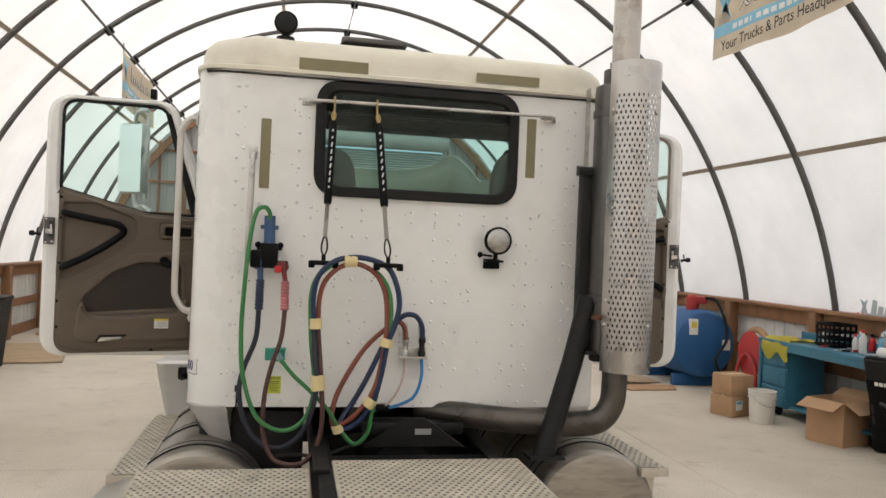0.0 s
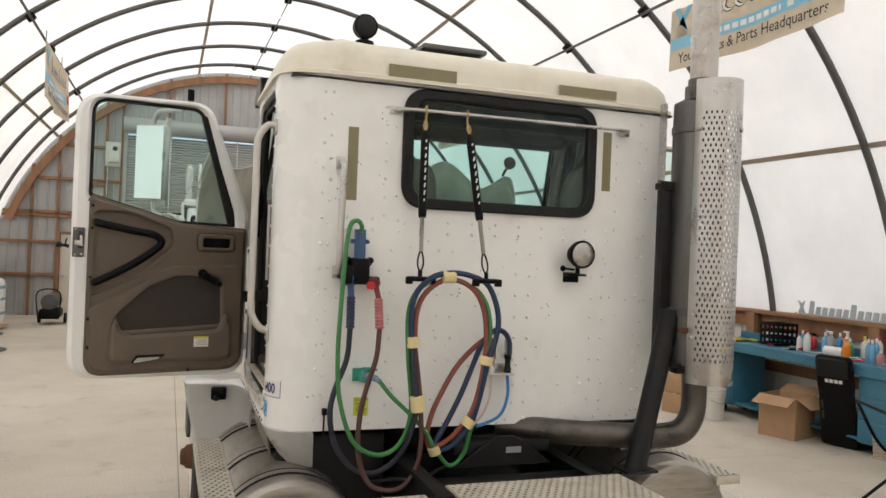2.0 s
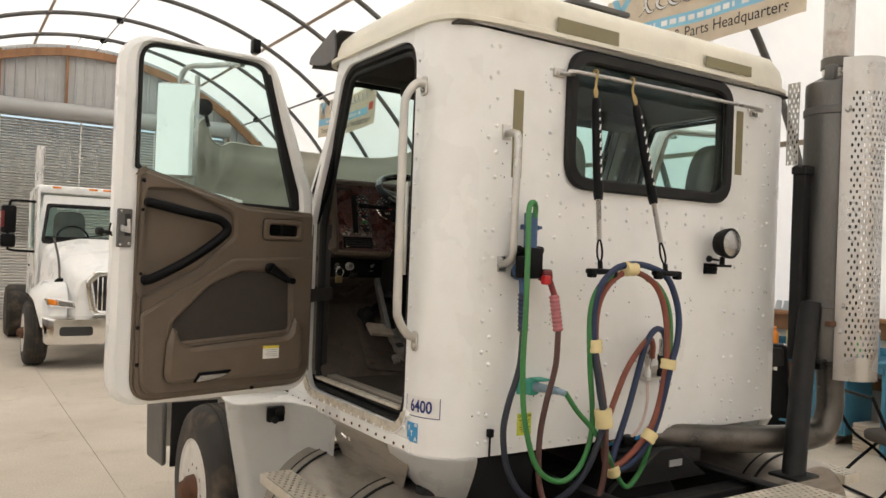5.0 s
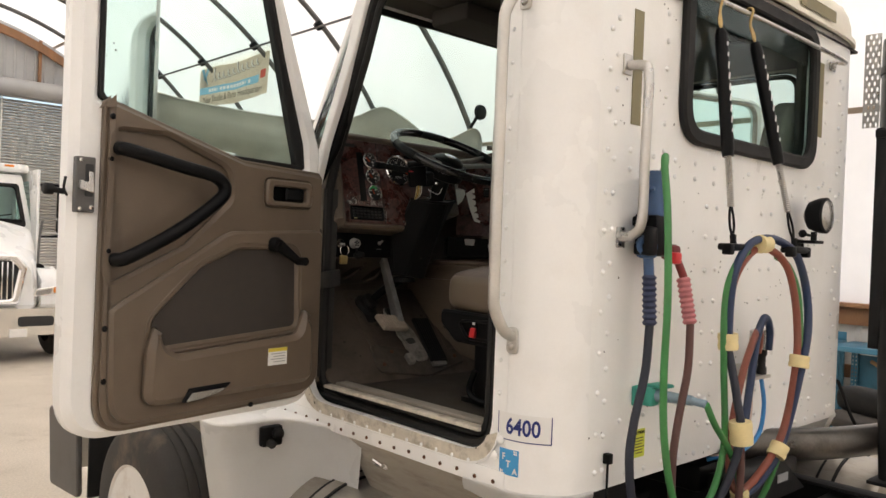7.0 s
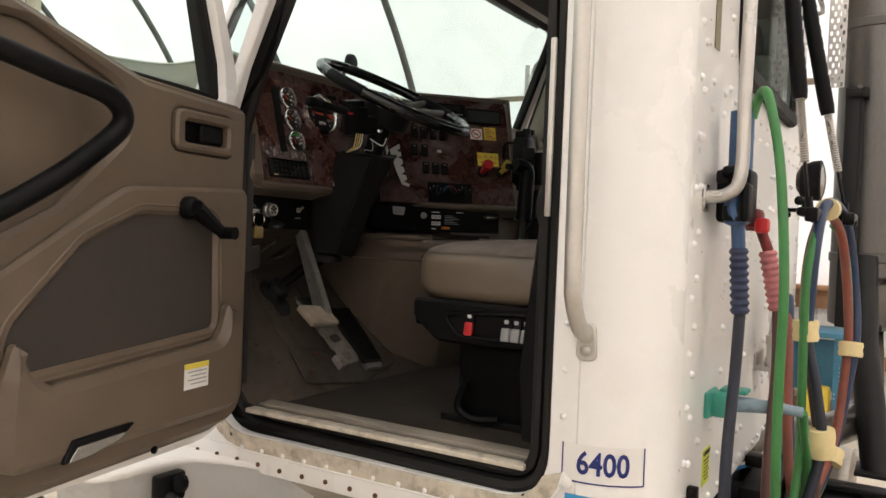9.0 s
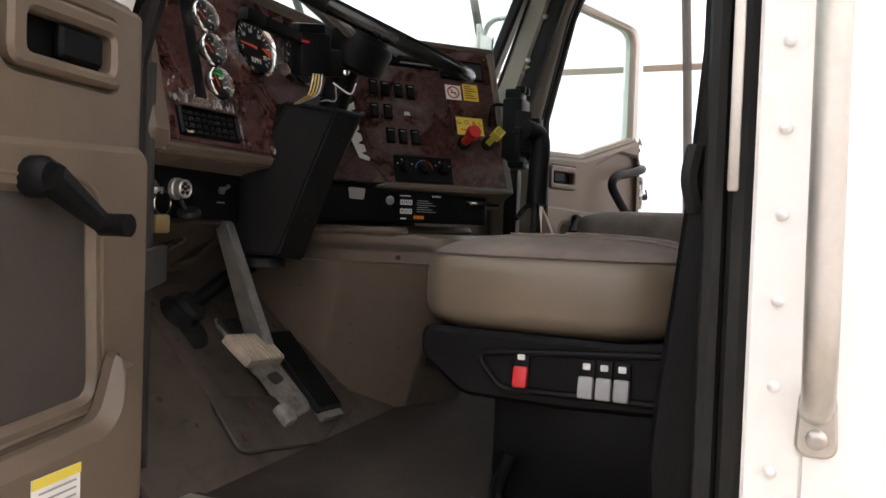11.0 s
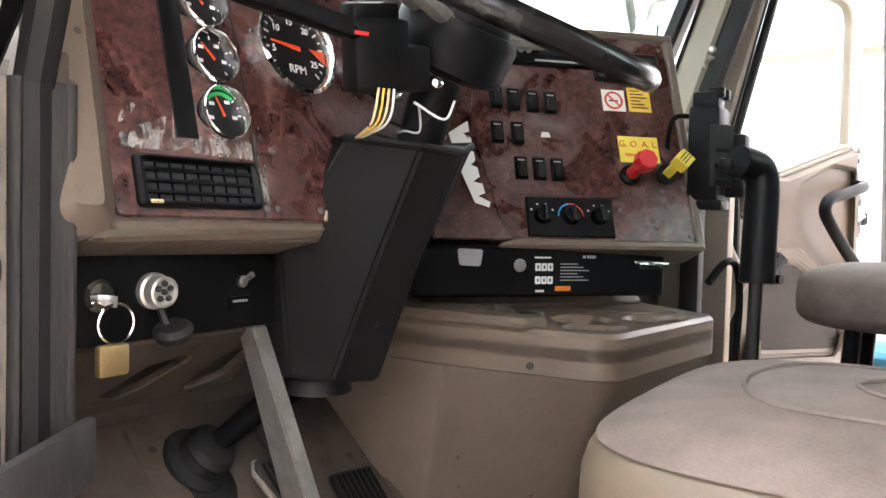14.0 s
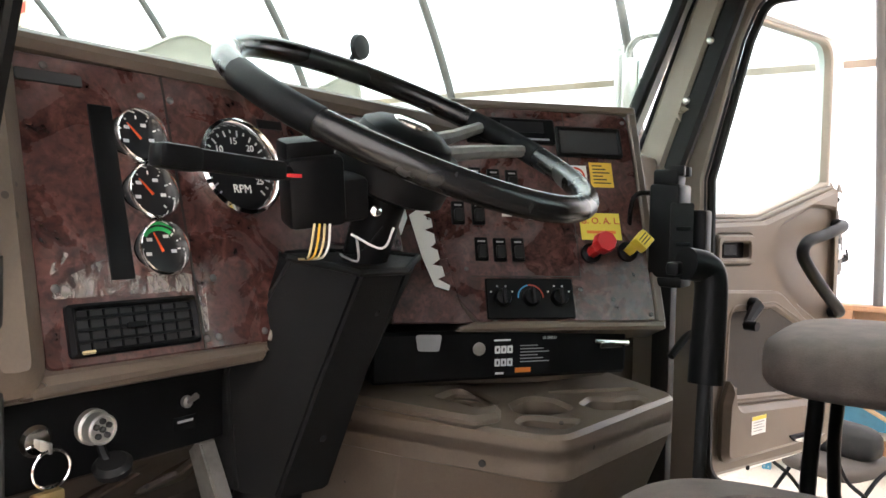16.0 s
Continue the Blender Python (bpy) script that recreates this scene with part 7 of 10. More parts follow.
# brake valves: red octagon and yellow square knobs
for u, v, mt, sides, r, d in ((0.264, 0.122, 'red', 8, 0.021, (-0.10, -0.05)), (0.341, 0.126, 'yellow_knob', 4, 0.021, (0, 0))):
    kb = part("brake_valve_knob", lathe([(0.012, 0.0), (0.012, 0.03), (0.010, 0.05), (0.019, 0.055), (r, 0.06), (r, 0.078), (r * 0.9, 0.082)], at(RPM, u, v, 0), out(RPM), sides), mt, body, ("red octagonal" if sides == 8 else "yellow square") + " push-pull brake knob")
    part("valve_collar", lathe([(0.02, 0), (0.02, 0.008), (0.014, 0.012)], at(RPM, u, v, 0), out(RPM), 20), 'black', kb)
    if sides == 4:
        for k in range(3):
            part("legend_bar", plate([rect(-0.011, -0.006 + k * 0.006, 0.011, -0.004 + k * 0.006)], 0.0005, 0, RPM @ Matrix.Translation((u, v, 0.0825)) @ pose(0, 0, 0, 0, 0, 45)), 'ink_black', kb)
for u, v in ((0.012, 0.09), (0.06, 0.0 - 0.01), (0.375, 0.0), (0.37, 0.41), (0.09, 0.415), (0.235, 0.05), (0.30, 0.03)):
    screw(at(RPM, u, v, 0.0), out(RPM), 0.0045, body, 'hoop')
# plain white patch with a toothed edge beside the column
part("middle_panel", on(RPM, [[(-0.13, -0.012), (0.02, -0.012), (0.0, 0.02), (-0.045, 0.2), (-0.02, 0.40), (-0.13, 0.40)]], 0.01, 0.002, -0.014), 'burl', body, "burl panel beside the column")
part("bare_strip", on(RPM, [[(-0.092, 0.195), (-0.054, 0.222), (-0.052, 0.20), (-0.066, 0.196), (-0.050, 0.188), (-0.048, 0.172), (-0.064, 0.166), (-0.046, 0.158), (-0.044, 0.140), (-0.054, 0.132), (-0.041, 0.126), (-0.038, 0.108), (-0.052, 0.098), (-0.034, 0.094), (-0.030, 0.076), (-0.044, 0.070), (-0.021, 0.058), (-0.024, 0.048), (-0.050, 0.056), (-0.072, 0.115)]], 0.002, 0, -0.001), 'paper', body, "jagged white patch with a toothed edge beside the column")
for k in range(5):
    v = 0.185 - k * 0.026
    part("slot_mark", on(RPM, [rounded([(-0.058 + k * 0.007, v), (-0.040 + k * 0.007, v + 0.004), (-0.040 + k * 0.007, v + 0.012), (-0.061 + k * 0.007, v + 0.009)], 0.003)], 0.002, 0, -0.001), 'burl', body)

# black unit below the switch panel
lu = part("shifter_panel", plate([rounded(rect(0.0, 0.0, 0.515, 0.092), 0.010)], 0.12, 0.006, LUM @ Matrix.Translation((0, 0, -0.06))), 'black', truck, "black panel with a shift pattern label under the dash")
part("lighter_socket", lathe([(0.012, 0), (0.012, 0.003), (0.009, 0.004), (0.002, 0.003)], at(LUM, 0.202, 0.058, 0), out(LUM), 20), 'steel', lu)
for v, n_ in ((0.054, 3), (0.030, 3)):
    for k in range(3):
        part("gear_bar", on(LUM, [rounded(rect(0.2335 + k * 0.0125, v - 0.006, 0.2445 + k * 0.0125, v + 0.008), 0.002)], 0.0006, 0, 0.0), 'mark_white', lu)
        part("gear_digit", on(LUM, [rect(0.2375 + k * 0.0125, v - 0.002, 0.2405 + k * 0.0125, v + 0.004)], 0.0006, 0, 0.0006), 'ink_black', lu)
for k in range(6):
    part("legend_line", on(LUM, [rect(0.285, 0.030 + k * 0.006, 0.345 - 0.012 * (k % 3), 0.0318 + k * 0.006)], 0.0005, 0, 0.0), 'grey_plastic', lu)
text("legend_words", "10 SPEED", 0.0075, LUM @ Matrix.Translation((0.345, 0.074, 0.0006)), 'mark_white', lu)
part("legend_line", on(LUM, [rect(0.232, 0.071, 0.265, 0.074)], 0.0005, 0, 0.0), 'mark_white', lu)
part("brand_bar", on(LUM, [rect(0.235, 0.009, 0.252, 0.013)], 0.0005, 0, 0.0), 'mark_white', lu)
part("orange_tag", on(LUM, [rect(0.275, 0.011, 0.307, 0.020)], 0.0006, 0, 0.0), 'orange_plastic', lu)
part("pull_lever", join(rod(at(LUM, 0.44, 0.065, 0.004), at(LUM, 0.505, 0.062, 0.02), 0.005, 8), moved(box(0, 0, 0, 0.05, 0.012, 0.008, 0.002), LUM @ Matrix.Translation((0.47, 0.058, 0.012)))), 'chrome', lu)
part("scraped_patch", on(LUM, [rounded([(0.085, 0.058), (0.125, 0.056), (0.13, 0.086), (0.08, 0.088)], 0.006)], 0.0006, 0, 0.0), 'grey_plastic', lu)

# black panel under the gauge panel: key switch, round plug, toggle
kp = part("lower_panel", box(-0.75, 1.262, 1.822, 0.36, 0.02, 0.11, 0.004), 'black', truck, "black lower dash panel with key switch and socket")
part("key_switch", lathe([(0.018, 0), (0.018, 0.006), (0.014, 0.01), (0.006, 0.011)], (-0.874, 1.252, 1.823), (0, -1, 0), 22), 'chrome', kp)
pg = part("round_socket", lathe([(0.021, 0), (0.021, 0.008), (0.018, 0.010), (0.018, 0.024), (0.016, 0.026), (0.0155, 0.022)], (-0.806, 1.252, 1.824), (0, -1, 0), 26), 'alu', kp, "grey round multi-pin socket")
for dx, dz in ((0, 0), (0.010, 0.005), (-0.010, 0.005), (0.007, -0.009), (-0.007, -0.009), (0, 0.012)):
    part("pin", lathe([(0.0036, 0), (0.0036, 0.003), (0.002, 0.004)], (-0.806 + dx * 0.8, 1.230, 1.824 + dz * 0.8), (0, -1, 0), 8), 'hole_dark', pg)
part("socket_cap", join(tube(spline([(-0.80, 1.245, 1.806), (-0.797, 1.24, 1.79), (-0.794, 1.235, 1.782)], 4), 0.005, 6), lathe([(0.021, 0), (0.023, 0.009), (0.017, 0.015)], (-0.790, 1.232, 1.772), (-0.35, -0.25, 0.9), 18)), 'rubber', kp)
part("toggle_switch", join(lathe([(0.008, 0), (0.008, 0.006)], (-0.674, 1.252, 1.828), (0, -1, 0), 10), rod((-0.674, 1.246, 1.828), (-0.672, 1.232, 1.838), 0.003, 6, 0.0045)), 'steel', kp)
pt_ = part("switch_plate", box(-0.676, 1.251, 1.80, 0.034, 0.002, 0.018), 'black', kp)
part("legend_bar", box(-0.676, 1.2495, 1.803, 0.024, 0.001, 0.003), 'grey_plastic', pt_)
# tan shelf bracket and hanger arm
KBM = axes((0, 1.275, 1.765), (1, 0, 0), (0, -0.81, 0.58))
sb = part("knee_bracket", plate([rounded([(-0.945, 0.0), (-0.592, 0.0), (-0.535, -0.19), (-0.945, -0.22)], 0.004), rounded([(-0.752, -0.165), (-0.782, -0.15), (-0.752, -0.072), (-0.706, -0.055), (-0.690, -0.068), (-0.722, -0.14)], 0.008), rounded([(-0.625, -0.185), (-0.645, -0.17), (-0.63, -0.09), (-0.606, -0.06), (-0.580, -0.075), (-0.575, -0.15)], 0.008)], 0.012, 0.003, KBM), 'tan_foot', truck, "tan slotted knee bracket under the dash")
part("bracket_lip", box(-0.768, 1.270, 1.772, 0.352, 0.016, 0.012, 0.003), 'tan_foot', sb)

lock = thing("padlock_key", "brass padlock-shaped tag on a steel key ring", "key")
part("key_ring", tube([(-0.868 + 0.021 * math.cos(a), 1.226, 1.795 + 0.021 * math.sin(a)) for a in [2 * math.pi * k / 24 for k in range(24)]], 0.0018, 6, True), 'chrome', lock)
part("brass_body", box(-0.875, 1.222, 1.757, 0.036, 0.012, 0.034, 0.004), 'brass', lock)
part("key", box(-0.87, 1.234, 1.818, 0.004, 0.022, 0.012, 0.001), 'steel', lock)

# steering column and wheel
def loft(*rings):
    bm = bmesh.new()
    vs = [[bm.verts.new(p) for p in ring] for ring in rings]
    n = len(vs[0])
    for a, b in zip(vs, vs[1:]):
        for k in range(n):
            bm.faces.new((a[k], a[(k + 1) % n], b[(k + 1) % n], b[k]))
    bm.faces.new(vs[0][::-1])
    bm.faces.new(vs[-1])
    return bm
ring = [(-0.588, 1.151, 2.018), (-0.573, 1.042, 2.004), (-0.497, 1.029, 2.003), (-0.431, 1.055, 2.018), (-0.42, 1.17, 2.02), (-0.56, 1.20, 2.02)]
cc = loft([(-0.614, 1.221, 1.698), (-0.603, 1.157, 1.697), (-0.504, 1.158, 1.683), (-0.470, 1.19, 1.685), (-0.45, 1.31, 1.69), (-0.60, 1.31, 1.69)],
          [(-0.619, 1.239, 1.862), (-0.588, 1.098, 1.860), (-0.500, 1.091, 1.860), (-0.455, 1.13, 1.86), (-0.44, 1.28, 1.86), (-0.60, 1.28, 1.86)], ring)
bmesh.ops.bevel(cc, geom=cc.edges[:], offset=0.005, segments=2, affect='EDGES')
col = part("steering_column", cc, 'column_black', truck, "charcoal plastic steering column cover", angle=14)
part("cover_rim", tube([Vector(p) + Vector((0, 0.003, -0.001)) for p in ring], 0.0055, 8, True), 'column_black', col)
for p in ((-0.523, 1.058, 1.947), (-0.549, 1.126, 1.773)):
    screw(p, (0, -0.93, -0.35), 0.005, col, 'rubber')
part("column_seat", join(lathe([(0.05, 0), (0.045, 0.02), (0.03, 0.026)], (-0.545, 1.235, 1.668), (0, 0, 1), 18)), 'rubber', col)
WC, WN = Vector((-0.502, 1.020, 2.197)), Vector((-0.005, -0.448, 0.894)).normalized()
wu, wv, ww = frame_axes(WN)
if wu.x < 0:
    wu, wv = -wu, -wv
part("column_tube", tube([Vector((-0.510, 1.10, 1.99)), WC - WN * 0.11], 0.032, 16, radii=[0.030, 0.034]), 'black', col)
bt_ = part("boot", lathe([(0.052, 0), (0.056, 0.004), (0.054, 0.012), (0.040, 0.020), (0.036, 0.034), (0.040, 0.040), (0.034, 0.052), (0.018, 0.058)], (-0.625, 1.398, 1.548), (0.16, -0.70, 0.66), 22), 'rubber', col, "black rubber boot on the toe board")
part("boot_foot", lathe([(0.058, 0), (0.058, 0.008), (0.05, 0.012)], (-0.637, 1.372, 1.520), (0, -0.70, 0.71), 20), 'rubber', bt_)
part("column_shaft", tube([(-0.612, 1.368, 1.580), (-0.575, 1.315, 1.635), (-0.548, 1.26, 1.675)], 0.018, 12, radii=[0.017, 0.019, 0.022]), 'black', bt_)
part("horn_housing", lathe([(0.055, -0.10), (0.078, -0.09), (0.082, -0.04), (0.076, -0.028)], WC, WN, 28), 'black', col)
sw_ = part("steering_wheel", tube([WC + (wu * math.cos(a) + wv * math.sin(a)) * 0.246 for a in [2 * math.pi * k / 72 for k in range(72)]], 0.0165, 14, True), 'rubber', truck, "large black two-spoke steering wheel, rim worn")
sw_.data.materials.clear()
sw_.data.materials.append(mat("glossy_worn_wheel_rim", (0.009, 0.009, 0.009), 0.26, var=0.3, scale=12, dirt=(0.035, 0.033, 0.031), dirt_amt=0.22, dirt_scale=8))
part("horn_pad", lathe([(0.062, -0.05), (0.066, -0.03), (0.062, -0.016), (0.046, -0.006), (0.02, -0.002), (0.002, -0.001)], WC, WN, 32), 'black', sw_)
part("emblem", lathe([(0.026, 0), (0.026, 0.003), (0.02, 0.005), (0.002, 0.0055)], WC - WN * 0.003, WN, 20), 'chrome', sw_)
for s in (1, -1):
    a = WC + wu * s * 0.05 - WN * 0.035
    for w in (0.045, -0.045):
        b = WC + wu * s * 0.236 + wv * w
        part("spoke", tube([a + wv * w * 0.4, (a + b) / 2 + wv * w * 0.1, b], 0.009, 8, radii=[0.012, 0.010, 0.009]), 'arm_steel', sw_)
    part("spoke_cover", tube([WC + (wu * s * math.cos(q) + wv * math.sin(q)) * 0.246 for q in (-0.28, -0.14, 0.0, 0.14, 0.28)], 0.0178, 12), 'black', sw_)
st = part("signal_switch", moved(box(0, 0, 0, 0.070, 0.05, 0.085, 0.008), pose(-0.640, 1.066, 2.104, 12, -8, -30)), 'black', col, "black turn-signal switch block")
part("switch_clamp", moved(box(0, 0, 0, 0.05, 0.06, 0.055, 0.008), pose(-0.592, 1.060, 2.098, 12, -8, -30)), 'black', st)
part("switch_cap", moved(box(0, 0, 0, 0.06, 0.045, 0.03, 0.006), pose(-0.648, 1.070, 2.150, 12, -8, -30)), 'black', st)
part("signal_lever", join(moved(box(0, 0, 0, 0.135, 0.024, 0.022, 0.005), pose(-0.765, 1.063, 2.126, 0, 3, -4)), moved(box(0, 0, 0, 0.05, 0.026, 0.025, 0.006), pose(-0.832, 1.066, 2.129, 0, 3, -4)), rod((-0.70, 1.062, 2.123), (-0.65, 1.066, 2.12), 0.009, 8)), 'black', st)
part("red_tab", moved(box(0, 0, 0, 0.018, 0.004, 0.004), pose(-0.690, 1.047, 2.118, 0, 0, -30)), 'red', st)
part("clamp_screw", lathe([(0.007, 0), (0.007, 0.004), (0.003, 0.006)], (-0.570, 1.025, 2.080), (-0.6, -0.78, 0.1), 12), 'chrome', st)
for k, (mt, dx) in enumerate((('masking', 0), ('label_orange', 0.005), ('masking', 0.010), ('paper', 0.015))):
    part("wire", tube(spline([(-0.652 + dx, 1.050 - dx * 0.7, 2.064), (-0.650 + dx * 1.2, 1.056 - dx * 0.7, 2.040), (-0.645 + dx, 1.066 - dx * 0.6, 2.024), (-0.610 + dx * 0.5, 1.110 - dx * 0.4, 2.018), (-0.565, 1.165, 2.014)], 5), 0.0016, 6), mt, st)
for k, (mt, pts_) in enumerate((('grey_plastic', [(-0.60, 1.03, 2.05), (-0.590, 1.035, 2.02), (-0.585, 1.06, 2.022), (-0.56, 1.09, 2.024)]), ('black', [(-0.645, 1.07, 2.022), (-0.60, 1.075, 2.032), (-0.56, 1.06, 2.026), (-0.535, 1.04, 2.06)]), ('paper', [(-0.61, 1.03, 2.052), (-0.575, 1.01, 2.035), (-0.552, 1.01, 2.06)]))):
    part("wire", tube(spline(pts_, 6), 0.0016, 6), mt, st)

# pedals
arm_ = loft([(-0.616, 1.168, 1.505), (-0.588, 1.168, 1.505), (-0.588, 1.228, 1.505), (-0.608, 1.230, 1.505)], [(-0.646, 1.258, 1.765), (-0.618, 1.260, 1.765), (-0.618, 1.300, 1.765), (-0.640, 1.298, 1.765)])
bmesh.ops.bevel(arm_, geom=arm_.edges[:], offset=0.003, segments=2, affect='EDGES')
br = part("brake_pedal", arm_, 'arm_steel', truck, "scraped bare steel pedal arm with a rubber pad", angle=20)
part("pedal_pad", moved(box(0, 0, 0, 0.140, 0.022, 0.080, 0.006), pose(-0.655, 1.172, 1.502, -52, 6, 6)), 'pad_worn', br, "dusty worn rubber pedal pad")
for k in range(9):
    part("pad_rib", moved(box(-0.062 + k * 0.0155, -0.0118, 0, 0.007, 0.004, 0.072, 0.0012, 1), pose(-0.655, 1.172, 1.502, -52, 6, 6)), 'pad_worn', br)
TBM = axes((-0.30, 1.285, 1.445), (1, 0, 0), (0, 0.714, 0.70))
rag = [(-0.262, 0.10), (-0.25, 0.122), (-0.195, 0.115), (-0.155, -0.02), (-0.150, -0.145), (-0.165, -0.168), (-0.215, -0.172), (-0.236, -0.150), (-0.240, -0.115), (-0.249, -0.10), (-0.246, -0.06), (-0.255, -0.03), (-0.250, 0.02)]
cl = part("treadle_lever", plate([rounded(rag, 0.006)], 0.010, 0.003, TBM @ Matrix.Translation((0, 0, 0.016))), 'treadle', truck, "worn scraped steel floor treadle")
part("wear_patch", plate([rounded([(-0.232, -0.055), (-0.185, -0.050), (-0.180, -0.078), (-0.222, -0.085)], 0.01)], 0.002, 0.0005, TBM @ Matrix.Translation((0, 0, 0.0215))), 'pedal', cl)
part("tread_pad", plate([rounded([(-0.258, 0.104), (-0.248, 0.118), (-0.20, 0.112), (-0.185, 0.045), (-0.245, 0.045)], 0.008)], 0.006, 0.001, TBM @ Matrix.Translation((0, 0, 0.023))), 'pedal', cl)
for k in range(5):
    part("pad_groove", moved(box(-0.243 + k * 0.011, 0.08, 0.0265, 0.004, 0.055, 0.003), TBM), 'rubber', cl)
part("lever_foot", moved(box(-0.262, -0.160, 0.022, 0.035, 0.050, 0.030, 0.008), TBM), 'treadle', cl)
GM = axes((-0.405, 1.215, 1.415), (0.985, -0.17, -0.02), (0.10, 0.74, 0.66))
gs = part("accelerator", moved(box(0, 0, 0, 0.082, 0.245, 0.016, 0.006), GM), 'rubber', truck, "black ribbed accelerator pedal")
for k in range(7):
    part("rib", moved(box(-0.033 + k * 0.011, 0, 0.009, 0.0045, 0.23, 0.004), GM), 'black', gs)
part("pedal_hinge", moved(box(0, -0.125, -0.008, 0.07, 0.03, 0.02, 0.004), GM), 'arm_steel', gs)
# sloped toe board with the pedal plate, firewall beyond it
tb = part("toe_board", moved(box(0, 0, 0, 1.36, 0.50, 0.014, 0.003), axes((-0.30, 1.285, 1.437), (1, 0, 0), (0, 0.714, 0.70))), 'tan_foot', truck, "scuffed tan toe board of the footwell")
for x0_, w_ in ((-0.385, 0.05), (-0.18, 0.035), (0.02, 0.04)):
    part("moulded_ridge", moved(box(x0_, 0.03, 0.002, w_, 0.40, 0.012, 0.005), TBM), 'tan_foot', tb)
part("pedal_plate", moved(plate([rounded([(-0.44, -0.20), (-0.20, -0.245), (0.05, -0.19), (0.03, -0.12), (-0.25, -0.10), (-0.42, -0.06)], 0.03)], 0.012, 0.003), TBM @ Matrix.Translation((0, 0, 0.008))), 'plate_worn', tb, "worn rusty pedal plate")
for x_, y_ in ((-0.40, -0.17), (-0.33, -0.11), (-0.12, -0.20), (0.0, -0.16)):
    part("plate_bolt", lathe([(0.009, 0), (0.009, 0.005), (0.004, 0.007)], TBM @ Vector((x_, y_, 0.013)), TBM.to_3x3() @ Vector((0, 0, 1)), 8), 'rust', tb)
# box added to block the bright gap under the passenger-side dash
part("lower_dash", box(0.60, 1.36, 1.70, 0.72, 0.26, 0.44, 0.02), 'tan_shaded', truck)
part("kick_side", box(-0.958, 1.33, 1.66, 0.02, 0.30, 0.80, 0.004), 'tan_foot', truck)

# engine cover with cup holders
top_ring = rounded([(-0.315, 1.50), (-0.300, 1.18), (-0.266, 0.908), (0.135, 0.858), (0.270, 1.06), (0.20, 1.50)], [0.01, 0.03, 0.05, 0.05, 0.05, 0.01], 5)
foot_ring = rounded([(-0.315, 1.50), (-0.275, 1.26), (-0.075, 1.10), (0.09, 0.995), (0.250, 1.12), (0.20, 1.50)], [0.01, 0.05, 0.06, 0.07, 0.05, 0.01], 5)
bs = loft([(x, y, 1.27) for x, y in foot_ring], [(x, y, 1.675) for x, y in top_ring])
ec = part("engine_cover", bs, 'tan', truck, "tan moulded engine cover with cup holders", angle=50)
lid = rounded([(-0.318, 1.50), (-0.303, 1.18), (-0.268, 0.905), (0.138, 0.855), (0.275, 1.06), (0.20, 1.50)], [0.01, 0.03, 0.06, 0.05, 0.05, 0.01], 5)
def circ(cx, cy, rx, ry, n=20, rot=0.0):
    c_, s_ = math.cos(rot), math.sin(rot)
    return [(cx + rx * math.cos(2 * math.pi * k / n) * c_ - ry * math.sin(2 * math.pi * k / n) * s_, cy + rx * math.cos(2 * math.pi * k / n) * s_ + ry * math.sin(2 * math.pi * k / n) * c_) for k in range(n)]
cups = [rounded([(-0.175, 1.03), (-0.125, 1.068), (-0.057, 1.072), (-0.042, 1.03), (-0.082, 0.970), (-0.142, 0.982)], 0.03, 6), rounded([(-0.236, 1.000), (-0.178, 1.012), (-0.163, 0.955), (-0.142, 0.928), (-0.215, 0.925)], 0.024, 6),
        rounded([(-0.045, 0.970), (0.018, 0.978), (0.028, 0.938), (0.084, 0.915), (0.060, 0.886), (-0.025, 0.890), (-0.062, 0.930)], 0.02, 6), rounded([(0.0, 1.058), (0.135, 0.948), (0.128, 0.930), (0.02, 1.03)], 0.008), rounded([(-0.235, 1.07), (-0.19, 1.06), (-0.145, 1.13), (-0.152, 1.168), (-0.215, 1.165)], 0.014)]
lidob = part("cover_lid", join(plate([lid] + cups, 0.046, 0, Matrix.Translation((0, 0, 1.700))), plate([lid] + cups, 0.05, 0.007, Matrix.Translation((0, 0, 1.7215)))), 'tan', ec, angle=35)
part("cup_floor", plate([inset(lid if area2(lid) > 0 else lid[::-1], 0.03)], 0.006, 0, Matrix.Translation((0, 0, 1.69))), 'dash_trim', lidob)
part("back_ridge", plate([rounded([(-0.14, 1.36), (-0.10, 1.27), (0.07, 1.11), (0.235, 1.03), (0.25, 1.07), (0.19, 1.40)], 0.03)], 0.03, 0.012, Matrix.Translation((0, 0, 1.752))), 'tan', lidob)
part("tray_rim", plate([rounded([(-0.296, 1.04), (-0.248, 1.022), (-0.203, 1.045), (-0.10, 1.172), (-0.16, 1.22), (-0.225, 1.34), (-0.305, 1.34)], 0.018), cups[4]], 0.022, 0.008, Matrix.Translation((0, 0, 1.752))), 'tan', lidob)
for p in ((-0.286, 1.03, 1.69), (-0.262, 1.20, 1.47), (0.205, 0.955, 1.70)):
    part("plug_hole", lathe([(0.006, 0), (0.006, 0.003)], p, (-1, -0.2, 0), 10), 'hole_dark', ec)

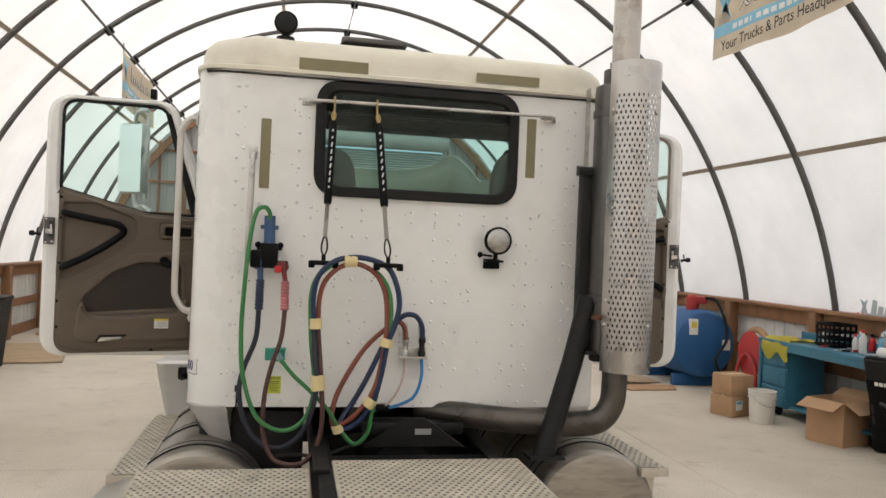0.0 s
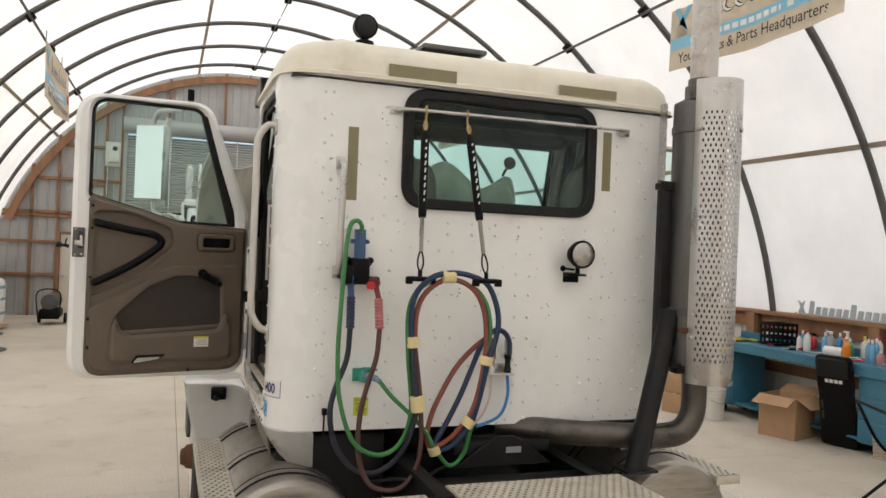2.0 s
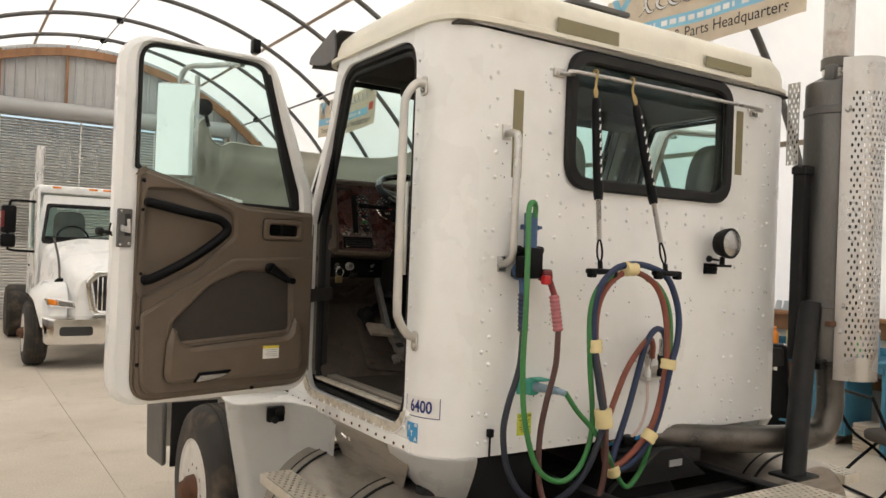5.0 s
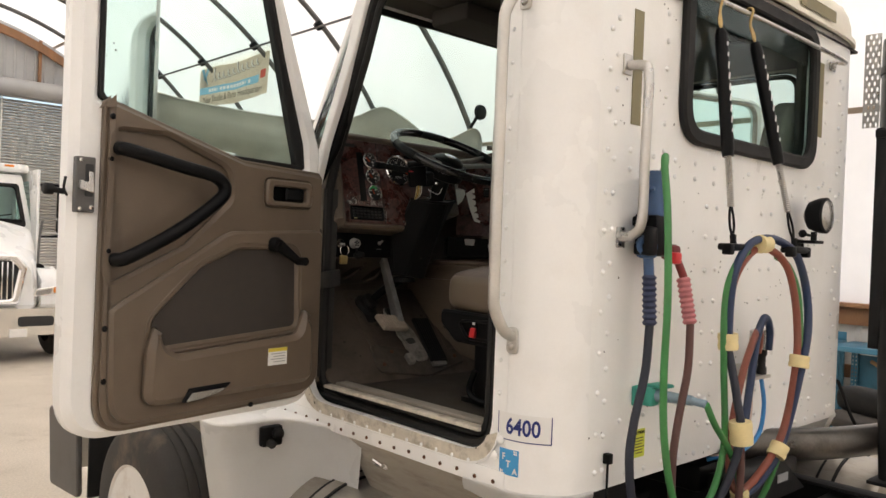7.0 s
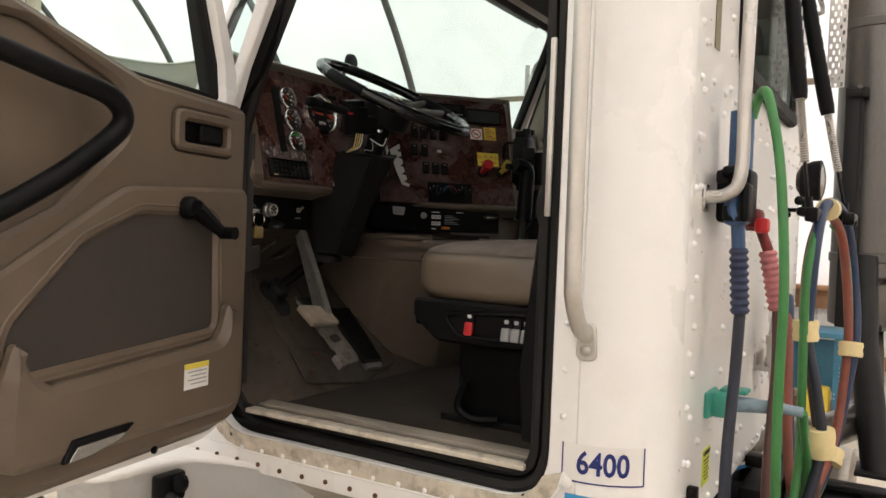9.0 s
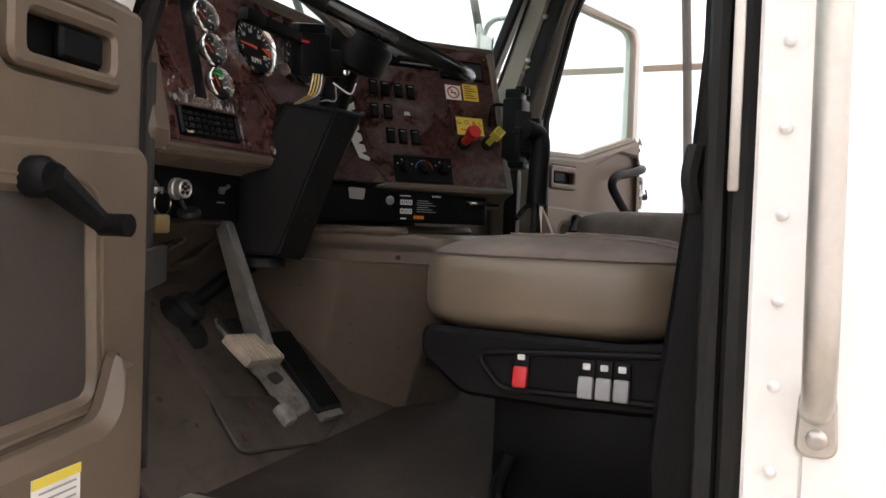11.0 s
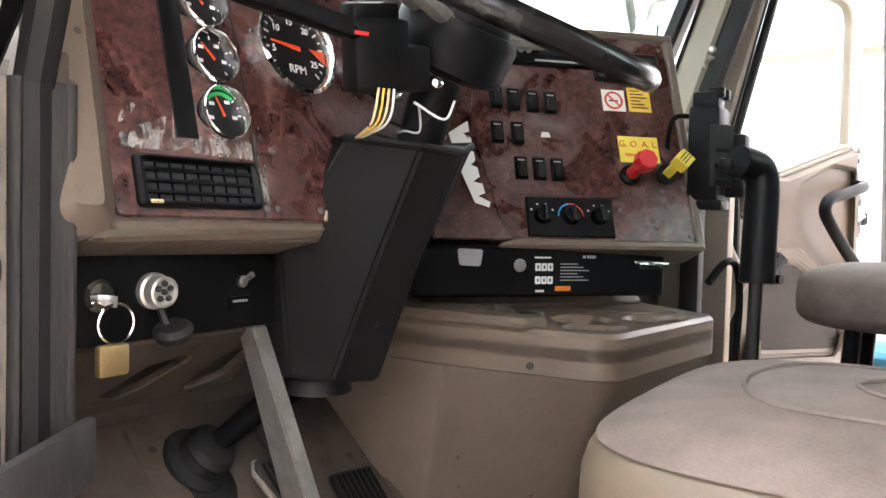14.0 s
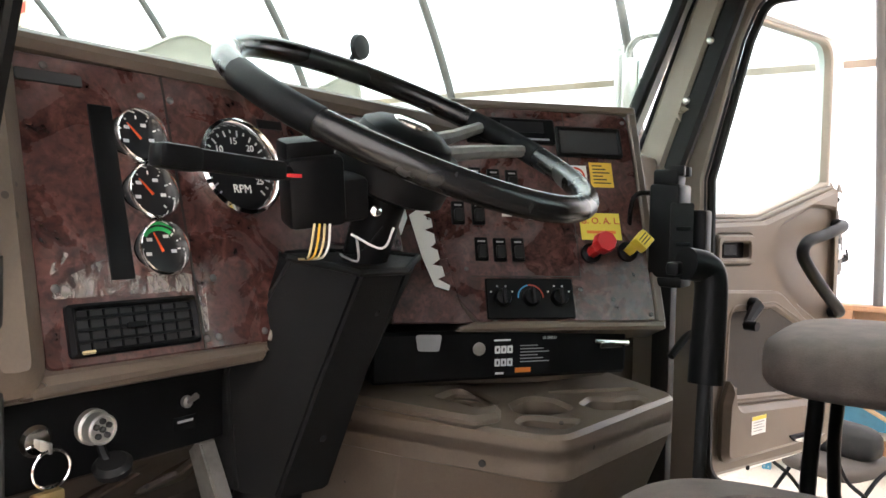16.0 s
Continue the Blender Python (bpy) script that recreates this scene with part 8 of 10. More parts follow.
# shift lever
sh = part("shift_lever", tube(spline([(-0.165, 0.74, 1.27), (-0.15, 0.735, 1.60), (-0.135, 0.735, 1.80), (-0.12, 0.735, 1.93)], 5), 0.010, 12), 'rubber', truck, "tall black gear lever with an elbow-shaped knob")
part("sleeve", tube([(-0.128, 0.735, 1.83), (-0.112, 0.735, 1.965)], 0.025, 18, radii=[0.026, 0.025]), 'black', sh)
part("lever_knob", tube(spline([(-0.112, 0.735, 1.94), (-0.108, 0.737, 1.985), (-0.115, 0.745, 2.005), (-0.148, 0.765, 2.012)], 5), 0.025, 16), 'black', sh)
part("button", box(-0.168, 0.775, 2.005, 0.03, 0.02, 0.02, 0.005), 'black', sh)
cb = part("radio_handset", join(box(0.215, 0.905, 2.055, 0.085, 0.06, 0.185, 0.008), box(0.262, 0.865, 2.035, 0.045, 0.05, 0.125, 0.006)), 'black', truck, "black two-way radio handset clamped to the dash end")
part("handset_head", join(box(0.205, 0.905, 2.155, 0.055, 0.05, 0.04, 0.006), box(0.188, 0.885, 2.172, 0.014, 0.03, 0.02, 0.003), box(0.226, 0.885, 2.172, 0.018, 0.03, 0.02, 0.003)), 'black', cb)
part("handset_face", moved(box(0, 0, 0, 0.05, 0.006, 0.12, 0.003), pose(0.185, 0.872, 2.05, 0, 0, -42)), 'rubber', cb)
part("handset_foot", box(0.205, 0.89, 1.955, 0.065, 0.05, 0.02, 0.005), 'black', cb)
for z_ in (2.0, 2.03, 2.06):
    part("key_bar", moved(box(0, 0, 0, 0.03, 0.004, 0.008, 0.001), pose(0.182, 0.868, z_, 0, 0, -42)), 'black', cb)
part("handset_mount", box(0.30, 1.0, 1.96, 0.03, 0.05, 0.25, 0.004), 'frame_black', cb)
part("coiled_cord", tube(spline([(0.235, 0.90, 1.80), (0.285, 0.88, 1.84), (0.335, 0.87, 1.83), (0.355, 0.865, 1.76), (0.355, 0.87, 1.62)], 6), 0.008, 8), 'black', cb)
part("cord", tube(spline([(0.20, 0.93, 2.13), (0.16, 0.96, 2.12), (0.19, 0.98, 2.05)], 6), 0.005, 8), 'black', cb)
part("kick_post", box(0.72, 1.07, 1.62, 0.05, 0.05, 0.72, 0.006), 'rubber', truck)
part("kick_panel", box(0.93, 1.12, 1.68, 0.06, 0.20, 0.80, 0.01), 'tan_light', truck)


# seats
def seat(cx, cloth_side, label, group=""):
    s = thing("cab_seat", label, "seat", (cx, 0, 0), group=group)
    return s


ds = seat(-0.515, 'vinyl', "tan vinyl air-ride driver seat with grey cloth top", "cab seats")
part("cushion", cushion(0, 0.535, 1.667, 0.55, 0.49, 0.165, 0.5, 24, 0.14), 'vinyl', ds, "tan vinyl seat cushion", angle=70)
bm = cushion(0, 0.535, 1.667, 0.555, 0.495, 0.17, 0.5, 40, 0.14)
bmesh.ops.delete(bm, geom=[f for f in bm.faces if f.calc_center_median().z < 1.7265], context='FACES')
part("cushion_top", bm, 'seat_cloth', ds, "grey-brown cloth seat top", angle=70)
part("stitching", tube([(0.235 * math.copysign(abs(math.cos(a)) ** 0.5, math.cos(a)), 0.535 + 0.21 * math.copysign(abs(math.sin(a)) ** 0.5, math.sin(a)), 1.727) for a in [2 * math.pi * k / 48 for k in range(48)]], 0.003, 6, True), 'tan_light', ds)
def seat_top(x, y, lift=0.0):
    X, Y = x / 0.2775, (y - 0.535) / 0.2475
    return (x, y, 1.667 + 0.085 * (max(0.0, 1 - X ** 4 - Y ** 4) ** 0.25 + 0.14 * (1 - X * X) * (1 - Y * Y)) + lift)


for k, loop_ in enumerate(([(-0.13, 0.34), (-0.14, 0.5), (-0.12, 0.62), (0.0, 0.66), (0.12, 0.62), (0.14, 0.5), (0.13, 0.34)], [(-0.06, 0.36), (-0.065, 0.5), (0.0, 0.56), (0.065, 0.5), (0.06, 0.36)])):
    part("seam", tube([seat_top(p.x, p.y, 0.001) for p in spline([(x, y, 0) for x, y in loop_], 6)], 0.0028, 6), 'seat_cloth', ds)
part("backrest", moved(cushion(0, 0, 0, 0.50, 0.13, 0.70, 0.45, 16), pose(0, 0.155, 2.10, 7, 0, 0)), 'seat_cloth', ds, "dark cloth seat back", angle=70)
pan = part("seat_pan", join(plate([rounded([(0.12, 1.50), (0.50, 1.49), (0.66, 1.495), (0.735, 1.555), (0.735, 1.605), (0.40, 1.60), (0.12, 1.63)], [0.03, 0.05, 0.06, 0.03, 0.02, 0.1, 0.03])], 0.03, 0.008, Matrix.Translation((-0.263, 0, 0)) @ YZ),
                           plate([rounded([(0.12, 1.50), (0.66, 1.495), (0.735, 1.555), (0.735, 1.605), (0.12, 1.63)], 0.03)], 0.03, 0.008, Matrix.Translation((0.263, 0, 0)) @ YZ), box(0, 0.72, 1.565, 0.53, 0.03, 0.07, 0.01)), 'black', ds, "black seat suspension tray with switches")
part("tray_rim", tube([(-0.281, y, z) for y, z in rounded([(0.16, 1.515), (0.59, 1.515), (0.64, 1.57), (0.40, 1.585), (0.16, 1.60)], 0.03)], 0.006, 8, True), 'black', pan)
def seat_switch(y, z, mt):
    a = part("switch_base", box(-0.281, y, z + 0.018, 0.008, 0.026, 0.04, 0.003), 'black', pan)
    part("switch_rocker", moved(box(0, 0, 0, 0.014, 0.024, 0.034, 0.004), pose(-0.288, y, z - 0.004, 0, 10, 0)), mt, a)
    part("switch_icon", box(-0.2855, y, z + 0.028, 0.002, 0.012, 0.010, 0.002), 'mark_white', a)
seat_switch(0.556, 1.541, 'red')
for y in (0.452, 0.425, 0.398):
    seat_switch(y, 1.536, 'grey_plastic')
part("pedestal", box(-0.01, 0.42, 1.39, 0.40, 0.42, 0.24, 0.02), 'black', ds)
for x_ in (-0.20, 0.18):
    part("slide_rail", box(x_, 0.42, 1.285, 0.04, 0.5, 0.02, 0.003), 'frame_black', ds)
part("slide_lever", tube(spline([(-0.22, 0.50, 1.30), (-0.245, 0.56, 1.30), (-0.25, 0.60, 1.33), (-0.245, 0.58, 1.40)], 5), 0.012, 8), 'black', ds)
part("belt_buckle", box(-0.285, 0.17, 1.50, 0.02, 0.08, 0.06, 0.006), 'black', ds)

pz = seat(0.70, 'cloth', "grey-brown cloth passenger seat on black tube legs", "cab seats")
part("cushion", cushion(0.0, 0.49, 1.765, 0.58, 0.60, 0.145, 0.45, 18), 'seat_cloth', pz, angle=70)
part("piping", tube([(0.272 * math.copysign(abs(math.cos(a)) ** 0.45, math.cos(a)), 0.49 + 0.285 * math.copysign(abs(math.sin(a)) ** 0.45, math.sin(a)), 1.805) for a in [2 * math.pi * k / 48 for k in range(48)]], 0.005, 6, True), 'headliner', pz)
part("backrest", moved(cushion(0, 0, 0, 0.52, 0.12, 0.72, 0.45, 16), pose(0, 0.15, 2.13, 7, 0, 0)), 'seat_cloth', pz, angle=70)
for x in (-0.22, 0.2):
    part("leg_frame", tube(spline([(x, 0.66, 1.72), (x, 0.67, 1.45), (x, 0.62, 1.31), (x, 0.30, 1.30), (x, 0.22, 1.40), (x, 0.22, 1.72)], 5), 0.017, 10), 'black', pz)
part("seat_box", box(0.05, 0.36, 1.31, 0.4, 0.3, 0.06, 0.01), 'alu', pz)

# seat belt and dark curtain behind the door pillar
part("belt_web", box(-0.955, 0.20, 2.0, 0.012, 0.06, 1.4, 0.002), 'rubber', truck)
part("belt_curtain", plate([rounded([(0.19, 1.30), (0.325, 1.33), (0.335, 1.48), (0.327, 1.58), (0.315, 1.68), (0.302, 1.81), (0.288, 2.0), (0.283, 2.7), (0.19, 2.7)], 0.01)], 0.03, 0.006, Matrix.Translation((-0.955, 0, 0)) @ YZ), 'black', truck, "black belt sleeve hanging behind the door opening")
part("sleeve_fold", tube(spline([(-0.972, 0.290, 1.88), (-0.975, 0.296, 1.84), (-0.97, 0.288, 1.80)], 5), 0.012, 8), 'rubber', truck)
part("pillar_rail", box(-1.060, 0.243, 2.0, 0.012, 0.012, 0.36, 0.003), 'alu', truck)

# ---- air lines, cables and their fittings on the back of the cab ----
def grip_profile(a, b, r, n=9):
    a, b = Vector(a), Vector(b)
    pts, rad = [], []
    for k in range(n * 2 + 1):
        pts.append(a + (b - a) * (k / (n * 2)))
        rad.append(r if k % 2 else r * 0.76)
    return tube(pts, r, 12, radii=rad)


holder = thing("hose_holder", "blue and black hose holder with two parked air couplings", "hose holder")
part("plug_tube", tube([(-0.684, -0.055, 2.075), (-0.682, -0.055, 1.93)], 0.026, 16), 'holder_blue', holder, "blue parking socket with the green cable's plug")
part("plug_lug", join(box(-0.684, -0.05, 2.02, 0.085, 0.012, 0.02, 0.003), rod((-0.72, -0.05, 2.02), (-0.72, -0.075, 2.02), 0.006, 8), rod((-0.648, -0.05, 2.02), (-0.648, -0.075, 2.02), 0.006, 8)), 'holder_blue', holder)
part("holder_body", join(box(-0.681, -0.05, 1.885, 0.085, 0.075, 0.12, 0.012), box(-0.681, -0.03, 1.925, 0.12, 0.03, 0.03, 0.006)), 'black', holder)
for x in (-0.735, -0.63):
    part("rubber_knob", lathe([(0.012, 0), (0.016, 0.01), (0.014, 0.03), (0.006, 0.035)], (x, -0.03, 1.935), (0, -1, 0), 12), 'black', holder)
part("cross_bar", box(-0.675, -0.06, 1.845, 0.17, 0.05, 0.035, 0.008), 'black', holder)
gl1 = part("coupling", join(box(-0.725, -0.06, 1.845, 0.055, 0.05, 0.055, 0.014), lathe([(0.03, 0), (0.034, 0.02), (0.028, 0.03)], (-0.726, -0.05, 1.85), (-0.5, -1, 0.2), 16), rod((-0.720, -0.062, 1.83), (-0.717, -0.066, 1.765), 0.015, 10)), 'holder_blue', holder, "blue air coupling")
part("coupling_plate", box(-0.742, -0.082, 1.868, 0.052, 0.022, 0.085, 0.010), 'black', gl1)
gl2 = part("coupling", join(box(-0.620, -0.075, 1.838, 0.045, 0.05, 0.045, 0.012), lathe([(0.022, 0), (0.025, 0.02), (0.020, 0.03)], (-0.615, -0.06, 1.832), (0.3, -1, 0.1), 16), rod((-0.610, -0.088, 1.825), (-0.600, -0.11, 1.765), 0.012, 10)), 'coupling_red', holder, "red air coupling")
part("coupling_seal", box(-0.636, -0.10, 1.822, 0.035, 0.03, 0.035, 0.008), 'red', gl2)
part("grip", grip_profile((-0.717, -0.066, 1.77), (-0.718, -0.075, 1.625), 0.0215), 'grip_blue', holder, "dark blue ribbed grip")
part("grip", grip_profile((-0.600, -0.108, 1.765), (-0.597, -0.135, 1.63), 0.0215), 'grip_red', holder, "faded red ribbed grip")


def hose(points, r, material, label, group="air hoses", name="air_hose", seg=10):
    return solid(name, tube(spline(points, 8), r, seg), material, label, "hose", group)


hose([(-0.683, -0.075, 2.059), (-0.687, -0.085, 2.094), (-0.711, -0.1, 2.113), (-0.747, -0.12, 2.084), (-0.77, -0.15, 1.942), (-0.785, -0.17, 1.707), (-0.789, -0.17, 1.498), (-0.771, -0.17, 1.312), (-0.705, -0.17, 1.135), (-0.592, -0.17, 1.071), (-0.492, -0.17, 1.118), (-0.447, -0.18, 1.265), (-0.47, -0.18, 1.508), (-0.478, -0.18, 1.695), (-0.454, -0.19, 1.793), (-0.389, -0.2, 1.854)],
     0.0105, 'cable_green', "green jacketed electric cable looping below the cab", "trailer cables", "electric_cable")
hose([(-0.718, -0.075, 1.625), (-0.727, -0.072, 1.488), (-0.775, -0.073, 1.351), (-0.794, -0.075, 1.241), (-0.767, -0.08, 1.103), (-0.688, -0.1, 0.998), (-0.58, -0.13, 0.983), (-0.48, -0.18, 1.088), (-0.437, -0.225, 1.275), (-0.449, -0.215, 1.411), (-0.457, -0.185, 1.557)],
     0.0125, 'hose_navy', "dark navy rubber air hose hanging in a loop")
hose([(-0.457, -0.185, 1.557), (-0.467, -0.19, 1.69), (-0.449, -0.195, 1.796), (-0.381, -0.2, 1.869), (-0.298, -0.21, 1.893), (-0.211, -0.22, 1.887), (-0.127, -0.235, 1.851), (-0.085, -0.25, 1.771), (-0.07, -0.26, 1.679), (-0.088, -0.27, 1.587), (-0.12, -0.27, 1.493), (-0.145, -0.25, 1.331), (-0.178, -0.23, 1.206), (-0.24, -0.2, 1.116), (-0.303, -0.18, 1.084), (-0.317, -0.16, 1.108), (-0.257, -0.14, 1.201), (-0.194, -0.125, 1.313), (-0.13, -0.11, 1.45), (-0.08, -0.1, 1.56), (-0.019, -0.09, 1.617), (0.037, -0.08, 1.614), (0.072, -0.075, 1.567), (0.079, -0.07, 1.502)],
     0.013, 'hose_blue', "blue rubber air hose coiled over the hangers")
hose([(-0.596, -0.135, 1.634), (-0.608, -0.14, 1.498), (-0.648, -0.14, 1.363), (-0.673, -0.14, 1.228), (-0.674, -0.15, 1.068), (-0.63, -0.17, 0.949), (-0.549, -0.19, 0.917), (-0.473, -0.2, 0.937), (-0.42, -0.21, 1.025), (-0.405, -0.215, 1.144), (-0.416, -0.215, 1.312), (-0.427, -0.2, 1.43), (-0.439, -0.175, 1.556)],
     0.0115, 'hose_brown', "dark maroon rubber air hose hanging in a loop")
hose([(-0.439, -0.175, 1.556), (-0.439, -0.175, 1.69), (-0.414, -0.18, 1.778), (-0.354, -0.19, 1.842), (-0.288, -0.2, 1.864), (-0.223, -0.215, 1.848), (-0.17, -0.23, 1.804), (-0.136, -0.24, 1.727), (-0.125, -0.25, 1.625), (-0.129, -0.255, 1.507), (-0.156, -0.245, 1.331), (-0.198, -0.23, 1.225), (-0.275, -0.2, 1.13), (-0.339, -0.18, 1.098), (-0.358, -0.16, 1.14), (-0.327, -0.14, 1.258), (-0.226, -0.12, 1.434), (-0.133, -0.105, 1.531), (-0.052, -0.09, 1.582), (-0.015, -0.08, 1.555), (-0.005, -0.07, 1.497)],
     0.012, 'hose_red', "faded red rubber air hose coiled over the hangers")
hose([(-0.604, -0.2, 1.405), (-0.542, -0.2, 1.333), (-0.462, -0.2, 1.26), (-0.379, -0.19, 1.173), (-0.321, -0.185, 1.081), (-0.25, -0.18, 1.009), (-0.191, -0.19, 1.06), (-0.174, -0.22, 1.162), (-0.148, -0.24, 1.302), (-0.115, -0.255, 1.518), (-0.105, -0.25, 1.651), (-0.12, -0.24, 1.747), (-0.161, -0.225, 1.814), (-0.208, -0.21, 1.837)],
     0.0098, 'cable_green', "green jacketed electric cable plugged into the cab socket", "trailer cables", "electric_cable")

sock = thing("cable_socket", "teal plastic cable socket with a blue plug on the cab back", "socket")
part("socket_body", join(box(-0.632, -0.028, 1.405, 0.05, 0.055, 0.060, 0.012), box(-0.613, -0.055, 1.437, 0.06, 0.06, 0.010, 0.004)), 'teal', sock)
part("socket_flange", box(-0.635, -0.006, 1.405, 0.095, 0.012, 0.06, 0.004), 'teal', sock)
part("plug", join(tube([(-0.628, -0.05, 1.408), (-0.617, -0.11, 1.409), (-0.609, -0.16, 1.409)], 0.017, 14, radii=[0.019, 0.016, 0.015]), tube([(-0.609, -0.158, 1.409), (-0.604, -0.2, 1.405)], 0.012, 12)), 'plug_grey', sock)

pair = thing("hose_junction", "grey bulkhead bracket with two angled air fittings", "junction")
part("bracket_plate", join(box(0.04, -0.035, 1.405, 0.14, 0.07, 0.012, 0.003), box(0.04, -0.004, 1.425, 0.14, 0.008, 0.05, 0.003)), 'alu', pair)
for x in (-0.002, 0.082):
    part("fitting", lathe([(0.018, 0), (0.018, 0.03), (0.014, 0.035), (0.014, 0.07), (0.018, 0.075), (0.018, 0.10)], (x, -0.045, 1.405), (0, 0, 1), 12), 'steel' if x < 0.05 else 'rubber', pair)
    part("spring_guard", grip_profile((x - 0.002, -0.05, 1.50), (x - 0.012, -0.058, 1.575), 0.017, 8), 'steel', pair)
hose([(-0.004, -0.045, 1.40), (-0.010, -0.055, 1.30), (-0.05, -0.06, 1.21), (-0.10, -0.04, 1.155), (-0.14, 0.02, 1.13)], 0.006, 'line_pale', "thin pale air line", "air lines", "air_line", 8)
hose([(0.083, -0.045, 1.40), (0.082, -0.06, 1.303), (0.045, -0.065, 1.21), (-0.04, -0.06, 1.165), (-0.10, -0.03, 1.145), (-0.15, 0.03, 1.12)], 0.008, 'line_blue', "thin bright blue air line", "air lines", "air_line", 8)
solid("line_clip", join(box(-0.10, -0.03, 1.15, 0.07, 0.05, 0.035, 0.008)), 'black', "black clip bundling the thin air lines", "clip")

# masking tape wraps on the bundle
def wrap(a, b, r, dent=0.0):
    a, b = Vector(a), Vector(b)
    s = solid("tape_wrap", tube([a, a * 0.75 + b * 0.25, a * 0.5 + b * 0.5, a * 0.25 + b * 0.75, b], r, 14, radii=[r, r * 1.05, r * 0.98, r * 1.06, r]), 'masking', "cream masking tape wrapped round the hose bundle", "tape wrap", "tape wraps")
    return s
wrap((-0.33, -0.205, 1.874), (-0.271, -0.205, 1.877), 0.028)
wrap((-0.452, -0.18, 1.6), (-0.45, -0.182, 1.551), 0.029)
wrap((-0.435, -0.222, 1.339), (-0.427, -0.226, 1.271), 0.033)
wrap((-0.121, -0.262, 1.521), (-0.128, -0.262, 1.482), 0.030)
wrap((-0.175, -0.235, 1.233), (-0.199, -0.23, 1.198), 0.029)
wrap((-0.335, -0.18, 1.1), (-0.321, -0.178, 1.066), 0.028)


# the two spring straps that carry the coil
def strap(x0, x1, yb):
    s = thing("hose_spring", "black sleeved tension spring with hook and clip, printed in white", "spring strap", group="hose springs")
    top, bot = Vector((x0, -0.078, 2.648)), Vector((x1, yb, 1.886))
    q = lambda f: top + (bot - top) * f
    part("hook", tube(spline([top + Vector((0, 0.012, 0.0)), top + Vector((0, 0.002, 0.014)), top + Vector((0, -0.014, 0.004)), top + Vector((0, -0.006, -0.04)), q(0.12)], 5), 0.0045, 8), 'brass', s)
    part("shackle", tube(spline([q(0.07), q(0.10) + Vector((0.010, 0, 0)), q(0.13), q(0.10) - Vector((0.010, 0, 0))], 4, True), 0.003, 6, True), 'brass', s)
    sl = part("sleeve", tube([q(0.135), q(0.16), q(0.64), q(0.665)], 0.02, 14, radii=[0.014, 0.0195, 0.0195, 0.017]), 'black', s, "black sleeve with white printing")
    part("inner_spring", grip_profile(q(0.66), q(0.87), 0.0115, 26), 'steel', s)
    d = (bot - top).normalized()
    for k in range(9):
        c = q(0.20 + 0.045 * k)
        w = 0.030 if 2 <= k <= 7 else 0.016
        part("print_bar", moved(box(0, -0.0198, 0, 0.0065, 0.002, w * 0.72, 0.0006), Matrix.Translation(c) @ pose(0, 0, 0, -3, 12, 0)), 'mark_white', sl)
    part("clip", tube(spline([q(0.865), q(0.90) + Vector((0.011, 0, 0)), q(0.95) + Vector((0.013, 0, 0)), q(0.985), q(0.95) - Vector((0.013, 0, 0)), q(0.90) - Vector((0.011, 0, 0))], 4, True), 0.004, 8, True), 'black', s)
    part("saddle", join(box(x1, yb - 0.005, 1.862, 0.12, 0.05, 0.022, 0.008), box(x1 - 0.055, yb - 0.015, 1.855, 0.03, 0.03, 0.034, 0.006), box(x1 + 0.055, yb - 0.015, 1.855, 0.03, 0.03, 0.034, 0.006), rod((x1, yb, 1.90), (x1, yb - 0.005, 1.85), 0.01, 8)), 'black', s)
    return s


strap(-0.40, -0.427, -0.17)
strap(-0.195, -0.128, -0.23)

# ---- banners hanging from the purlins ----
def flat_stroke(pts, r, m):
    """Brush stroke lying in the plane of m, slanted like a broad nib."""
    nib = (m.to_3x3() @ Vector((0.8, 0.6, 0))).normalized() * r
    bm = bmesh.new()
    rows = [(bm.verts.new(p - nib), bm.verts.new(p + nib)) for p in pts]
    for a, b in zip(rows, rows[1:]):
        bm.faces.new((a[0], a[1], b[1], b[0]))
    return bm


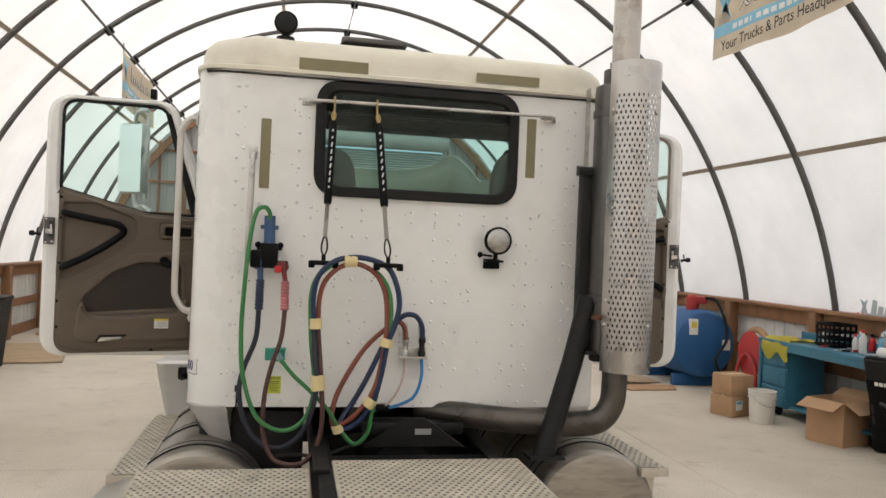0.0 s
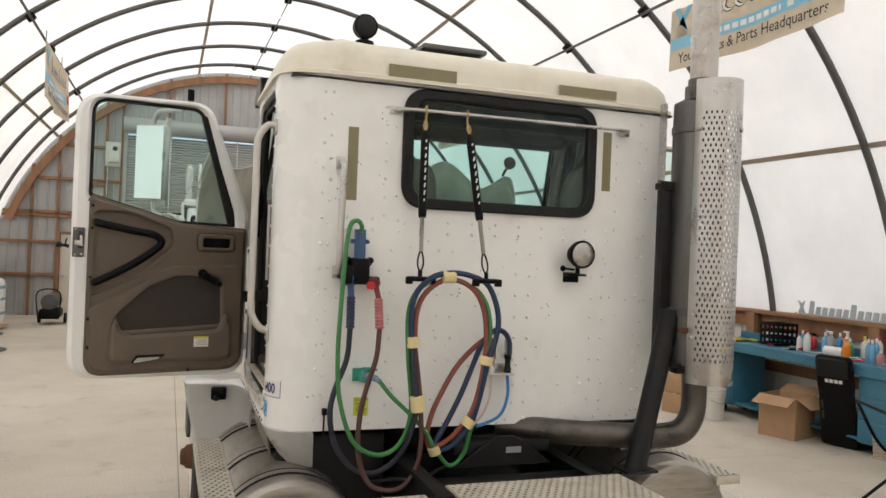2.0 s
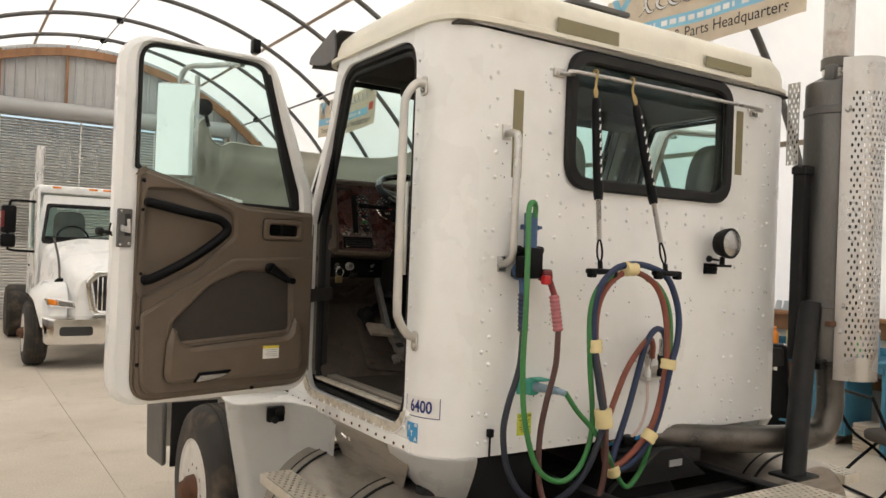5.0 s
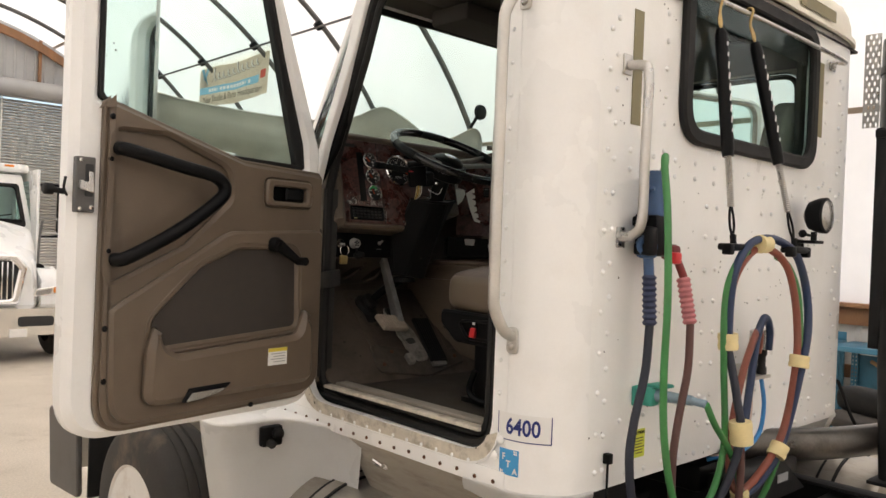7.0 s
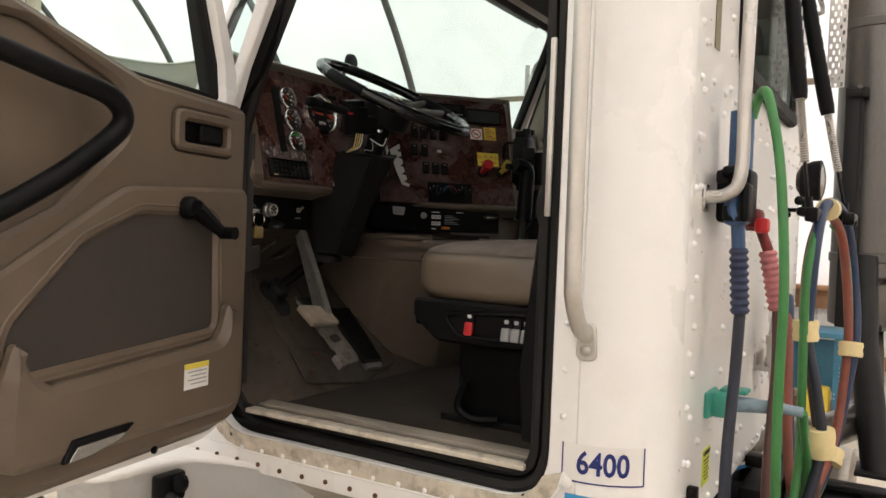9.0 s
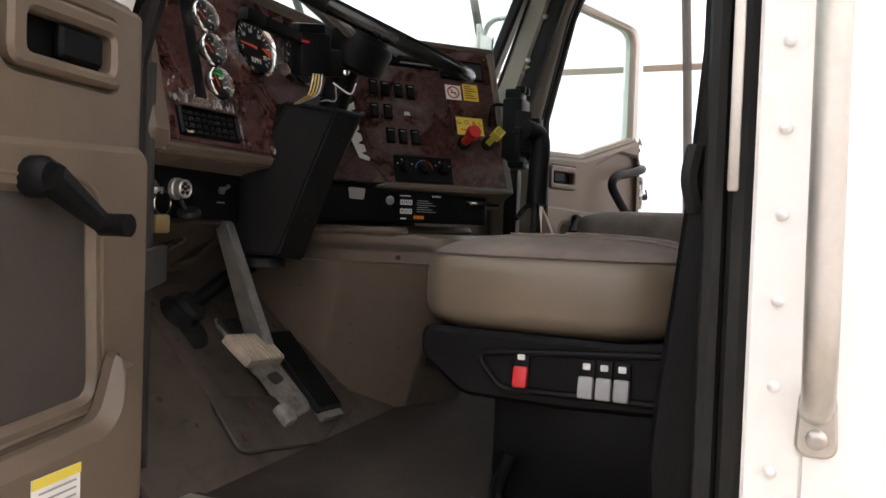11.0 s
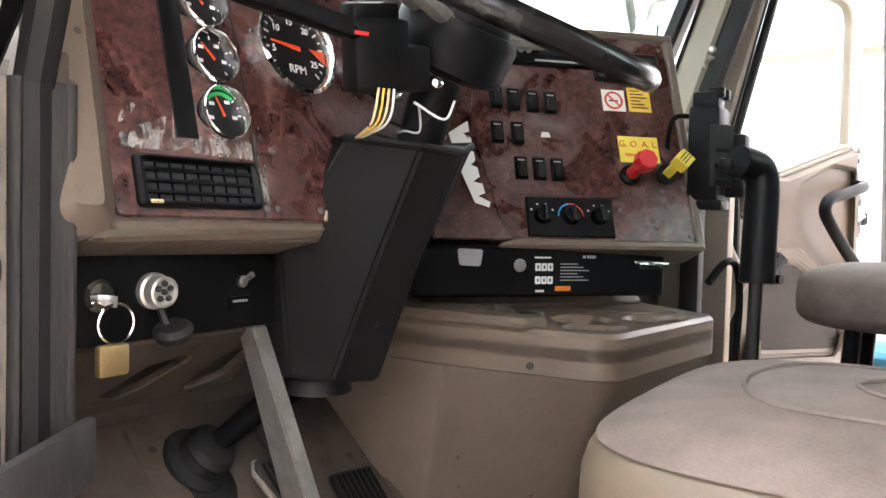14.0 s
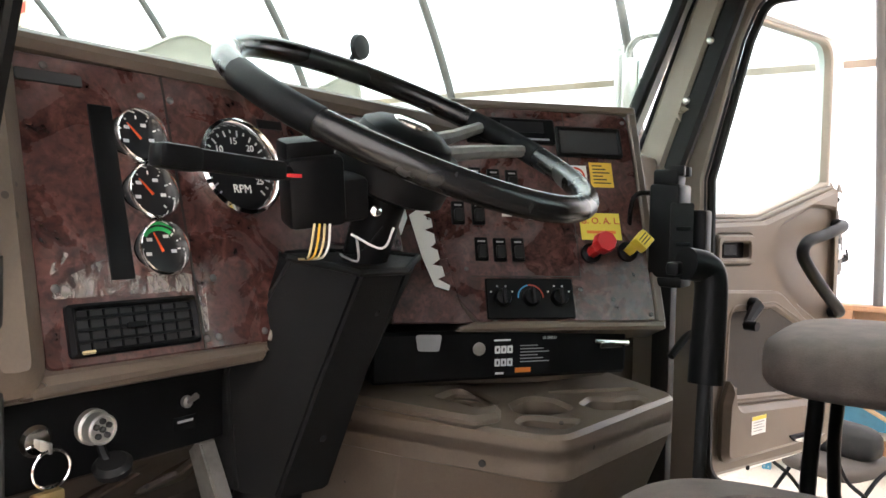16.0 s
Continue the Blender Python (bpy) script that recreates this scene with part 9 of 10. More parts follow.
def make_banner(o, u, label):
    """2.7 m by 0.85 m, hung from its upper edge; o is its upper left corner as one reads it."""
    b = thing("banner", label, "banner", group="banners")
    m = axes(o, u, (0, 0, 1))

    def lie(x, y, lift):
        w = 0.035 * math.sin(x * 3.1) * (-y) + 0.02 * math.sin(x * 7.3 + 1.0) * (-y)
        sag = -0.03 * math.sin(math.pi * max(0, min(1, x / 2.7)))
        return m @ Vector((x, y + sag, w + lift))

    def sheet(x0, y0, x1, y1, lift, nx=36, ny=6):
        return grid(lambda s, t: lie(x0 + (x1 - x0) * s, y0 + (y1 - y0) * t, lift), nx, ny)
    bm = sheet(0, -0.85, 2.7, 0, 0)
    bmesh.ops.solidify(bm, geom=bm.faces[:], thickness=0.004)
    part("vinyl_sheet", bm, 'banner', b, angle=70)
    part("blue_stripe", sheet(0.02, -0.60, 2.35, -0.46, 0.005), 'banner_blue', b)
    for k in range(14):
        part("stripe_bar", sheet(0.42 + k * 0.118, -0.56, 0.42 + k * 0.118 + (0.085 if k not in (3, 12) else 0.03), -0.50, 0.008, 3, 1), 'paper', b)
    # windmill-like emblem and swash, as plain shapes
    for pts in ([(0.08, -0.10), (0.16, -0.06), (0.36, -0.42), (0.28, -0.46)], [(0.36, -0.06), (0.42, -0.12), (0.14, -0.44), (0.09, -0.38)], [(0.18, -0.30), (0.30, -0.30), (0.36, -0.56), (0.12, -0.56)]):
        part("emblem_shape", plate([pts], 0.002, 0, m @ Matrix.Translation((0, 0, 0.009))), 'banner_blue', b)
    for lift, r, key in ((0.010, 0.030, 'ink_black'), (0.016, 0.017, 'paper')):
        stroke = []
        for k in range(150):
            a = k * 0.42
            tall = 0.15 if k < 14 or 72 < k < 88 else 0.075
            stroke.append(lie(0.55 + 0.0121 * k + 0.05 * math.sin(a), -0.36 + 0.0005 * k + tall * (1 - math.cos(a)) * 0.8, lift))
        part("swash_shape", flat_stroke(stroke, r, m), key, b)
    part("corner_shape", sheet(2.42, -0.55, 2.62, -0.40, 0.008, 3, 1), 'red_print', b)
    t = text("slogan", "Your Trucks & Parts Headquarters", 0.175, m @ Matrix.Translation((1.36, -0.735, 0.03)), 'ink_black', b, squeeze=0.93)
    for x in (0.05, 0.9, 1.8, 2.65):
        part("tie", rod(m @ Vector((x, -0.02, 0)), m @ Vector((x, 0.12, 0)), 0.006, 6), 'rubber', b)
    return b


make_banner((4.32, 4.72, 5.2), (0, -1, 0), "stained cream vinyl advertising banner hung from the purlin")
make_banner((4.32, 13.55, 5.2), (0, -1, 0), "stained cream vinyl advertising banner far down the tent")
make_banner((-3.3, 9.05, 4.86), (0, 1, 0), "sun-faded vinyl banner on the far purlin")

# ---- second truck ----
t2 = thing("truck", "white conventional truck with a chrome grille and bumper, parked facing us", "truck", (-0.2, 10.15, 0))
t2.scale = (1.08, 1.0, 1.0)


def strip_body(sections, seg_pts):
    """Loft through cross-sections: each a list of (x, z) at a y."""
    bm = bmesh.new()
    rows = [[bm.verts.new((x, y, z)) for x, z in pts] for y, pts in sections]
    for a, b in zip(rows, rows[1:]):
        for k in range(len(a) - 1):
            bm.faces.new((a[k], a[k + 1], b[k + 1], b[k]))
    bm.faces.new(rows[0])
    bm.faces.new(rows[-1][::-1])
    return bm


def hood_row(y, w, zt, zb, r=0.18):
    pts = rounded([(-w, zb), (-w * 0.93, zt - 0.12), (-w * 0.45, zt), (w * 0.45, zt), (w * 0.93, zt - 0.12), (w, zb)], [0.0, r, 0.12, 0.12, r, 0.0], 4)
    return (y, pts)


part("hood", strip_body([hood_row(0.05, 0.62, 1.42, 0.75), hood_row(0.25, 0.72, 1.52, 0.8), hood_row(0.8, 0.86, 1.70, 0.9), hood_row(1.45, 0.98, 1.93, 1.0)], 0), 'white_side', t2, "sloping white hood", angle=50)
for sg in (-1, 1):
    fn_ = []
    for y, z, w in ((0.12, 0.98, 0.16), (0.35, 1.12, 0.24), (0.65, 1.18, 0.27), (0.95, 1.10, 0.25), (1.15, 0.85, 0.2)):
        fn_.append((y, [(sg * 0.72, 0.55 if y in (0.12, 1.15) else 0.95), (sg * 0.72, z + 0.12), (sg * (0.72 + w), z + 0.10), (sg * (0.86 + w), z - 0.04), (sg * (0.88 + w), 0.62 if y in (0.12, 1.15) else z - 0.12)]))
    part("fender", strip_body(fn_, 0), 'white_side', t2, angle=60)
    hl = part("headlight", plate([rounded([(sg * 0.60, 0.88), (sg * 0.98, 0.94), (sg * 1.02, 1.06), (sg * 0.64, 0.99)], 0.03)], 0.05, 0.012, Matrix.Translation((0, 0.10, 0)) @ XZ), 'chrome', t2)
    part("lamp_lens", plate([rounded([(sg * 0.64, 0.905), (sg * 0.82, 0.93), (sg * 0.84, 1.01), (sg * 0.67, 0.975)], 0.02)], 0.02, 0.006, Matrix.Translation((0, 0.065, 0)) @ XZ), 'lamp_glass', hl)
    part("turn_lens", plate([rounded([(sg * 0.85, 0.935), (sg * 0.96, 0.955), (sg * 0.98, 1.04), (sg * 0.86, 1.01)], 0.02)], 0.02, 0.006, Matrix.Translation((0, 0.065, 0)) @ XZ), 'amber', hl)
    wheel("wheel", sg * 1.21, 0.68, sg, t2)
    mm = part("wing_mirror", box(sg * 1.38, 1.62, 2.20, 0.20, 0.10, 0.44, 0.035), 'black', t2)
    part("lower_mirror", box(sg * 1.38, 1.62, 1.86, 0.20, 0.10, 0.21, 0.035), 'black', mm)
    part("arm", tube(spline([(sg * 0.98, 1.7, 2.50), (sg * 1.30, 1.64, 2.50), (sg * 1.37, 1.62, 2.44), (sg * 1.38, 1.66, 2.1), (sg * 1.38, 1.66, 1.80), (sg * 1.34, 1.63, 1.71), (sg * 1.00, 1.7, 1.69)], 5), 0.02, 8), 'black', mm)
    part("signal_strip", box(sg * 1.46, 1.568, 2.20, 0.045, 0.01, 0.26, 0.004), 'coupling_red', mm)
    hm = part("fender_mirror", lathe([(0.02, 0), (0.075, 0.02), (0.07, 0.05), (0.02, 0.06)], (sg * 0.78, 0.55, 1.25), (0, -1, 0), 16), 'black', t2)
    part("mirror_stalk", tube(spline([(sg * 0.78, 0.56, 1.25), (sg * 0.80, 0.62, 1.6), (sg * 0.86, 0.72, 1.93)], 5), 0.016, 8), 'hoop', hm)
    part("cab_side", plate([rect(1.5, 0.95, 2.9, 2.72), rounded([(1.75, 1.75), (2.65, 1.75), (2.65, 2.55), (1.95, 2.55)], 0.05)], 0.04, 0.008, Matrix.Translation((sg * 1.0, 0, 0)) @ YZ), 'white_side', t2)
    g = part("side_window", plate([rounded([(1.75, 1.75), (2.65, 1.75), (2.65, 2.55), (1.95, 2.55)], 0.05)], 0.006, 0, Matrix.Translation((sg * 1.0, 0, 0)) @ YZ), 'glass_dark', t2)
    part("door_handle", box(sg * 1.03, 2.45, 1.45, 0.02, 0.14, 0.035, 0.006), 'black', t2)
part("bumper", strip_body([(-0.08, rounded([(-0.9, 0.38), (-0.9, 0.74), (0.9, 0.74), (0.9, 0.38)], 0.04)), (0.02, rounded([(-0.98, 0.36), (-1.00, 0.78), (1.00, 0.78), (0.98, 0.36)], 0.05)), (0.30, rounded([(-1.06, 0.40), (-1.08, 0.78), (1.08, 0.78), (1.06, 0.40)], 0.05))], 0), 'chrome', t2, "wide chrome front bumper", angle=40)
for x, w in ((0, 0.42), (-0.62, 0.42), (0.62, 0.42)):
    part("bumper_opening", plate([rounded(rect(x - w / 2, 0.50, x + w / 2, 0.64), 0.05)], 0.02, 0.004, Matrix.Translation((0, -0.072, 0)) @ XZ), 'hole_dark', t2)
gr = part("grille", plate([rounded([(-0.44, 0.80), (0.44, 0.80), (0.52, 1.30), (0.40, 1.46), (-0.40, 1.46), (-0.52, 1.30)], 0.08), rounded([(-0.36, 0.86), (0.36, 0.86), (0.43, 1.28), (0.33, 1.38), (-0.33, 1.38), (-0.43, 1.28)], 0.06)], 0.08, 0.025, Matrix.Translation((0, 0.02, 0)) @ XZ), 'chrome', t2, "chrome grille with vertical bars")
part("grille_back", plate([rounded([(-0.38, 0.84), (0.38, 0.84), (0.44, 1.28), (0.34, 1.40), (-0.34, 1.40), (-0.44, 1.28)], 0.06)], 0.01, 0, Matrix.Translation((0, 0.04, 0)) @ XZ), 'hole_dark', gr)
for k in range(13):
    x = -0.36 + k * 0.06
    part("grille_bar", box(x, 0.015, 1.11, 0.018, 0.03, 0.50, 0.005), 'chrome', gr)
part("cab_front", plate([rounded([(-1.0, 1.2), (1.0, 1.2), (1.0, 1.9), (0.90, 2.74), (-0.90, 2.74), (-1.0, 1.9)], 0.04), rounded([(-0.90, 1.92), (0.90, 1.92), (0.82, 2.56), (-0.82, 2.56)], 0.06)], 0.05, 0.012, axes((0, 1.30, 0), (1, 0, 0), (0, 0.28, 1.0)) @ Matrix.Translation((0, 0, 0))), 'white_side', t2)
gw = axes((0, 1.30, 0), (1, 0, 0), (0, 0.28, 1.0))
g = part("windshield", plate([rounded([(-0.92, 1.90), (0.92, 1.90), (0.84, 2.58), (-0.84, 2.58)], 0.06)], 0.008, 0, gw), 'glass_dark', t2)
part("windshield_gasket", plate([rounded([(-0.93, 1.89), (0.93, 1.89), (0.85, 2.59), (-0.85, 2.59)], 0.06), rounded([(-0.88, 1.95), (0.88, 1.95), (0.80, 2.54), (-0.80, 2.54)], 0.06)], 0.07, 0.01, gw), 'rubber', t2)
part("cab_roof", box(0, 2.45, 2.74, 1.98, 1.0, 0.14, 0.05), 'white_side', t2)
part("cab_back", plate([rect(-0.98, 0.95, 0.98, 2.72), rounded(rect(-0.6, 1.95, 0.6, 2.5), 0.06)], 0.04, 0.005, Matrix.Translation((0, 2.9, 0)) @ XZ), 'white_side', t2)
for x in (-0.72, -0.2, 0.0, 0.2, 0.72):
    part("marker_light", box(x, 1.97, 2.77, 0.13, 0.05, 0.035, 0.012), 'amber', t2)
part("dash_board", box(0, 1.95, 1.85, 1.8, 0.3, 0.2, 0.03), 'black', t2)
for x in (-0.45, 0.45):
    part("seat_back", cushion(x, 2.6, 2.0, 0.48, 0.14, 0.8, 0.45, 10), 'seat_cloth', t2, angle=70)
part("steering_wheel", tube([(-0.45 + 0.0 + 0.22 * math.cos(a), 2.1 + 0.1 * math.sin(a), 1.95 + 0.18 * math.sin(a)) for a in [2 * math.pi * k / 30 for k in range(30)]], 0.016, 8, True), 'black', t2)
for x in (-0.45, 0.25):
    part("wiper", tube([(x, 1.80, 1.93), (x + 0.5, 1.86, 2.02)], 0.01, 6), 'black', t2)
part("exhaust_pipe", tube([(-0.88, 3.05, 0.8), (-0.88, 3.05, 3.35), (-0.86, 3.12, 3.55)], 0.065, 18), 'steel', t2, "tall bright vertical exhaust pipe")
part("frame", box(0, 3.5, 0.75, 0.9, 6.0, 0.25, 0.02), 'frame_black', t2)
for sg in (-1, 1):
    part("rear_wheel", lathe([(0.25, 0), (0.45, 0.01), (0.5, 0.06), (0.5, 0.5), (0.45, 0.55), (0.25, 0.56)], (sg * 1.22, 4.6, 0.5), (-sg, 0, 0), 40), 'tyre', t2)
part("licence_tag", box(0.42, -0.095, 0.42, 0.2, 0.006, 0.11), 'paper', t2)

# ---- workbenches along the east wall ----
BENCH_ROW = ("drawer_unit", "workbench", "bottle", "coffee_can", "plastic_tray", "milk_crate", "shop_towel", "hand_tool", "pliers", "tool_rack", "paper_roll", "cutout_sign", "hose_reel", "jug")
def drawer_unit(y0, y1, name="desk_pedestal"):
    d = thing("drawer_unit", "blue painted steel drawer pedestal under the bench", "drawers", (6.32, (y0 + y1) / 2, 0), group="bench drawers")
    w = y1 - y0
    part("case", box(0, 0, 0.50, 0.56, w, 0.76, 0.006), 'desk_blue', d)
    for k in range(3):
        dr = part("drawer_front", box(-0.288, 0, 0.25 + k * 0.235, 0.022, w - 0.04, 0.215, 0.006), 'desk_blue', d)
        part("pull_lip", box(-0.305, 0, 0.335 + k * 0.235, 0.016, w * 0.5, 0.014, 0.003), 'desk_blue', dr)
    for sx in (-0.2, 0.2):
        part("caster", lathe([(0.055, 0), (0.06, 0.01), (0.06, 0.03), (0.055, 0.04)], (sx, -0.02, 0.062), (0, 1, 0), 18), 'rubber', d)
        part("caster_fork", box(sx, 0, 0.115, 0.05, 0.06, 0.03), 'steel', d)
    return d


drawer_unit(5.45, 6.0)
drawer_unit(2.66, 3.34)
wb = thing("workbench", "long blue steel workbench with a worn cluttered top", "workbench")
part("top", box(6.33, 4.12, 0.905, 0.72, 3.85, 0.05, 0.006), 'desk_blue', wb)
part("apron", box(5.985, 4.12, 0.85, 0.02, 3.80, 0.075, 0.004), 'desk_blue', wb)
part("back_rail", box(6.67, 4.12, 0.97, 0.02, 3.85, 0.09, 0.004), 'desk_blue', wb)
for y in (2.22, 6.02):
    for x in (6.02, 6.62):
        lg = part("leg", box(x, y, 0.44, 0.05, 0.05, 0.88, 0.004), 'desk_blue', wb)
part("lower_shelf", box(6.35, 4.2, 0.15, 0.6, 2.4, 0.03, 0.004), 'desk_blue', wb)
wb2 = thing("workbench", "second blue steel bench with slotted legs", "workbench")
part("top", box(6.33, 1.25, 0.905, 0.72, 1.75, 0.05, 0.006), 'desk_blue', wb2)
for y in (0.42, 2.08):
    for x in (6.02, 6.62):
        part("slotted_leg", perforated(lambda u, v, h, x=x, y=y: (x - 0.003 - h, y + u, v), -0.035, 0.035, 0.0, 0.88, 2, 22, 0.012, 0.016, 0.003, stagger=False), 'desk_blue', wb2)
        part("leg_web", box(x + 0.025, y - 0.034, 0.44, 0.05, 0.003, 0.88), 'desk_blue', wb2)
part("back_panel", box(6.66, 1.25, 0.55, 0.02, 1.6, 0.5, 0.004), 'desk_blue', wb2)
part("brace", rod((6.1, 0.5, 0.2), (6.6, 1.9, 0.75), 0.02, 8), 'wood_light', wb2)


# bench clutter
def bottle(x, y, h, r, mt, cap, spray=False, group="bench bottles"):
    z = 0.931
    b = thing("bottle", {'paper': "white", 'blue_plastic': "pale blue", 'pink_plastic': "dull pink", 'grey_plastic': "grey", 'green_plastic': "green", 'amber': "amber", 'pail': "white", 'label_yellow': "yellow", 'decal_blue': "blue", 'red': "red", 'orange_plastic': "orange"}.get(mt, "plastic") + (" spray bottle" if spray else " bottle") + " standing on the workbench", "bottle", (x, y, z), group=group)
    part("body", lathe([(r * 0.9, 0), (r, 0.01), (r, h * 0.6), (r * 0.75, h * 0.72), (r * 0.36, h * 0.8), (r * 0.36, h * 0.86)], (0, 0, 0), (0, 0, 1), 16), mt, b)
    if spray:
        part("trigger", join(box(0, 0, h * 0.92, r * 0.7, r * 0.8, h * 0.12, 0.006), box(0, r * 0.9, h * 0.95, r * 0.4, r * 1.4, h * 0.07, 0.005)), cap, b)
    else:
        part("cap", lathe([(r * 0.42, h * 0.85), (r * 0.42, h), (r * 0.3, h * 1.01)], (0, 0, 0), (0, 0, 1), 12), cap, b)
    return b


for x, y, h, r, mt, cap, sp_ in ((6.28, 4.37, 0.26, 0.045, 'pail', 'red', True), (6.40, 4.20, 0.24, 0.04, 'blue_plastic', 'paper', False), (6.34, 4.05, 0.27, 0.045, 'grey_plastic', 'paper', True),
                             (6.24, 3.72, 0.22, 0.05, 'amber', 'orange_plastic', True), (6.45, 3.86, 0.2, 0.04, 'green_plastic', 'paper', False), (6.42, 3.62, 0.25, 0.042, 'pail', 'label_yellow', False),
                             (6.30, 3.46, 0.24, 0.034, 'blue_plastic', 'paper', False), (6.27, 3.38, 0.24, 0.034, 'blue_plastic', 'paper', False), (6.38, 3.42, 0.25, 0.034, 'blue_plastic', 'paper', False),
                             (6.22, 3.22, 0.14, 0.045, 'pink_plastic', 'paper', False), (6.45, 4.62, 0.22, 0.04, 'decal_blue', 'paper', False), (6.50, 4.48, 0.2, 0.04, 'red', 'black', False),
                             (6.40, 2.55, 0.2, 0.035, 'red', 'paper', False), (6.48, 5.3, 0.22, 0.04, 'paper', 'red', False),
                             (6.52, 4.30, 0.26, 0.04, 'grey_plastic', 'decal_blue', False), (6.54, 4.10, 0.24, 0.036, 'decal_blue', 'paper', False), (6.50, 3.95, 0.28, 0.04, 'pail', 'paper', True), (6.55, 3.72, 0.24, 0.038, 'label_yellow', 'black', False), (6.52, 3.50, 0.26, 0.04, 'pail', 'red', False), (6.30, 4.52, 0.2, 0.036, 'pail', 'red', False), (6.36, 2.72, 0.24, 0.04, 'green_plastic', 'paper', False), (6.50, 2.35, 0.26, 0.04, 'pail', 'decal_blue', False)):
    bottle(x, y, h, r, mt, cap, sp_)
cf = thing("coffee_can", "black and yellow can with a white lid", "can", (6.42, 2.98, 0.931))
part("can_body", lathe([(0.085, 0), (0.085, 0.14), (0.08, 0.15)], (0, 0, 0), (0, 0, 1), 20), 'ink_black', cf)
part("lid", lathe([(0.088, 0.15), (0.088, 0.21), (0.07, 0.22)], (0, 0, 0), (0, 0, 1), 20), 'pail', cf)
part("label_band", lathe([(0.0865, 0.03), (0.0865, 0.09)], (0, 0, 0), (0, 0, 1), 20, caps=False), 'label_yellow', cf)
bx = solid("plastic_tray", box(6.25, 2.45, 1.06, 0.12, 0.03, 0.26, 0.01), 'blue_plastic', "upright pale blue plastic sheet on the bench", "tray")
crate = thing("milk_crate", "black plastic crate on the bench", "crate", (6.42, 5.02, 0.931))
for sx, sy, w, d in ((-0.16, 0, 0.015, 0.33), (0.16, 0, 0.015, 0.33), (0, -0.16, 0.33, 0.015), (0, 0.16, 0.33, 0.015)):
    for z in (0.02, 0.10, 0.18, 0.26):
        part("crate_rail", box(sx, sy, z, w, d, 0.035, 0.003), 'black', crate)
for sx in (-0.16, -0.08, 0, 0.08, 0.16):
    part("crate_stile", box(sx, -0.16, 0.14, 0.03, 0.012, 0.27, 0.002), 'black', crate)
    part("crate_stile", box(-0.16, sx, 0.14, 0.012, 0.03, 0.27, 0.002), 'black', crate)
part("crate_floor", box(0, 0, 0.008, 0.32, 0.32, 0.012), 'black', crate)


def cloth(s, t):
    x = 5.93 + 0.50 * s
    y = 5.35 + 0.55 * t
    wob = 0.012 * math.sin(9 * s + 5 * t) + 0.01 * math.sin(13 * t)
    if s < 0.16:
        return (5.965 - 0.01 * t + wob * 0.4, y + 0.03 * math.sin(s * 20), 0.935 - (0.16 - s) * 1.3 * (0.7 + 0.5 * math.sin(5 * t + 1) ** 2))
    return (x, y + 0.04 * math.sin(4 * s), 0.938 + abs(wob) + 0.02 * math.exp(-((s - 0.5) / 0.2) ** 2))
bm = grid(cloth, 24, 20)
bmesh.ops.solidify(bm, geom=bm.faces[:], thickness=0.004)
solid("shop_towel", bm, 'towel', "crumpled yellow shop towel hanging over the bench edge", "towel", angle=70)
random.seed(7)
for k in range(34):
    x, y = random.uniform(6.08, 6.55), random.uniform(4.3, 5.35) if k < 10 else random.uniform(2.4, 4.2)
    L = random.uniform(0.12, 0.28)
    tl = thing("hand_tool", "dark hand tool lying on the bench", "tool", (x, y, 0.94), random.uniform(0, 180), group="bench tools")
    part("handle", rod((0, 0, 0.008), (L * 0.5, 0, 0.008), 0.012, 8), random.choice(['red', 'black', 'black', 'steel']), tl)
    part("shank", rod((L * 0.5, 0, 0.008), (L, 0, 0.008), 0.006, 8), 'steel', tl)
for k in range(8):
    p = thing("pliers", "red-handled pliers standing in a rack on the wall", "tool", (6.72, 4.55 + k * 0.09, 1.16), 0, group="racked tools")
    part("grip", tube(spline([(0, 0, 0), (0.0, 0.02, 0.08), (0.0, 0.015, 0.17)], 4), 0.011, 8), 'red' if k % 3 else 'brass', p)
    part("jaw", rod((0, 0, 0), (0, 0, -0.08), 0.012, 8), 'steel', p)
solid("tool_rack", box(6.73, 4.86, 1.10, 0.06, 0.85, 0.05, 0.006), 'black', "black rack strip for pliers on the wall rail", "tool rack")
rl = solid("paper_roll", lathe([(0.02, 0), (0.055, 0), (0.055, 0.24), (0.02, 0.24)], (6.2, 4.0, 0.987), (0.2, -1, 0), 20), 'paper', "white paper towel roll lying on the bench", "paper roll")

# cut-out sign standing on the wall rail, as plain shapes
sg_ = thing("cutout_sign", "grey cut-out lettering sign standing on the wall rail", "sign")
part("base_strip", box(6.86, 4.3, 1.375, 0.02, 1.5, 0.02, 0.003), 'grey_print', sg_)
for k in range(12):
    y = 4.95 - k * 0.115
    h = 0.17 if k in (0, 6) else 0.10
    part("letter_shape", plate([rounded([(y, 1.38), (y - 0.085, 1.38), (y - 0.10, 1.38 + h), (y - 0.025, 1.385 + h)], 0.015)], 0.015, 0.003, Matrix.Translation((6.86, 0, 0)) @ YZ), 'grey_print', sg_)
part("emblem_shape", plate([[(5.02, 1.38), (5.14, 1.38), (5.10, 1.46), (5.15, 1.55), (5.08, 1.51), (5.02, 1.55), (5.05, 1.46)]], 0.015, 0.003, Matrix.Translation((6.86, 0, 0)) @ YZ), 'grey_print', sg_)

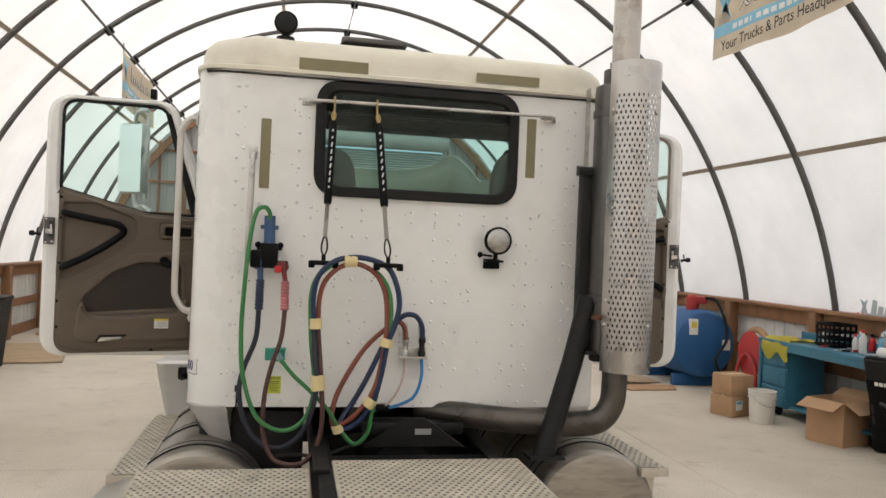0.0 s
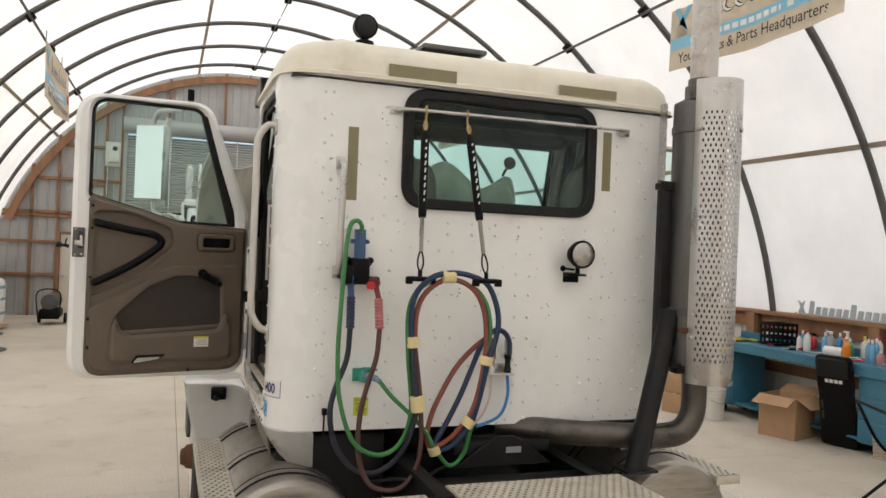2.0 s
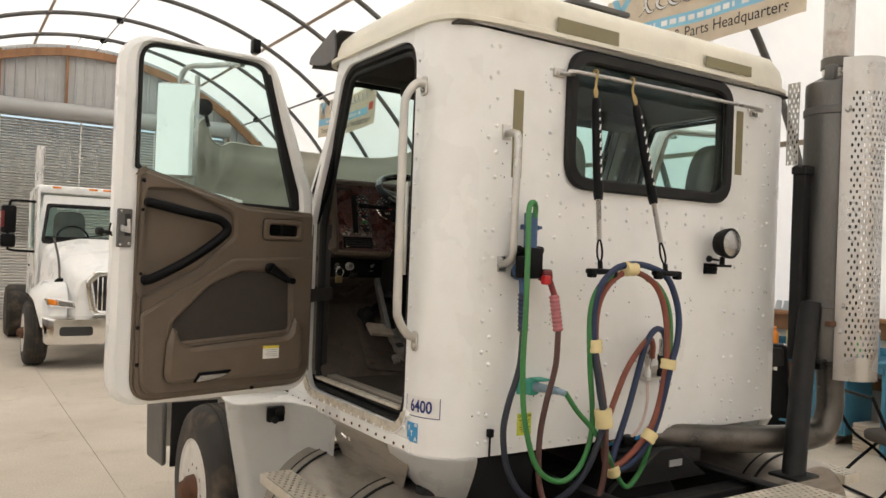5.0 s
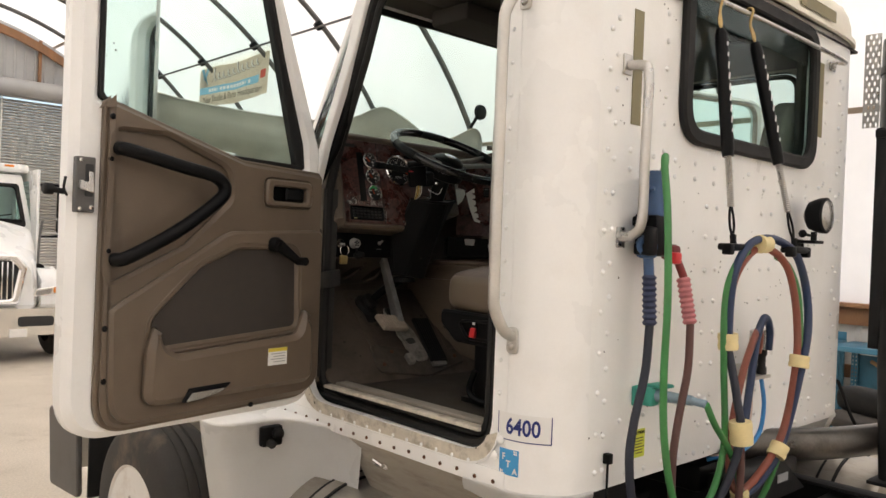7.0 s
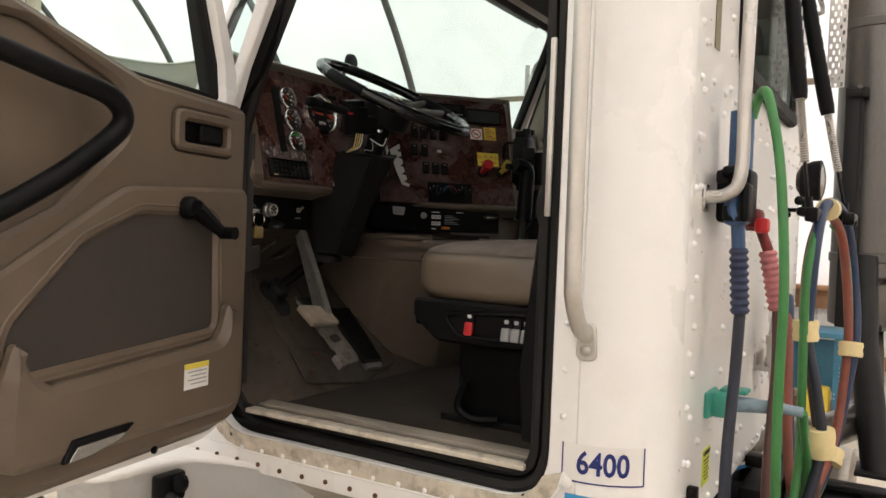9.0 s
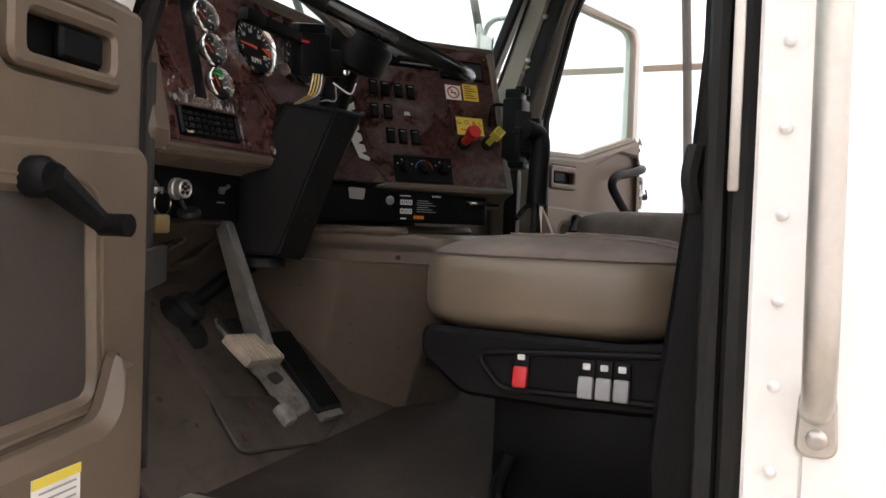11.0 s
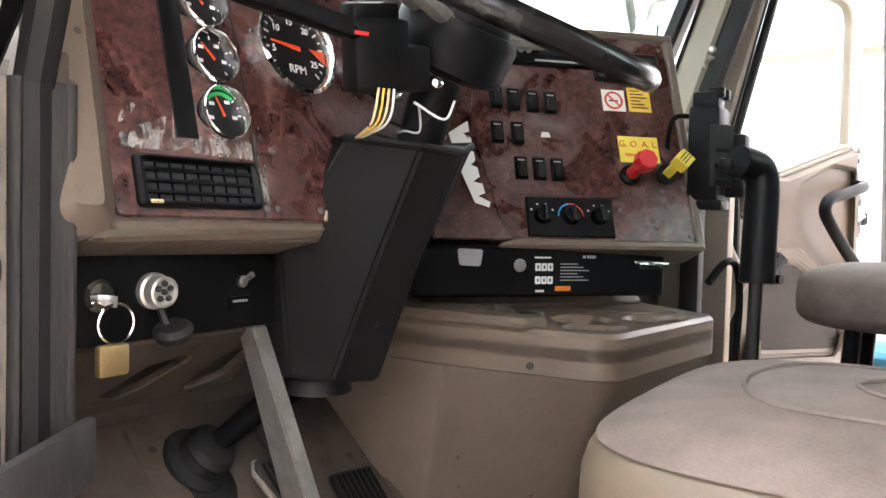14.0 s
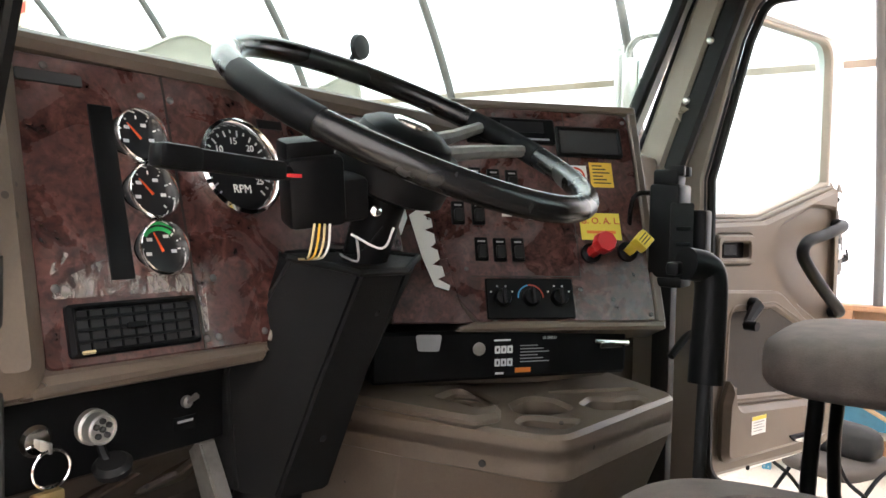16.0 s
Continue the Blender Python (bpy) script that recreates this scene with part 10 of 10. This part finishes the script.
# ---- floor things on that side ----
bt = thing("fuel_tank", "round bright blue steel storage tank on feet with hose and stickers", "tank", (5.68, 7.0, 0))
part("shell", lathe([(0.05, -0.03), (0.35, -0.02), (0.48, 0.02), (0.52, 0.08), (0.52, 1.5), (0.48, 1.56), (0.05, 1.6)], (0, 0, 0.66), (0, 1, 0), 40), 'tank_blue', bt)
for y in (0.25, 1.2):
    part("saddle", box(0, y, 0.09, 0.8, 0.10, 0.18, 0.01), 'tank_blue', bt)
part("warning_sticker", box(-0.22, 0.0, 0.93, 0.13, 0.08, 0.24), 'paper', bt)
part("sticker_mark", box(-0.22, -0.042, 0.96, 0.09, 0.004, 0.09), 'label_yellow', bt)
part("small_sticker", box(0.33, 0.0, 0.66, 0.13, 0.06, 0.16), 'paper', bt)
part("pump", join(lathe([(0.09, 0), (0.1, 0.05), (0.1, 0.2), (0.06, 0.24)], (-0.05, 0.35, 1.16), (0, 0, 1), 16), box(0.05, 0.3, 1.32, 0.2, 0.12, 0.12, 0.03)), 'red_paint', bt)
part("pump_hose", tube(spline([(0.1, 0.28, 1.36), (0.24, 0.1, 1.3), (0.3, -0.1, 0.8), (0.1, -0.14, 0.45), (0.25, -0.14, 0.2), (0.55, -0.2, 0.12), (0.75, 0.2, 0.1)], 8), 0.022, 10), 'rubber', bt)
hr = thing("hose_reel", "red steel hose reel leaning by the wall", "hose reel", (6.42, 6.75, 0))
part("drum", tube([(0.0, 0.34 * math.cos(a), 0.62 + 0.34 * math.sin(a)) for a in [2 * math.pi * k / 32 for k in range(32)]], 0.045, 10, True), 'card', hr)
part("side_disc", lathe([(0.02, 0), (0.30, 0.005), (0.32, 0.02), (0.30, 0.03), (0.02, 0.035)], (-0.09, 0, 0.62), (-1, 0, 0), 32), 'red_paint', hr)
part("stand", join(tube(spline([(-0.16, -0.25, 0.02), (-0.16, -0.22, 0.45), (-0.16, 0.0, 0.62), (-0.16, 0.22, 0.45), (-0.16, 0.25, 0.02)], 5), 0.025, 10), rod((-0.16, -0.25, 0.03), (0.2, -0.25, 0.03), 0.025, 8), rod((-0.16, 0.25, 0.03), (0.2, 0.25, 0.03), 0.025, 8)), 'red_paint', hr)

pail = thing("pail", "dirty white plastic five-gallon pail", "bucket", (5.13, 4.68, 0))
part("tub", lathe([(0.135, 0), (0.14, 0.01), (0.158, 0.38), (0.15, 0.38), (0.134, 0.02), (0.01, 0.02)], (0, 0, 0), (0, 0, 1), 28), 'pail', pail)
for z in (0.30, 0.34, 0.38):
    part("rib_ring", lathe([(0.153, z), (0.168, z + 0.004), (0.168, z + 0.012), (0.155, z + 0.016)], (0, 0, 0), (0, 0, 1), 28, caps=False), 'pail', pail)
part("bail", tube(spline([(0.16, 0, 0.33), (0.12, -0.13, 0.26), (0, -0.18, 0.22), (-0.12, -0.13, 0.26), (-0.16, 0, 0.33)], 5), 0.004, 6), 'steel', pail)
for k, (dz, dx) in enumerate(((0.0, 0.0), (0.262, 0.02))):
    cbx = thing("cardboard_box", "small closed brown cardboard box" if k else "small brown cardboard box with a blue label", "box", (4.98 + dx, 5.12, dz), 20 - 8 * k, group="small boxes")
    part("carton", box(0, 0, 0.13, 0.36, 0.34, 0.255, 0.006), 'card', cbx)
    part("box_tape", box(0, 0, 0.2592, 0.36, 0.05, 0.001), 'masking', cbx)
    if not k:
        part("box_label", box(-0.05, -0.1712, 0.15, 0.12, 0.001, 0.12), 'paper', cbx)
        part("label_mark", box(-0.05, -0.1722, 0.18, 0.09, 0.001, 0.03), 'decal_blue', cbx)
ob = thing("cardboard_box", "large open brown cardboard box with its flaps folded out", "box", (5.42, 3.72, 0), 18)
for x, y, w, d in ((-0.22, 0, 0.008, 0.44), (0.22, 0, 0.008, 0.44), (0, -0.22, 0.44, 0.008), (0, 0.22, 0.44, 0.008)):
    part("wall_panel", box(x, y, 0.24, w, d, 0.48), 'card', ob)
part("bottom", box(0, 0, 0.005, 0.44, 0.44, 0.008), 'card', ob)
part("flap", moved(box(0, 0, 0.1, 0.44, 0.006, 0.2), pose(0, -0.225, 0.48, 120, 0, 0)), 'card', ob)
part("flap", moved(box(0, 0, 0.1, 0.006, 0.44, 0.2), pose(-0.225, 0, 0.48, 0, -115, 0)), 'card', ob)
part("flap", moved(box(0, 0, 0.1, 0.006, 0.44, 0.2), pose(0.225, 0, 0.48, 0, 70, 0)), 'card', ob)
tc_ = thing("tool_case", "tall black plastic creeper board leaning on the bench", "creeper board", (5.62, 3.12, 0), -72)
m_ = pose(0, 0, 0.02, 14, 0, 0)
part("board", plate([rounded([(-0.21, 0.0), (0.21, 0.0), (0.19, 0.62), (0.20, 0.68), (0.20, 1.04), (-0.20, 1.04), (-0.20, 0.68), (-0.19, 0.62)], [0.04, 0.04, 0.05, 0.05, 0.06, 0.06, 0.05, 0.05])], 0.06, 0.015, m_ @ XZ), 'black', tc_)
part("head_pad", plate([rounded([(-0.17, 0.80), (0.17, 0.80), (0.17, 1.02), (-0.17, 1.02)], 0.04)], 0.03, 0.012, m_ @ Matrix.Translation((0, -0.045, 0)) @ XZ), 'rubber', tc_)
for k in range(4):
    part("print_bar", plate([rect(-0.10 + k * 0.05, 0.735, -0.06 + k * 0.05, 0.775)], 0.001, 0, m_ @ Matrix.Translation((0, -0.031, 0)) @ XZ), 'paper', tc_)
for z in (0.30, 0.42):
    part("hand_slot", plate([rounded(rect(-0.165, z, -0.14, z + 0.1), 0.01)], 0.002, 0, m_ @ Matrix.Translation((0, -0.031, 0)) @ XZ), 'hole_dark', tc_)
for k in range(2):
    st_ = thing("pad_stack", "stack of grey-brown ribbed pads on the floor", "pads", (5.75, 2.55 - k * 0.55, 0), 15 - k * 20, group="pad stacks")
    for j in range(8):
        part("pad", box(random.uniform(-.01, .01), random.uniform(-.01, .01), 0.018 + j * 0.036, 0.34, 0.30, 0.03, 0.004), 'strap', st_)
solid("cardboard_sheet", plate([[(4.35, 6.7), (5.1, 6.75), (5.25, 7.1), (4.6, 7.2), (4.3, 6.95)]], 0.02, 0.003, Matrix.Translation((0, 0, 0.012))), 'card', "flattened cardboard sheet on the floor", "cardboard")
solid("cardboard_sheet", moved(plate([[(-0.35, -0.2), (0.35, -0.25), (0.4, 0.15), (-0.3, 0.25)]], 0.015, 0.003), pose(4.75, 7.45, 0.06, 6, 4, 30)), 'ply', "bent plywood offcut on the floor", "plywood")
jug = thing("jug", "yellow plastic jug under the bench", "jug", (6.15, 0.62, 0.0))
part("jug_body", box(0, 0, 0.22, 0.2, 0.28, 0.40, 0.04), 'yellow_knob', jug)
part("jug_neck", lathe([(0.04, 0.42), (0.035, 0.47), (0.035, 0.5)], (0, 0.05, 0), (0, 0, 1), 14), 'yellow_knob', jug)

# folded lounge chair with rolled grey pads
ch = thing("folding_chair", "black tube folding lounge chair with thick grey pads", "chair", (4.36, 1.12, 0), -25)
for y in (-0.28, 0.28):
    part("side_frame", tube(spline([(-0.42, y, 0.86), (-0.22, y, 0.5), (0.05, y, 0.3), (0.35, y, 0.02)], 6), 0.014, 8), 'black', ch)
    part("leg", tube(spline([(-0.35, y, 0.02), (-0.1, y, 0.24), (0.2, y, 0.44), (0.5, y, 0.46)], 6), 0.014, 8), 'black', ch)
part("cross_rod", rod((-0.42, -0.28, 0.86), (-0.42, 0.28, 0.86), 0.014, 8), 'black', ch)
part("foot_rod", rod((-0.35, -0.28, 0.02), (-0.35, 0.28, 0.02), 0.014, 8), 'black', ch)
part("back_pad", moved(cushion(0, 0, 0, 0.2, 0.56, 0.24, 0.6, 12), pose(0.18, 0, 0.62, 0, 0, 0)), 'rubber', ch, angle=70)
part("seat_pad", cushion(0.15, 0, 0.46, 0.62, 0.56, 0.12, 0.5, 12), 'headliner', ch, angle=70)

# ---- things by the west wall ----
bn = thing("trash_bin", "dark grey wheeled trash bin by the wall", "trash bin", (-4.75, 7.85, 0))
part("bin_body", loft([(-0.22, -0.25, 0.04), (0.22, -0.25, 0.04), (0.22, 0.25, 0.04), (-0.22, 0.25, 0.04)], [(-0.29, -0.33, 0.98), (0.29, -0.33, 0.98), (0.29, 0.33, 0.98), (-0.29, 0.33, 0.98)]), 'rubber', bn)
part("bin_lid", box(0, 0, 1.01, 0.62, 0.72, 0.06, 0.02), 'black', bn)
random.seed(3)
for k in range(7):
    pl = solid("plank", moved(box(0, 0, 0, 0.18, 3.2 - 0.2 * k, 0.035, 0.004), pose(-4.95 + random.uniform(-0.25, 0.2), 13.4 + random.uniform(-0.6, 0.8), 0.03 + k * 0.038, 0, 0, random.uniform(-8, 6))), 'wood_light', "loose timber plank stacked by the wall", "plank", "stacked planks")
spl = thing("cable_spool", "black cable spool lying flat on the floor", "spool", (-4.45, 11.5, 0))
part("lower_flange", lathe([(0.05, 0), (0.38, 0.0), (0.40, 0.015), (0.38, 0.03), (0.05, 0.03)], (0, 0, 0), (0, 0, 1), 28), 'hoop', spl)
part("core", lathe([(0.27, 0.03), (0.27, 0.27)], (0, 0, 0), (0, 0, 1), 24), 'rubber', spl)
part("upper_flange", lathe([(0.05, 0.27), (0.33, 0.27), (0.34, 0.285), (0.33, 0.30), (0.05, 0.30)], (0, 0, 0), (0, 0, 1), 28), 'hoop', spl)
for k in range(3):
    wr = thing("wrapped_bundle", "plastic-wrapped insulation bundle in blue and white leaning on the wall", "bundle", (-5.0 + 0.02 * k, 14.6 + k * 0.42, 0), group="wrapped bundles")
    part("bundle_body", cushion(0, 0, 0.52, 0.34, 0.40, 1.04, 0.4, 12), 'paper', wr, angle=70)
    for z in (0.3, 0.6, 0.85):
        part("blue_band", box(0.0, 0, z, 0.345, 0.36, 0.09, 0.03), 'decal_blue' if k < 2 else 'grey_plastic', wr)
ht = thing("torpedo_heater", "black kerosene torpedo heater on a wheeled frame", "heater", (-3.95, 16.0, 0))
part("barrel", lathe([(0.1, 0), (0.17, 0.02), (0.17, 0.85), (0.13, 0.9)], (0, -0.4, 0.52), (0, 1, 0), 24), 'hoop', ht)
part("fuel_box", box(0, 0, 0.25, 0.42, 0.75, 0.22, 0.05), 'black', ht)
part("handle_bar", tube(spline([(-0.2, -0.45, 0.15), (-0.22, -0.5, 0.75), (0.22, -0.5, 0.75), (0.2, -0.45, 0.15)], 5), 0.014, 8), 'black', ht)
for sx in (-0.24, 0.24):
    part("heater_wheel", lathe([(0.05, 0), (0.12, 0.005), (0.12, 0.05), (0.05, 0.055)], (sx, 0.25, 0.12), (1 if sx > 0 else -1, 0, 0), 20), 'rubber', ht)
solid("plywood_sheet", moved(box(0, 0, 0, 1.2, 2.2, 0.018), pose(-4.7, 9.6, 0.02, 0, 0, 12)), 'ply', "plywood sheet lying on the floor by the wall", "plywood")

# the bench row stands against the east wall
for ob in list(bpy.data.objects):
    if ob.parent is None and ob.name.split(".")[0] in BENCH_ROW:
        up = 1.0 if ob.name == "cutout_sign" else 1.04
        near = 0.14 if ob.name.split(".")[0] in ("pliers", "tool_rack") else 0.0
        ob.matrix_world = Matrix.Translation((-1.1 + near, -3.85, 0)) @ Matrix.Diagonal((0.935, 0.935, up, 1)) @ Matrix.Translation((1.1, 3.85, 0)) @ ob.matrix_world
